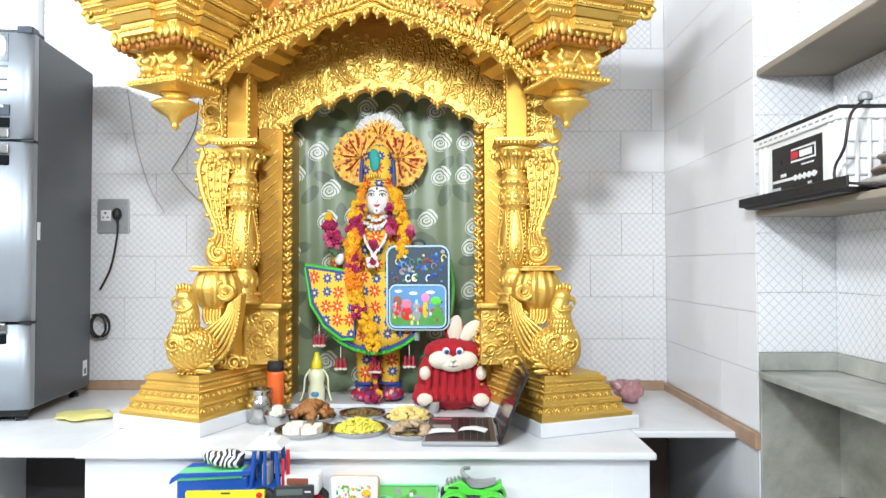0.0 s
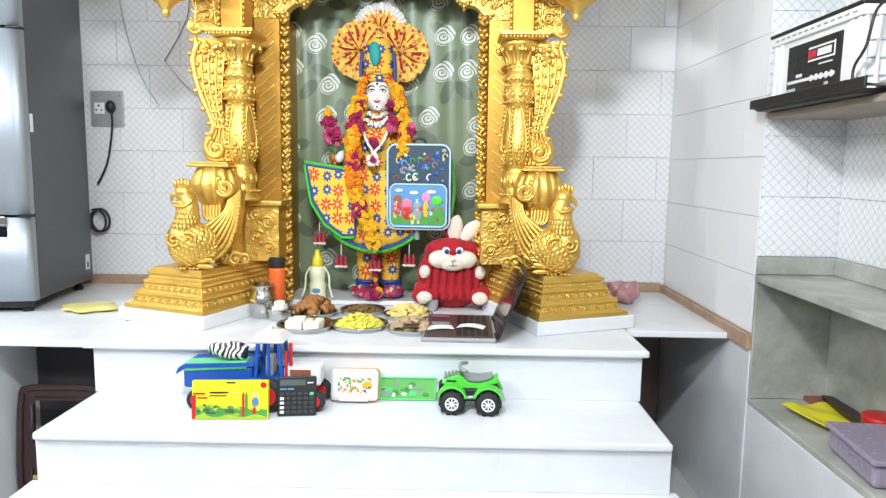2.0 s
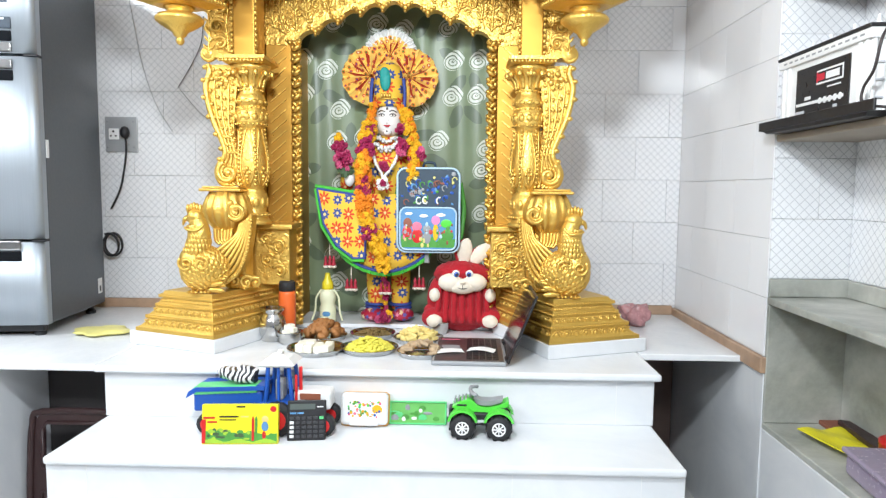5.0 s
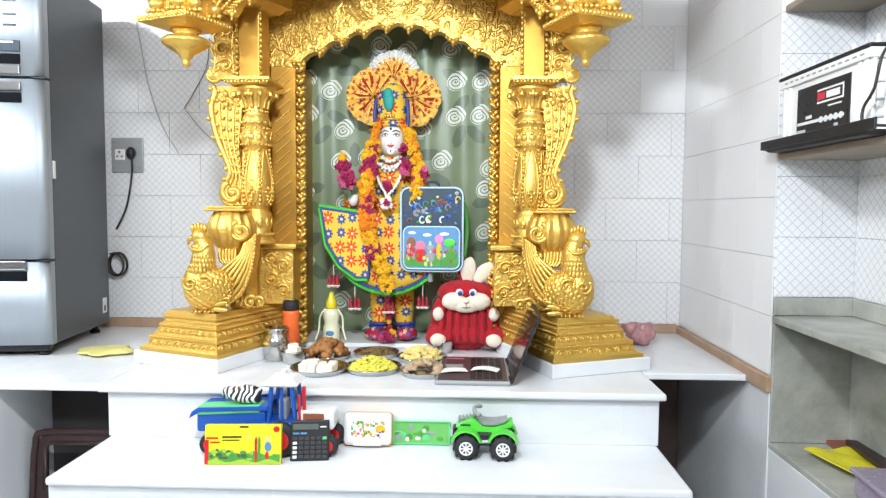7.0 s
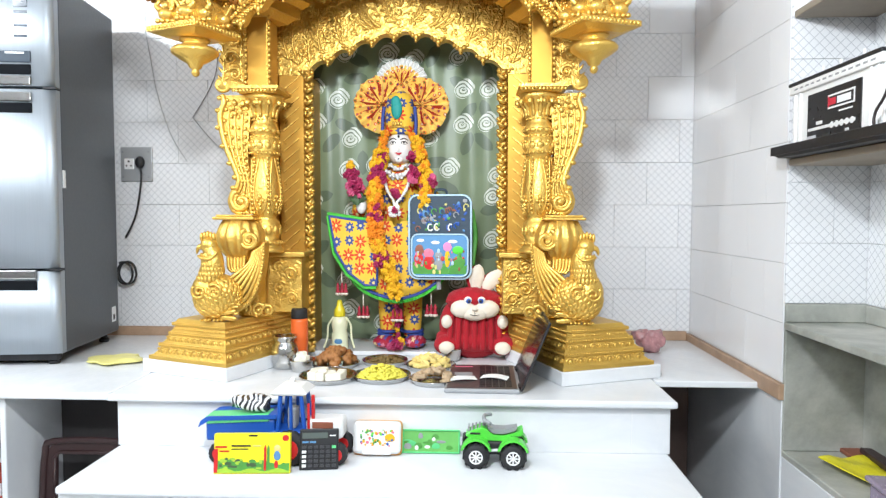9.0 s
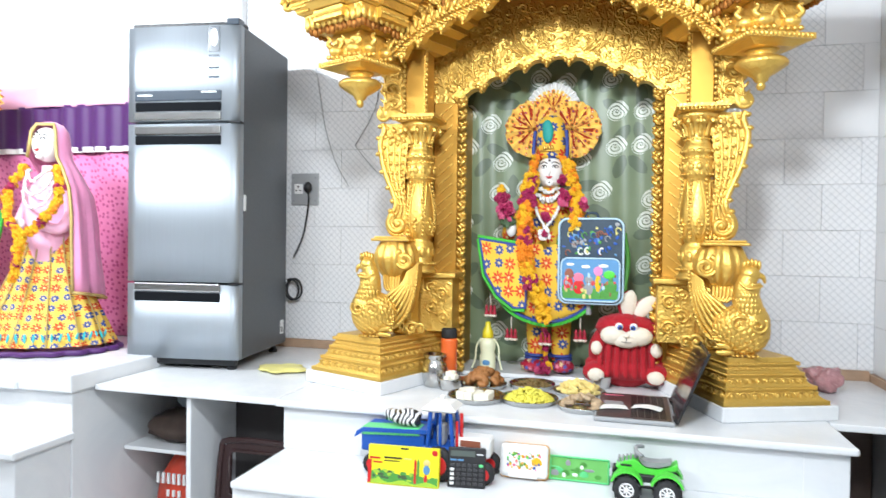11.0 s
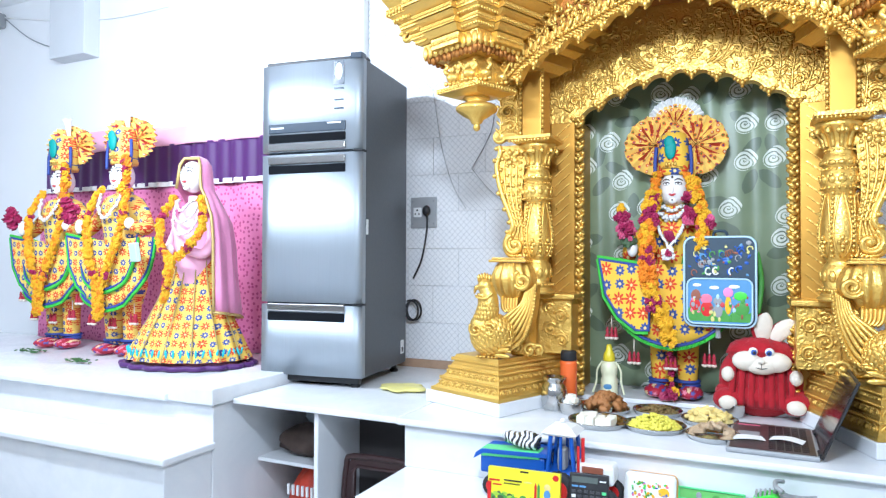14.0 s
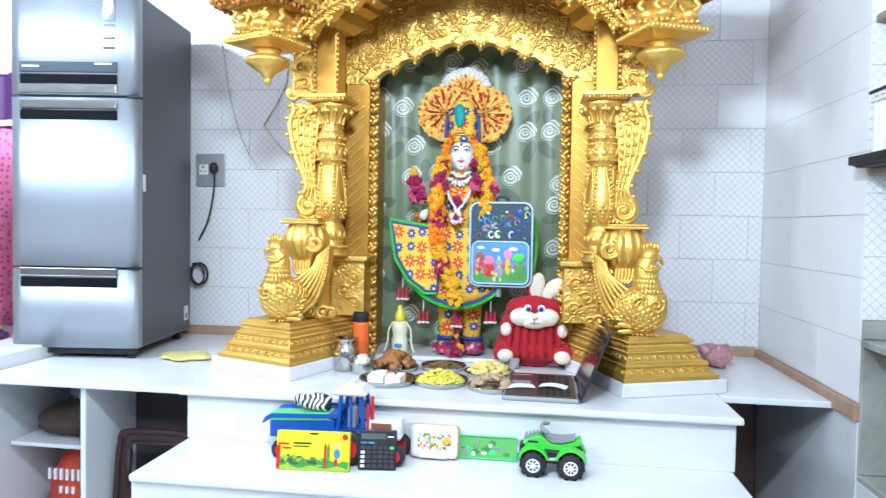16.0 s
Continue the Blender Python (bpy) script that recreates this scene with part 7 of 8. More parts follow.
def calculator():
    t = thing("calculator", "black desk calculator propped against the toys", "calculator", (-0.537, 2.235, 0.646), 7)
    lean = Matrix.Rotation(math.radians(-14), 4, "X")
    part("case", slab((-0.067, 0, 0), (0.067, 0.018, 0.138), 0.004, 2, lean), BLACK, t)
    part("display", slab((-0.058, -0.002, 0.106), (0.03, 0.002, 0.126), 0.001, 1, lean), DISPLAY, t, "grey-green display")
    part("mark", slab((0.036, -0.001, 0.113), (0.058, 0.001, 0.117), 0.0003, 1, lean), PALE_INK, t)
    for k in range(2):
        part("legend", slab((-0.058 + 0.026 * k, -0.001, 0.091), (-0.036 + 0.026 * k, 0.001, 0.097), 0.0003, 1, lean), SKYBLUE, t)
    for r in range(5):
        for c in range(6):
            mat = WHITE if c == 0 and r < 4 else (GREEN_MINT if (c, r) == (5, 4) else GREY_KEY)
            if c == 0 or mat is not WHITE:
                x, z = -0.058 + 0.0205 * c, 0.010 + 0.0155 * r
                part("key", slab((x, -0.004, z), (x + 0.0145, 0.002, z + 0.010), 0.0012, 1, lean), mat, t)


DISPLAY = surface("grey_green_display", (0.10, 0.12, 0.11), 0.2)
GREY_KEY = surface("dark_key_plastic", (0.05, 0.05, 0.055), 0.4)
calculator()


def tiffin():
    t = thing("lunch_box", "white lidded lunch box with printed dots and orange base", "lunch box", (-0.355, 2.375, 0.6465), 0)
    t.matrix_basis = t.matrix_basis @ Matrix.Scale(1.07, 4)
    lean = Matrix.Rotation(math.radians(-12), 4, "X")
    part("base", slab((-0.085, 0.006, 0.0), (0.085, 0.05, 0.118), 0.016, 3, lean), ORANGE_PALE, t, "orange base")
    part("lid", slab((-0.082, -0.006, 0.008), (0.082, 0.014, 0.118), 0.014, 3, lean), WHITE, t, "white lid")
    part("clip", slab((-0.05, -0.012, 0.006), (0.05, 0.004, 0.020), 0.004, 2, lean), WHITE, t)
    rnd = random.Random(5)
    for k in range(70):
        bm = bmesh.new()
        x, z = rnd.uniform(-0.055, 0.055), rnd.uniform(0.035, 0.088)
        ball(bm, lean @ Vector((x, -0.007, z)), (rnd.uniform(0.0025, 0.006), 0.0012, rnd.uniform(0.0025, 0.006)), 8, 4)
        part("printed_dot", bm, (GREEN, PINK, MARIGOLD, GRASS, BLUE, MARIGOLD_YELLOW)[k % 6], t)
    bm = bmesh.new()
    ball(bm, lean @ Vector((0.045, -0.0075, 0.06)), (0.018, 0.0015, 0.018), 12, 5)
    part("printed_dot", bm, MARIGOLD_YELLOW, t)


ORANGE_PALE = surface("orange_base_plastic", (0.75, 0.36, 0.06), 0.4, vary=0.1)
tiffin()


def pencil_case():
    t = thing("pencil_case", "clear green pencil box with printed pictures", "pencil box", (-0.158, 2.415, 0.646), 0)
    lean = Matrix.Rotation(math.radians(-16), 4, "X")
    part("tray", slab((-0.108, 0.0, 0.0), (0.108, 0.028, 0.086), 0.006, 2, lean), GREEN_CASE, t)
    for x0, x1, z0, z1 in ((-0.108, 0.108, 0.0, 0.006), (-0.108, 0.108, 0.080, 0.086), (-0.108, -0.102, 0.006, 0.08), (0.102, 0.108, 0.006, 0.08)):
        part("rim", slab((x0, -0.006, z0), (x1, 0.002, z1), 0.002, 1, lean), GREEN_MINT, t, "raised green rim")
    rnd = random.Random(9)
    for k in range(16):
        bm = bmesh.new()
        ball(bm, lean @ Vector((rnd.uniform(-0.09, 0.09), -0.001, rnd.uniform(0.018, 0.07))), (rnd.uniform(0.006, 0.024), 0.0015, rnd.uniform(0.004, 0.016)), 10, 5)
        part("printed_patch", bm, (GRASS, GREEN_MINT, PAPER, GREY, GRASS)[k % 5], t)
    part("clip", slab((0.104, -0.004, 0.03), (0.118, 0.01, 0.06), 0.003, 1, lean), GREY_PALE, t)


GREEN_CASE = surface("clear_green_plastic", (0.16, 0.48, 0.12), 0.22, vary=0.2, scale=20, coat=0.4)
pencil_case()


def tractor():
    t = thing("toy_tractor", "blue and white toy tractor with open cab and trailer", "toy vehicle", (-0.70, 2.35, 0.645), 0)
    part("trailer_bin", slab((-0.26, -0.05, 0.075), (-0.01, 0.06, 0.155), 0.008, 2), BLUE, t, "blue trailer bin")
    bm = bmesh.new()
    plate(bm, [(-0.275, 0.15), (-0.25, 0.165), (0.0, 0.175), (0.0, 0.16), (-0.245, 0.15), (-0.285, 0.125)], -0.058, 0.068)
    part("bin_rim", bm, BLUE, t)
    part("green_tray", slab((-0.25, -0.055, 0.150), (-0.02, 0.02, 0.178), 0.005, 2, Matrix.Rotation(math.radians(-3), 4, "Y")), GREEN_MINT, t, "mint green tray")
    part("cab_floor", slab((-0.02, -0.055, 0.07), (0.10, 0.055, 0.115), 0.006, 2), BLUE, t)
    for x, x2, r in ((0.0, 0.012, 0.008), (0.05, 0.048, 0.006), (0.10, 0.085, 0.008)):
        for y in (-0.05, 0.05):
            bm = bmesh.new()
            sweep(bm, [(x, y, 0.10), (x2, y * 0.9, 0.245)], r, 6)
            part("cab_post", bm, BLUE, t, "blue cab post")
    bm = bmesh.new()
    frustum(bm, (-0.012, -0.058, 0.102, 0.058), 0.2445, (-0.020, -0.064, 0.110, 0.064), 0.252, Matrix.Identity(4))
    frustum(bm, (-0.020, -0.064, 0.110, 0.064), 0.252, (0.004, -0.045, 0.086, 0.045), 0.272, Matrix.Identity(4))
    frustum(bm, (0.004, -0.045, 0.086, 0.045), 0.272, (0.030, -0.02, 0.060, 0.02), 0.281, Matrix.Identity(4))
    bmesh.ops.remove_doubles(bm, verts=bm.verts, dist=0.0001)
    part("roof", bm, WHITE, t, "white domed cab roof")
    part("roof_knob", slab((0.036, -0.012, 0.281), (0.054, 0.012, 0.296), 0.005, 2), WHITE, t)
    part("seat", slab((0.03, -0.025, 0.115), (0.06, 0.025, 0.19), 0.006, 2), GREY, t)
    part("bonnet", slab((0.10, -0.045, 0.085), (0.235, 0.045, 0.155), 0.012, 3), WHITE, t, "white bonnet")
    part("bonnet_stripe", slab((0.125, -0.0475, 0.125), (0.20, -0.044, 0.148), 0.001, 1), WOOD, t)
    part("exhaust", slab((0.118, -0.03, 0.15), (0.130, -0.018, 0.24), 0.003, 2), RED, t, "red exhaust stack")
    part("post", slab((0.108, -0.05, 0.12), (0.117, -0.042, 0.215), 0.002, 1), RED, t)
    for x, r, y in ((0.05, 0.062, -0.075), (0.05, 0.062, 0.075), (0.215, 0.04, -0.06), (0.215, 0.04, 0.06), (-0.20, 0.04, -0.065), (-0.20, 0.04, 0.065)):
        m = Matrix.Translation((x, y, r)) @ Matrix.Rotation(math.pi / 2, 4, "X")
        bm = bmesh.new()
        lathe(bm, ((r * 0.6, -0.018), (r * 0.95, -0.016), (r, -0.008), (r, 0.008), (r * 0.95, 0.016), (r * 0.6, 0.018)), (0, 0, 0), 36, 16, 0.03, m)
        wheel = part("wheel", bm, RUBBER, t, "black tractor tyre", True)
        bm = bmesh.new()
        lathe(bm, ((r * 0.55, -0.021), (r * 0.58, 0.021), (r * 0.2, 0.023)), (0, 0, 0), 20, 0, 0, m)
        part("rim", bm, RED, wheel, "red wheel rim")


tractor()


def crumpled(name, label, category, at, size, material, seed, n=14, rough=0.25):
    """A soft lumpy bag of a given size."""
    bm = bmesh.new()
    ball(bm, (0, 0, size[2]), size, n * 2, n)
    for v in bm.verts:
        d = noise.noise(v.co * 16 + Vector((seed, 0, 0))) * rough + noise.noise(v.co * 45 + Vector((0, seed, 0))) * rough * 0.5
        v.co += Vector((v.co.x, v.co.y, v.co.z - size[2])) * d
        v.co.z = max(v.co.z, 0.001)
    ob = part(name, bm, material, None, "", True)
    ob.matrix_basis = pose(*at)
    return tagged(ob, label, category)


def printed_film(name, dark, light, scale):
    m, nt, p = nodes_of(name)
    tc = add_node(nt, "ShaderNodeTexCoord")
    w = add_node(nt, "ShaderNodeTexWave", in_Scale=scale, in_Distortion=9.0, in_Detail=1.0)
    nt.links.new(tc.outputs["Object"], w.inputs["Vector"])
    nt.links.new(mix_color(nt, math_node(nt, "GREATER_THAN", w.outputs["Fac"], 0.5), dark, light), p.inputs["Base Color"])
    p.inputs["Roughness"].default_value = 0.2
    p.inputs["Coat Weight"].default_value = 0.5
    return m


FILM = printed_film("black_white_printed_film", (0.03, 0.03, 0.035), (0.7, 0.7, 0.7), 16.0)
pk = crumpled("plastic_packet", "black and white printed plastic packet lying on the toy trailer", "packet", (-0.795, 2.34, 0.822), (0.075, 0.035, 0.030), FILM, 3.0, 16, 0.6)
CLEAR_BAG = surface("pink_flowers_in_film", (0.50, 0.24, 0.25), 0.25, vary=0.75, scale=28, bump=0.5, bump_scale=90, coat=0.6)
crumpled("flower_packet", "clear plastic packet of pink flowers on the ledge", "packet", (0.868, 3.30, TOP), (0.070, 0.052, 0.058), CLEAR_BAG, 5.0, 18, 0.7)
crumpled("plastic_bag", "flat yellow plastic bag beside the refrigerator", "bag", (-1.66, 2.97, TOP), (0.13, 0.10, 0.012), YELLOW_DULL, 8.0, 14, 0.3)


# ---- dressed statues on the side platform ----
LEFT = 0.871


def hanging_cloth(name, label, x0, x1, y, z0, z1, material, waves, depth, sag=0.0):
    bm = bmesh.new()
    nx, nz = int((x1 - x0) * 130), 10
    g = []
    for j in range(nz + 1):
        row = []
        for i in range(nx + 1):
            u = i / nx
            x = x0 + (x1 - x0) * u
            zt = z1 + sag * (1 - u)
            z = z0 + (zt - z0) * j / nz
            row.append(bm.verts.new((x, y + depth * math.sin(waves * x + 0.6 * math.sin(2.3 * z)) + depth * 0.5 * math.sin(waves * 0.43 * x + 2), z)))
        g.append(row)
    for a, b in zip(g, g[1:]):
        for i in range(nx):
            bm.faces.new((a[i], a[i + 1], b[i + 1], b[i]))
    ob = part(name, bm, material, None, "", True)
    ob.modifiers.new("thick", "SOLIDIFY").thickness = 0.004
    return tagged(ob, label, "curtain")


def dotted_pink(name):
    m, nt, p = nodes_of(name)
    dist, ang, r1, r2, co = flat_cells(nt, 26.0, "XZ", 0.7)
    dot = math_node(nt, "LESS_THAN", dist, 0.24)
    n = add_node(nt, "ShaderNodeTexNoise", in_Scale=8.0)
    nt.links.new(co, n.inputs["Vector"])
    col = mix_color(nt, n.outputs["Fac"], (0.70, 0.17, 0.38), (0.86, 0.30, 0.52))
    col = mix_color(nt, math_node(nt, "MULTIPLY", dot, 0.75), col, (0.42, 0.03, 0.16))
    nt.links.new(col, p.inputs["Base Color"])
    p.inputs["Roughness"].default_value = 0.6
    weave(nt, p, co)
    return m


hanging_cloth("backdrop_curtain", "pink dotted cloth hung behind the dressed statues", -5.4, -2.55, 3.535, LEFT + 0.003, 2.07, dotted_pink("pink_dotted_cloth"), 18, 0.012)
hanging_cloth("backdrop_curtain", "dark purple satin band gathered above the pink cloth", -5.3, -2.55, 3.51, 2.06, 2.36, CLOTH_PURPLE, 52, 0.007)
hanging_cloth("backdrop_curtain", "pale pink swag along the top of the backdrop", -5.25, -2.55, 3.50, 2.35, 2.44, CLOTH_PINK_PALE, 14, 0.014, 0.09)
hanging_cloth("backdrop_frill", "cream frill along the top of the pink cloth", -5.3, -2.55, 3.505, 2.05, 2.085, SILVER_LACE, 60, 0.008)


def turned(make, x, y, degrees):
    """Builds a statue with all it wears and turns the whole about its upright axis."""
    known = set(bpy.data.objects)
    make()
    m = Matrix.Translation((x, y, 0)) @ Matrix.Rotation(math.radians(degrees), 4, "Z") @ Matrix.Translation((-x, -y, 0))
    for ob in [o for o in bpy.data.objects if o not in known and o.parent is None]:
        ob.matrix_basis = m @ ob.matrix_basis


def dressed(x, y, k, seed):
    z = LEFT - 0.872
    at = (x, y, z)
    statue(at, k, "white marble statue dressed in yellow flowered clothes on the platform", True, CLOTH_FLOWER_PALE)
    fan_dress(at, k, "yellow flowered tunic with green fringe on a side statue", -0.075, True, 0.74)
    headdress(at, k, False)
    up = lambda pts: [(px * k, py * k, 0.872 + (pz - 0.872) * k) for px, py, pz in pts]
    for side, dx in ((-1, -0.01), (1, 0.01)):
        garland("flower_garland", "orange marigold garland hanging in a long loop on a side statue", up([(side * 0.085, -0.075, 1.79), (side * 0.115, -0.135, 1.66), (side * 0.105, -0.16, 1.52), (side * 0.07, -0.175, 1.40), (side * 0.022, -0.18, 1.27), (dx, -0.182, 1.18), (dx, -0.182, 1.09)]), 0.0105 * k, lambda i: 2 if i % 150 in range(60, 70) else i % 5 != 0, at, seed + side, 0.0019, 1.25)
    garland("bead_necklace", "silver bead collar on a side statue", up([(-0.07, -0.10, 1.75), (-0.05, -0.135, 1.67), (0.0, -0.15, 1.62), (0.05, -0.135, 1.67), (0.07, -0.10, 1.75)]), 0.006 * k, lambda i: 3, at, seed + 5, 0.005, 0.8)
    garland("flower_garland", "magenta roses held in a side statue's hand", up([(-0.225, -0.15, 1.60), (-0.235, -0.15, 1.70)]), 0.026 * k, lambda i: 2, at, seed + 2, 0.012, 0.8)
    garland("flower_garland", "small flower strings beside a side statue's face", up([(0.075, -0.08, 1.95), (0.085, -0.09, 1.85), (0.08, -0.10, 1.75)]), 0.02 * k, lambda i: i % 3, at, seed + 3, 0.012, 0.6)


turned(lambda: dressed(-3.90, 3.12, 1.22, 31), -3.90, 3.12, 8)
turned(lambda: dressed(-4.58, 3.17, 1.22, 41), -4.58, 3.17, 8)


def veiled():
    """A statue in a long bell-shaped skirt, with a veil."""
    at = (-3.11, 2.99, LEFT)
    bm = bmesh.new()
    lathe(bm, ((0.12, 0.45), (0.115, 0.56), (0.13, 0.70), (0.135, 0.80), (0.12, 0.90), (0.05, 0.98), (0.048, 1.03)), (0, 0, 0), 22, 0, 0, None, 3)
    face(bm, (0.0, -0.03, 1.145), 1.15)
    for s in (-1, 1):
        sweep(bm, glide([(s * 0.125, 0, 0.88), (s * 0.16, -0.03, 0.76), (s * 0.145, -0.09, 0.68), (s * 0.07, -0.14, 0.70)], 6), [0.040 - 0.0008 * i for i in range(19)], 12, 3)
        ball(bm, (s * 0.062, -0.15, 0.705), (0.030, 0.022, 0.03), 12, 8, None, 0)
    ob = part("statue", bm, [STATUE_WHITE, INK, LIP, CLOTH_PINK_PALE], None, "", True)
    ob.matrix_basis = pose(*at, 0, 0, -14)
    tagged(ob, "white marble veiled statue in pink bodice on the platform", "statue")
    t = thing("skirt", "wide yellow flowered bell skirt with purple hem", "skirt", at)
    bm = bmesh.new()
    n = 96
    prof = [(0.135, 0.70), (0.15, 0.62), (0.18, 0.52), (0.225, 0.42), (0.285, 0.30), (0.345, 0.20), (0.395, 0.11), (0.43, 0.05)]
    skirt_line = list(prof)
    rings = []
    for r, z in prof:
        q = (0.70 - z) / 0.70
        rings.append([bm.verts.new((-0.05 * q + r * 0.90 * math.cos(2 * math.pi * i / n) * (1 + 0.045 * q * math.cos(18 * 2 * math.pi * i / n)), r * 0.62 * math.sin(2 * math.pi * i / n) * (1 + 0.045 * q * math.cos(18 * 2 * math.pi * i / n)), z)) for i in range(n)])
    for a, b in zip(rings, rings[1:]):
        for i in range(n):
            bm.faces.new((a[i], a[(i + 1) % n], b[(i + 1) % n], b[i]))
    part("cloth", bm, CLOTH_FLOWER_SMALL, t, "", True)
    bm = bmesh.new()
    hem = [(-0.047 + 0.445 * 0.90 * math.cos(2 * math.pi * i / n) * (1 + 0.05 * math.cos(18 * 2 * math.pi * i / n)), 0.445 * 0.62 * math.sin(2 * math.pi * i / n) * (1 + 0.05 * math.cos(18 * 2 * math.pi * i / n)), 0.018) for i in range(n)]
    sweep(bm, hem + hem[:2], 0.016, 8)
    part("hem", bm, CLOTH_PURPLE, t, "dark purple hem", True)
    rnd = random.Random(6)
    for i in range(26):
        a = math.pi + math.pi * (i + 0.5) / 26
        bm = bmesh.new()
        x, y = -0.045 + 0.365 * math.cos(a), 0.256 * math.sin(a)
        ball(bm, (x, y - 0.012, 0.10), (0.008, 0.004, 0.026), 8, 6, Matrix.Rotation(rnd.uniform(-0.5, 0.5), 4, "Y"))
        part("paisley", bm, TEAL_PALE, t, "turquoise paisley print", True)
    v = thing("veil", "pale pink veil with gold border over the statue's head", "veil", at)
    bm = bmesh.new()
    prof = ((0.03, 1.272, 1), (0.068, 1.255, 1), (0.095, 1.215, 1), (0.104, 1.15, 1), (0.112, 1.07, 0.9), (0.150, 0.985, 0.35), (0.195, 0.88, 0.1), (0.215, 0.74, 0), (0.228, 0.58, 0), (0.242, 0.44, 0), (0.255, 0.31, 0))
    rows = []
    for r, z, hood in prof:
        a0 = math.radians(-46 + 8 * (1 - hood))
        a1 = math.radians(110 + 116 * hood)
        row = []
        for i in range(41):
            a = a0 + (a1 - a0) * i / 40
            rr = r * (1 + (0.05 * math.sin(13 * a + 3 * z) + 0.025 * math.sin(29 * a - 5 * z)) * (1 - hood))
            row.append(bm.verts.new((rr * math.cos(a) + 0.02 * (1 - hood), rr * math.sin(a) * 0.92 - 0.015, z - 0.03 * (1 - hood) * math.sin(a * 1.5))))
        rows.append(row)
    edge = [r[0].co.copy() for r in rows[1:]]
    far = [r[-1].co.copy() for r in rows[1:5]]
    low = [v.co.copy() for v in rows[-1]]
    for a, b in zip(rows, rows[1:]):
        for i in range(40):
            bm.faces.new((a[i], a[i + 1], b[i + 1], b[i]))
    bm.faces.new(rows[0])
    ob = part("cloth", bm, VEIL_PINK, v, "", True)
    ob.modifiers.new("thick", "SOLIDIFY").thickness = 0.005
    bm = bmesh.new()
    sweep(bm, far[::-1] + edge, 0.010, 6)
    sweep(bm, low, 0.009, 6)
    part("border", bm, BORDER_GOLD, v, "gold thread border", True)
    for s in (-1, 1):
        garland("flower_garland", "orange marigold garland round the veiled statue", [(s * 0.085, -0.09, 1.02), (s * 0.135, -0.15, 0.90), (s * 0.125, -0.185, 0.79), (s * 0.075 - 0.02, -0.205, 0.70), (-0.035, -0.215, 0.62), (-0.05, -0.225, 0.53), (-0.05, -0.25, 0.41)], 0.0115, lambda i: 2 if i % 110 in range(50, 62) else i % 5 != 0, at, 50 + s, 0.0017, 1.35)
    for k, (w, low) in enumerate(((0.055, 0.93), (0.075, 0.86), (0.085, 0.79))):
        garland("bead_necklace", "silver and pearl bead necklace on the veiled statue", [(-w, -0.09, 1.0), (-w * 0.8, -0.14, low + 0.05), (0.0, -0.17, low), (w * 0.8, -0.14, low + 0.05), (w, -0.09, 1.0)], 0.006, lambda i: 3, at, 55 + k, 0.005, 0.6)
    for i in range(7):
        a = math.pi * (1.06 + 0.88 * i / 6)
        bm = bmesh.new()
        line = [(-0.05 * (0.70 - z) / 0.70 + (r * 0.90 + 0.004) * math.cos(a), (r * 0.62 + 0.006) * math.sin(a) * 1.035, z) for r, z in skirt_line]
        sweep(bm, glide(line, 3), 0.0045, 5)
        part("seam_ribbon", bm, BORDER_GOLD, t, "gold ribbon down the skirt")


VEIL_PINK = surface("pink_veil", (0.82, 0.30, 0.50), 0.5, vary=0.2, scale=14, bump=0.2, sheen=0.3)
TEAL_PALE = surface("turquoise_print", (0.04, 0.45, 0.50), 0.6)
BORDER_GOLD = surface("gold_thread", (0.55, 0.40, 0.14), 0.5, 0.3, vary=0.4, scale=60)
turned(veiled, -3.11, 2.99, 14)
LEAF = surface("green_leaves", (0.05, 0.14, 0.04), 0.6, vary=0.4, scale=40)
for x, y in ((-4.55, 2.9), (-3.82, 2.75)):
    rnd = random.Random(int(-x * 10))
    bm = bmesh.new()
    for i in range(26):
        ball(bm, (rnd.uniform(-0.12, 0.12), rnd.uniform(-0.05, 0.05), 0.008 + rnd.uniform(0, 0.012)), (rnd.uniform(0.015, 0.03), 0.009, 0.004), 7, 4, Matrix.Rotation(rnd.uniform(0, 3), 4, "Z"))
    ob = part("leaf_offering", bm, LEAF)
    ob.matrix_basis = pose(x, y, LEFT)
    tagged(ob, "small scatter of green leaves before the statues", "leaves", kind="stuff")
TEAL_CARD = surface("pale_mint_card", (0.50, 0.70, 0.60), 0.6, vary=0.1)
ob = part("folded_cloth", slab((-0.055, -0.015, 0), (0.055, 0.015, 0.12), 0.006, 2), TEAL_CARD)
ob.matrix_basis = pose(-3.56, 2.93, 1.50, 8, 0, -20)
tagged(ob, "pale mint card hung on the statue's garment", "card")


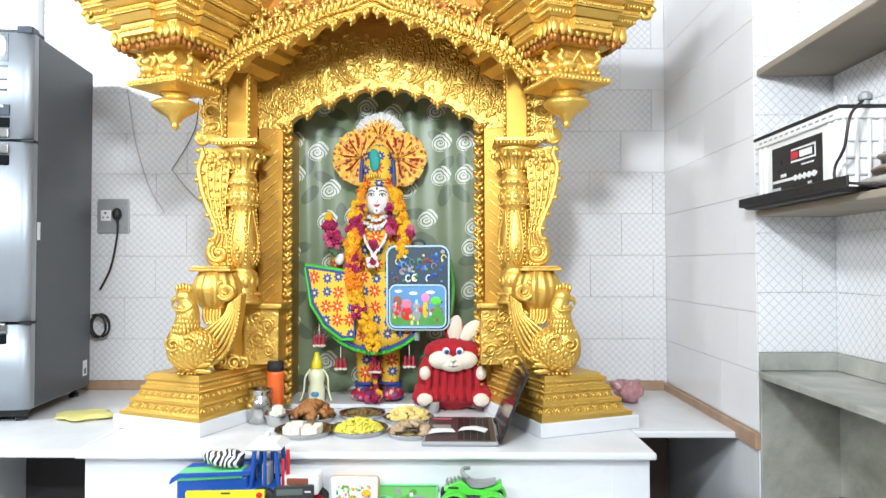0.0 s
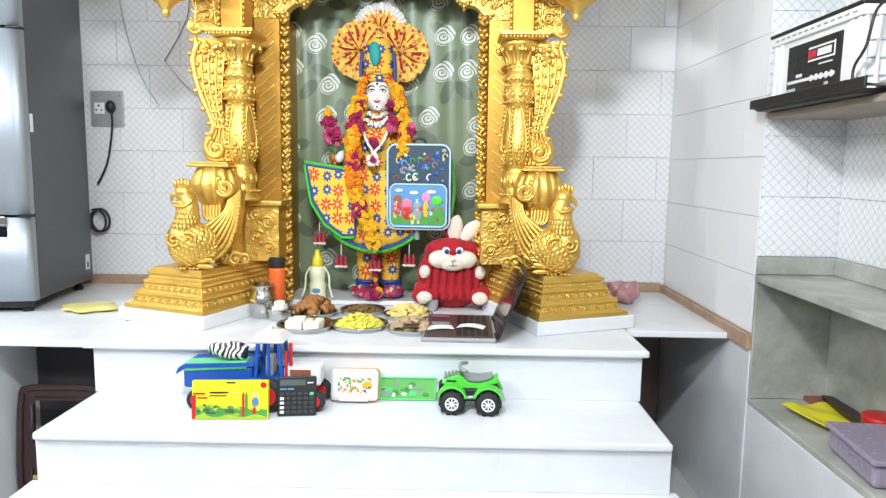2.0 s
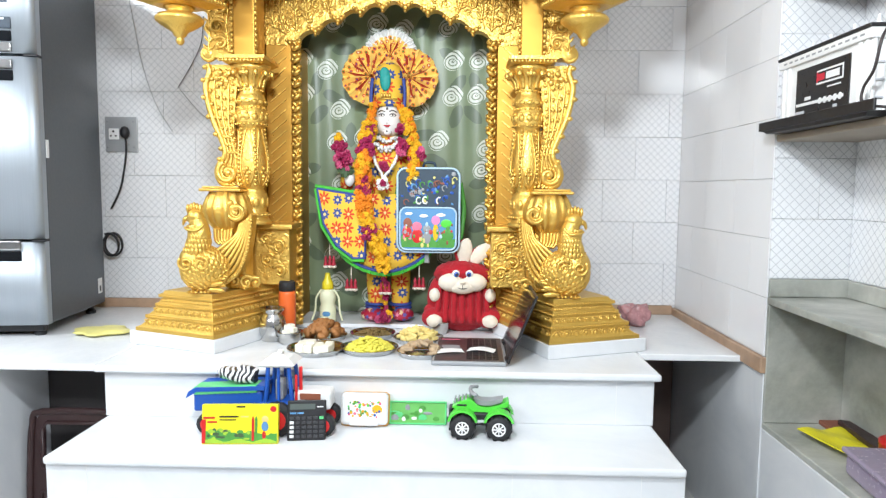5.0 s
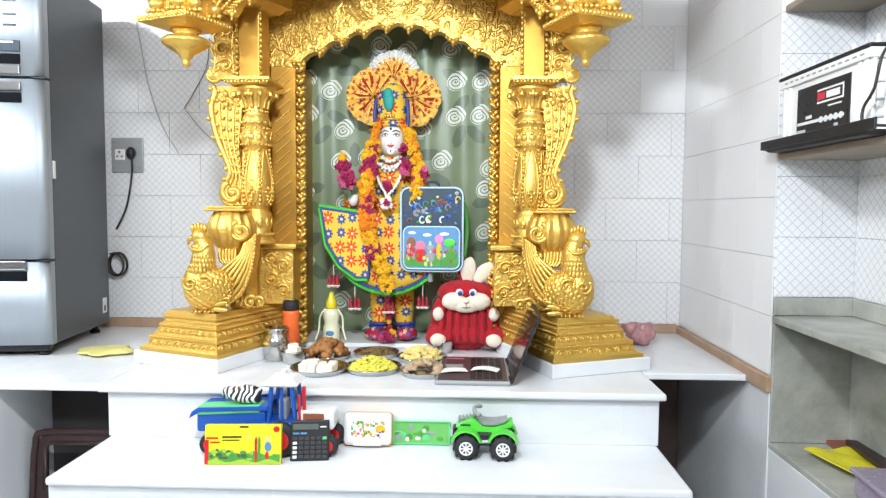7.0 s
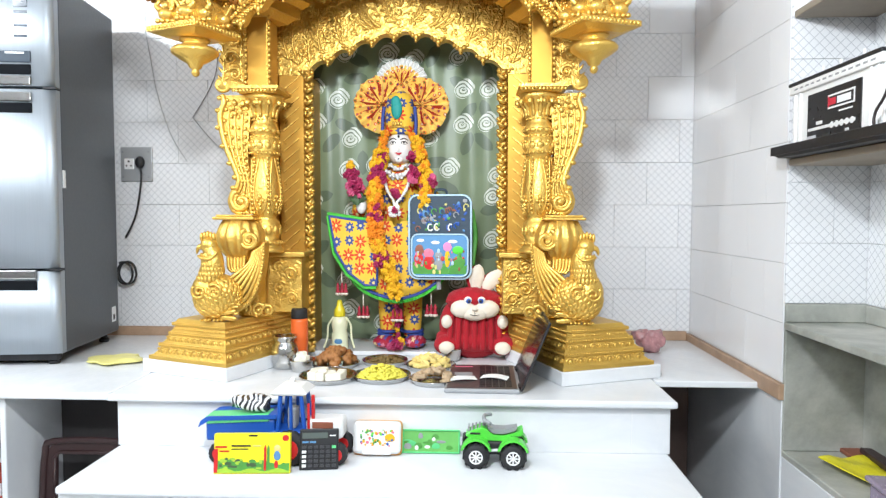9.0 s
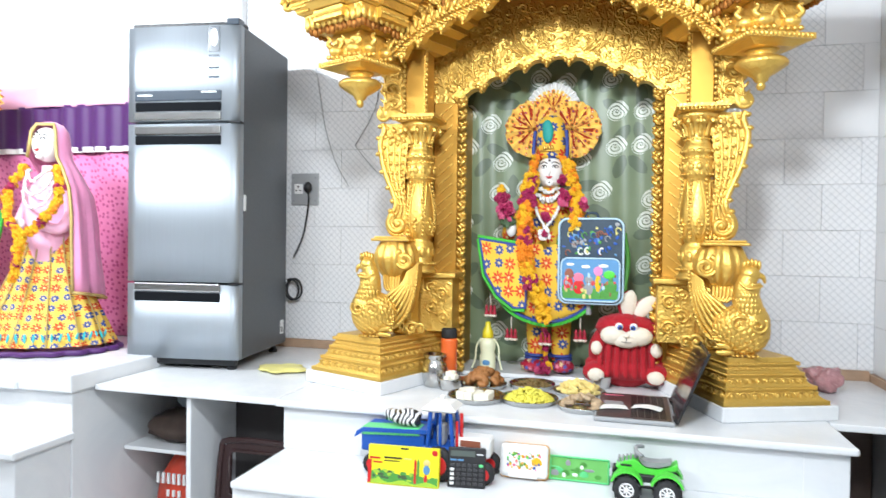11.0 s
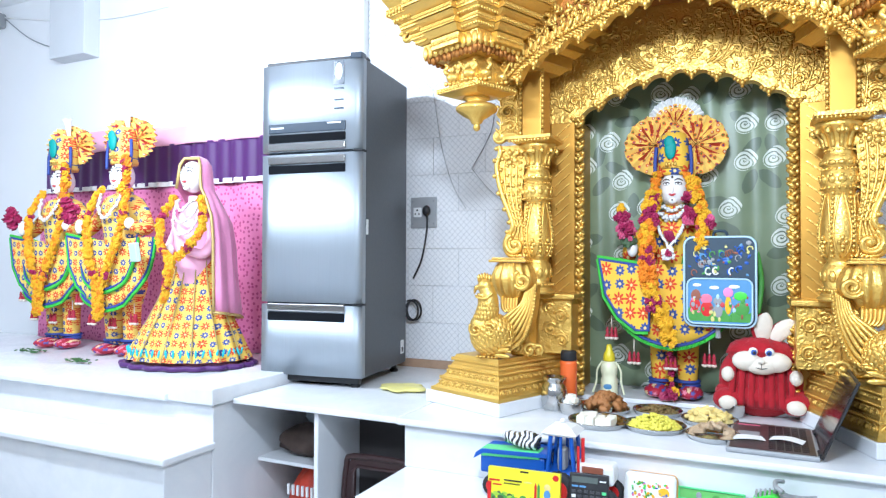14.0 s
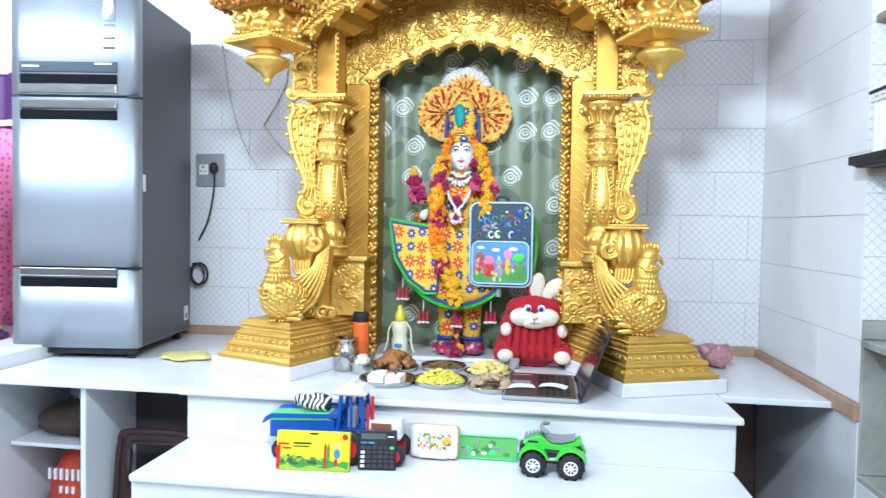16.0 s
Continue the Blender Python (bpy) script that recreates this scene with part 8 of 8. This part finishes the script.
# ---- under the counter ----
def plastic_chair():
    t = thing("plastic_chair", "dark brown plastic chair stored under the counter", "chair", (-1.57, 2.62, 0.0))
    bm = bmesh.new()
    outer = [(-0.20, 0.0), (-0.215, 0.20), (-0.205, 0.40), (-0.19, 0.55), (-0.15, 0.60), (0.15, 0.60), (0.19, 0.55), (0.205, 0.40), (0.215, 0.20), (0.20, 0.0)]
    hole = [(-0.155, 0.36), (-0.15, 0.53), (-0.13, 0.555), (0.13, 0.555), (0.15, 0.53), (0.155, 0.36), (0.135, 0.345), (-0.135, 0.345)]
    plate(bm, [outer[0], outer[1], outer[2], hole[0], hole[7], hole[6], hole[5], outer[7], outer[8], outer[9]], -0.012, 0.012)
    plate(bm, [outer[2], outer[3], outer[4], outer[5], outer[6], outer[7], hole[5], hole[4], hole[3], hole[2], hole[1], hole[0]], -0.012, 0.012)
    part("backrest", bm, BROWN, t)
    bm = bmesh.new()
    sweep(bm, glide([(x, -0.012, z) for x, z in outer], 3), 0.014, 8)
    sweep(bm, [(x, -0.012, z) for x, z in hole + hole[:2]], 0.009, 8)
    sweep(bm, [(-0.17, -0.014, 0.06), (-0.165, -0.014, 0.255), (-0.14, -0.014, 0.27), (0.16, -0.014, 0.27)], 0.007, 8)
    part("backrest_rim", bm, BROWN, t, "rounded moulded rim", True)
    part("seat", slab((-0.2, 0.013, 0.30), (0.2, 0.34, 0.335), 0.012, 2), BROWN, t)
    for x in (-0.18, 0.18):
        part("leg", slab((x - 0.02, 0.29, 0.0), (x + 0.02, 0.33, 0.30), 0.006, 1), BROWN, t)
    bm = bmesh.new()
    ball(bm, (-0.146, -0.016, 0.215), (0.026, 0.004, 0.011), 12, 6)
    part("emblem", bm, BORDER_GOLD, t, "small gold emblem")


plastic_chair()
# Sheet added behind the chair; its dark colour imitates the shade there
structure("cupboard_back", slab((-1.812, 2.80, 0.0), (-1.366, 2.83, 0.822), 0.002, 1), DARK, "dark sheet standing in for shade in the space below the counter", "wall")
BOARD_BROWN = surface("brown_board", (0.20, 0.135, 0.115), 0.6, vary=0.3, scale=6)
structure("cupboard_back_right", slab((0.73, 3.615, 0.0), (1.17, 3.645, 0.822), 0.002, 1), BOARD_BROWN, "dark brown back of the space below the ledge", "wall")
# Second added sheet, dark in colour to imitate shade behind the shelf
structure("cupboard_back_left", slab((-2.298, 3.05, 0.0), (-1.84, 3.08, 0.822), 0.002, 1), DARK, "dark sheet standing in for shade in the shelf space below the counter", "wall")
structure("counter_shelf", slab((-2.30, 2.62, 0.50), (-1.84, 3.04, 0.518), 0.002, 1), MARBLE, "thin white shelf below the counter", "shelf")
SACK_RED = surface("red_woven_sack", (0.55, 0.05, 0.02), 0.5, vary=0.25, scale=14, bump=0.3)
sack = crumpled("rice_sack", "red printed plastic sack standing below the counter", "sack", (-2.05, 2.80, 0.0), (0.17, 0.13, 0.235), SACK_RED, 31.0, 16, 0.10)
for k, (w, z) in enumerate(((0.20, 0.34), (0.09, 0.28))):
    for i in range(7 if k == 0 else 3):
        x = -w / 2 + w * i / (7 if k == 0 else 3)
        bm = bmesh.new()
        cube(bm, (x, -0.138, z), (x + 0.012, -0.128, z + (0.05 if k == 0 else 0.03)))
        part("printed_bar", bm, PALE_INK, sack)
DARK_CLOTH = surface("dark_brown_cloth", (0.07, 0.045, 0.035), 0.8, vary=0.6, scale=22)
BLUE_GREY = surface("blue_grey_bag", (0.16, 0.19, 0.22), 0.5, vary=0.4, scale=20)
crumpled("cloth_sack", "dark brown bundle stuffed on the shelf under the counter", "bundle", (-2.08, 2.80, 0.5185), (0.19, 0.14, 0.075), DARK_CLOTH, 33.0, 12, 0.3)
crumpled("plastic_bag", "blue-grey plastic bag above the brown bundle", "bag", (-2.0, 2.86, 0.64), (0.15, 0.12, 0.075), BLUE_GREY, 37.0, 12, 0.25)


# ---- wall fittings and loose wires ----
GREY_BEAM = surface("pale_grey_paint", (0.62, 0.64, 0.66), 0.6, vary=0.08)


def wall_tiles(name, parent, along, a0, a1, fixed, z0, z1, pick, facing, skip=lambda a, z: False, shift=0.0):
    """Lays tiles in running bond; each is a thin slab with a bevelled face, a piece of its own on a shared mesh."""
    shared = {}
    row = 0
    z = z0
    while z < z1 - 0.01:
        h = min(TILE_H, z1 - z)
        a = a0 - (TILE_W / 2 if row % 2 else 0) + shift
        while a < a1 - 0.005:
            lo, hi = max(a, a0), min(a + TILE_W, a1)
            if hi - lo > 0.01 and not skip((lo + hi) / 2, z + h / 2):
                key = (round(hi - lo, 3), round(h, 3), pick((lo + hi) / 2, z + h / 2))
                if key not in shared:
                    g = 0.0004
                    w2, h2 = (hi - lo) / 2 - g, h / 2 - g
                    b = 0.0005
                    bm = bmesh.new()
                    back = [bm.verts.new((x, 0.006, q)) for x, q in ((-w2, -h2), (w2, -h2), (w2, h2), (-w2, h2))]
                    front = [bm.verts.new((x, 0.0, q)) for x, q in ((-w2 + b, -h2 + b), (w2 - b, -h2 + b), (w2 - b, h2 - b), (-w2 + b, h2 - b))]
                    bm.faces.new(front)
                    for i in range(4):
                        bm.faces.new((back[i], back[(i + 1) % 4], front[(i + 1) % 4], front[i]))
                    me = bpy.data.meshes.new("tile")
                    bm.to_mesh(me)
                    bm.free()
                    me.materials.append(key[2])
                    shared[key] = me
                ob = new("tile", shared[key])
                mid = (lo + hi) / 2
                ob.matrix_basis = pose(mid, fixed, z + h / 2) if along == "x" else pose(fixed, mid, z + h / 2, 0, 0, 90 if facing > 0 else -90)
                ob.parent = parent
            a += TILE_W
        z += TILE_H
        row += 1


PLATE_GREY = surface("grey_metal_plate", (0.40, 0.41, 0.42), 0.4, 0.3, vary=0.15)


def socket():
    t = thing("socket_plate", "grey metal wall socket plate with a plugged-in black plug", "socket", (-1.886, WALL_Y, 1.812))
    part("plate", slab((-0.09, -0.012, -0.096), (0.09, 0.0, 0.096), 0.003, 2), PLATE_GREY, t)
    part("outlet", slab((-0.068, -0.018, -0.028), (-0.012, -0.010, 0.032), 0.004, 2), WHITE, t, "white three-pin outlet")
    for x, z, r in ((-0.04, 0.016, 0.006), (-0.053, -0.008, 0.005), (-0.027, -0.008, 0.005)):
        bm = bmesh.new()
        lathe(bm, ((r, 0), (r, 0.002)), (0, 0, 0), 10, 0, 0, Matrix.Translation((x, -0.0178, z)) @ Matrix.Rotation(math.pi / 2, 4, "X"))
        part("pin_hole", bm, INK, t)
    for x, z in ((0.07, 0.07), (0.07, -0.07), (-0.075, 0.07), (-0.075, -0.07), (0.04, -0.055)):
        bm = bmesh.new()
        ball(bm, (x, -0.012, z), (0.006, 0.003, 0.006), 8, 5)
        part("screw", bm, GREY, t)
    bm = bmesh.new()
    ball(bm, (0.03, -0.03, 0.01), (0.026, 0.024, 0.034), 14, 9)
    part("plug", bm, BLACK, t, "round black plug", True)


socket()


def wire(name, label, pts, r, material):
    bm = bmesh.new()
    sweep(bm, glide(pts, 6), r, 6)
    return tagged(part(name, bm, material, None, "", True), label, "cable")


wire("power_cord", "black power cord hanging from the wall plug", [(-1.857, 3.630, 1.801), (-1.855, 3.630, 1.710), (-1.889, 3.630, 1.527), (-1.949, 3.630, 1.402)], 0.006, BLACK)
coil = [(-1.943 + 0.05 * math.cos(a * 0.5) + 0.01 * math.sin(a * 0.13), 3.63 - 0.0015 * a, 1.206 + 0.062 * math.sin(a * 0.5)) for a in range(30)]
wire("power_cord", "coiled black cord tucked behind the refrigerator", coil, 0.006, BLACK)
wire("loose_wire", "thin dark wire hanging on the tiled wall", [(-1.821, 3.645, 2.553), (-1.793, 3.645, 2.388), (-1.759, 3.645, 2.198), (-1.687, 3.645, 1.977), (-1.597, 3.645, 1.826)], 0.0016, GREY)
wire("loose_wire", "twisted dark wire hanging from the shrine", [(-1.414, 3.645, 2.449), (-1.429, 3.645, 2.307), (-1.490, 3.645, 2.181), (-1.562, 3.645, 2.071)], 0.0022, INK)
wire("loose_wire", "thin grey wire lying against the tiles", [(-1.562, 3.645, 2.071), (-1.456, 3.645, 1.945), (-1.345, 3.645, 1.850)], 0.0018, GREY)
wire("wall_wire", "white wire sagging along the upper wall", [(-6.124, 3.588, 3.669), (-5.645, 3.588, 3.575), (-5.127, 3.588, 3.486), (-4.584, 3.588, 3.430), (-4.026, 3.588, 3.430)], 0.007, WHITE)
wire("wall_wire", "thin grey wire running to the beam", [(-6.043, 3.588, 3.656), (-5.641, 3.588, 3.399), (-5.193, 3.588, 3.242), (-4.982, 3.588, 3.191)], 0.005, GREY)
ob = part("wall_speaker", slab((-0.09, -0.02, -0.07), (0.05, 0.06, 0.06), 0.015, 2), GREY)
ob.matrix_basis = pose(-6.060, 3.54, 3.618)
tagged(ob, "small dark box fitting near the ceiling", "fitting")
structure("ceiling_beam", slab((-5.22, 3.46, 3.14), (-4.80, 3.6, 3.75), 0.006, 2), GREY_BEAM, "pale grey boxed beam under the ceiling", "beam")


# ---- things in the recess ----
def battery():
    t = thing("battery", "white inverter battery with black label in a black tray", "battery", (1.147, 1.950, 1.7575))
    L, D, H = 0.55, 0.25, 0.238
    part("case", slab((0.012, 0.012, 0.0), (D - 0.012, L - 0.012, H - 0.02), 0.006, 2), WHITE, t, "white ribbed case")
    part("top_rim", slab((0.0, 0.0, H - 0.03), (D, L, H), 0.004, 2), WHITE, t)
    part("top_cover", slab((-0.003, 0.0, H), (D, L + 0.003, H + 0.012), 0.003, 1), BLACK, t, "black top cover")
    for k in range(13):
        part("rim_slot", slab((-0.001, 0.03 + 0.038 * k, H - 0.018), (0.001, 0.052 + 0.038 * k, H - 0.012), 0.0003, 1), GREY, t)
    for y in (0.02, 0.055, L - 0.075, L - 0.04):
        part("rib", slab((0.004, y, 0.0), (0.014, y + 0.016, H - 0.03), 0.003, 1), WHITE, t)
    for k in range(6):
        part("rib", slab((0.012 + 0.037 * k, 0.002, 0.0), (0.022 + 0.037 * k, 0.014, H - 0.03), 0.002, 1), WHITE, t)
    for k in range(3):
        part("rib", slab((0.012, 0.006, 0.04 + 0.05 * k), (D - 0.012, 0.014, 0.046 + 0.05 * k), 0.001, 1), GREY_PALE, t)
    label = part("label", slab((0.009, 0.110, 0.014), (0.0125, 0.430, 0.188), 0.0005, 1), LABEL_BLACK, t, "black printed label")
    for y0, y1, z0, z1, mat in ((0.13, 0.27, 0.098, 0.104, PALE_INK), (0.13, 0.27, 0.138, 0.144, PALE_INK), (0.13, 0.136, 0.104, 0.138, PALE_INK), (0.15, 0.22, 0.110, 0.132, PALE_INK), (0.228, 0.262, 0.110, 0.132, LABEL_RED), (0.264, 0.27, 0.104, 0.138, LABEL_RED),
                                (0.14, 0.21, 0.082, 0.087, PALE_INK), (0.125, 0.385, 0.040, 0.050, PALE_INK), (0.30, 0.335, 0.057, 0.068, PALE_INK), (0.335, 0.39, 0.012, 0.024, GREY_PALE), (0.155, 0.175, 0.015, 0.024, GREY_PALE)):
        part("printed_bar", slab((0.0078, y0 * 1.1, z0 + 0.022), (0.0095, y1 * 1.1, z1 + 0.022), 0.0003, 1), mat, label)
    for k in range(5):
        bm = bmesh.new()
        ball(bm, (0.0085, 0.155 + 0.029 * k, 0.067), (0.0012, 0.013, 0.011), 8, 5)
        part("printed_dot", bm, PALE_INK, label)
    for y in (0.05, 0.17, 0.30, 0.41):
        bm = bmesh.new()
        lathe(bm, ((0.010, 0.012), (0.010, 0.028), (0.006, 0.03), (0.006, 0.045), (0.002, 0.048)), (0.05, y, H), 10)
        part("vent_plug", bm, PALE_INK, t)
    bm = bmesh.new()
    lathe(bm, ((0.012, 0.012), (0.012, 0.03), (0.02, 0.032), (0.018, 0.05), (0.008, 0.058)), (0.10, 0.035, H), 10)
    part("terminal", bm, GREY, t, "corroded cable terminal")
    tr = thing("battery_tray", "black plastic tray under the battery", "tray", (1.147, 1.950, 1.7425))
    bm = bmesh.new()
    m = Matrix.Identity(4)
    frustum(bm, (-0.02, -0.03, D + 0.02, L + 0.03), 0.0, (-0.026, -0.05, D + 0.03, L + 0.055), 0.014, m)
    part("tray_floor", bm, BLACK, tr)
    for lo, hi in (((-0.034, -0.09, 0.010), (-0.026, L + 0.064, 0.042)), ((-0.026, L + 0.055, 0.010), (0.03, L + 0.064, 0.042))):
        part("tray_rim", slab(lo, hi, 0.002, 1), BLACK, tr)


LABEL_BLACK = surface("black_label_print", (0.02, 0.02, 0.022), 0.3)
LABEL_RED = surface("red_label_print", (0.55, 0.03, 0.05), 0.4)
battery()
wire("battery_cable", "grey cable drooping from the battery terminal", [(1.20, 1.92, 2.01), (1.145, 1.89, 1.96), (1.132, 1.90, 1.87), (1.128, 1.94, 1.82), (1.126, 1.93, 1.778), (1.15, 1.86, 1.760), (1.25, 1.80, 1.748)], 0.0045, INK)
CANVAS = surface("dusty_grey_canvas", (0.36, 0.33, 0.30), 0.8, vary=0.25, scale=14, bump=0.3)
CANVAS_BROWN = surface("dusty_brown_canvas", (0.28, 0.21, 0.16), 0.8, vary=0.25, scale=14, bump=0.3)
for k, (x, y, z, sx, sy, sz, mat) in enumerate(((1.33, 1.86, 1.743, 0.15, 0.17, 0.025, CANVAS), (1.335, 1.86, 1.789, 0.13, 0.15, 0.018, CANVAS_BROWN), (1.34, 1.86, 1.824, 0.12, 0.14, 0.02, CANVAS))):
    crumpled("folded_cloth_bag", "folded dusty grey cloth bag stacked on the stone shelf", "bag", (x, y, z), (sx, sy, sz), mat, 11.0 + k, 12, 0.12)["group"] = "folded bags on the shelf"
crumpled("folded_cloth_bag", "dusty cloth bundle lying on the upper shelf", "bag", (1.36, 1.75, 2.291), (0.11, 0.2, 0.05), CANVAS, 21.0, 12, 0.15)

ob = part("wooden_board", slab((-0.05, -0.30, 0.0), (0.035, 0.17, 0.016), 0.003, 2), WOOD)
ob.matrix_basis = pose(1.435, 2.38, 0.632, 0, 0, -3)
tagged(ob, "red-brown wooden board lying on the stone shelf", "board")
ob = part("wooden_board", slab((-0.03, -0.25, 0.0), (0.03, 0.13, 0.02), 0.004, 2), BROWN)
ob.matrix_basis = pose(1.45, 2.36, 0.649, 0, 4, -6)
tagged(ob, "dark brown board resting on another board", "board")
bm = bmesh.new()
n = 10
g = [[bm.verts.new((-0.10 + 0.20 * i / n, -0.15 + 0.30 * j / n, 0.004 + 0.006 * math.sin(i * 0.9) * math.sin(j * 0.7 + 1))) for i in range(n + 1)] for j in range(n + 1)]
for a, b in zip(g, g[1:]):
    for i in range(n):
        bm.faces.new((a[i], a[i + 1], b[i + 1], b[i]))
ob = part("yellow_booklet", bm, YELLOW_CARD)
ob.modifiers.new("thick", "SOLIDIFY").thickness = 0.004
ob.matrix_basis = pose(1.375, 2.29, 0.650, 0, 3, 12)
tagged(ob, "bright yellow paper booklet lying on the stone shelf", "booklet")
BOX = thing("plastic_box", "cloudy purple plastic box with lid on the stone shelf", "box", (1.285, 1.93, 0.632), -6)
part("tub", slab((-0.07, -0.14, 0.0), (0.15, 0.15, 0.07), 0.015, 3), PURPLE, BOX)
part("lid", slab((-0.08, -0.15, 0.0705), (0.16, 0.16, 0.088), 0.007, 2), PURPLE, BOX, "cloudy purple lid")
vessel("round_tin", "red round tin with a printed lid", "tin", (1.42, 2.12, 0.632), ((0.05, 0), (0.055, 0.005), (0.055, 0.08), (0.057, 0.082), (0.057, 0.095), (0.05, 0.1), (0.01, 0.101)), RED)

wall_tiles("back", wall_back, "x", -2.30, 1.18, WALL_Y, 0.90 - 0.0, 3.70, lambda a, z: TILE_DIAMOND if (a < 0.95 or z < 2.0) else TILE_PLAIN, -1, lambda a, z: -0.95 < a < 0.30 and z < 2.3, -0.0405)
wall_tiles("side", wall_right, "y", 2.572, WALL_Y, WALL_X, 0.89, 3.70, lambda a, z: TILE_PLAIN, -1)
wall_tiles("recess_end", wall_right, "x", 1.182, 1.486, 2.564, 1.197, 3.70, lambda a, z: TILE_DIAMOND, -1)
wall_tiles("recess_rear", wall_recess, "y", 0.6, 2.562, 1.482, 1.196, 3.70, lambda a, z: TILE_DIAMOND, -1)
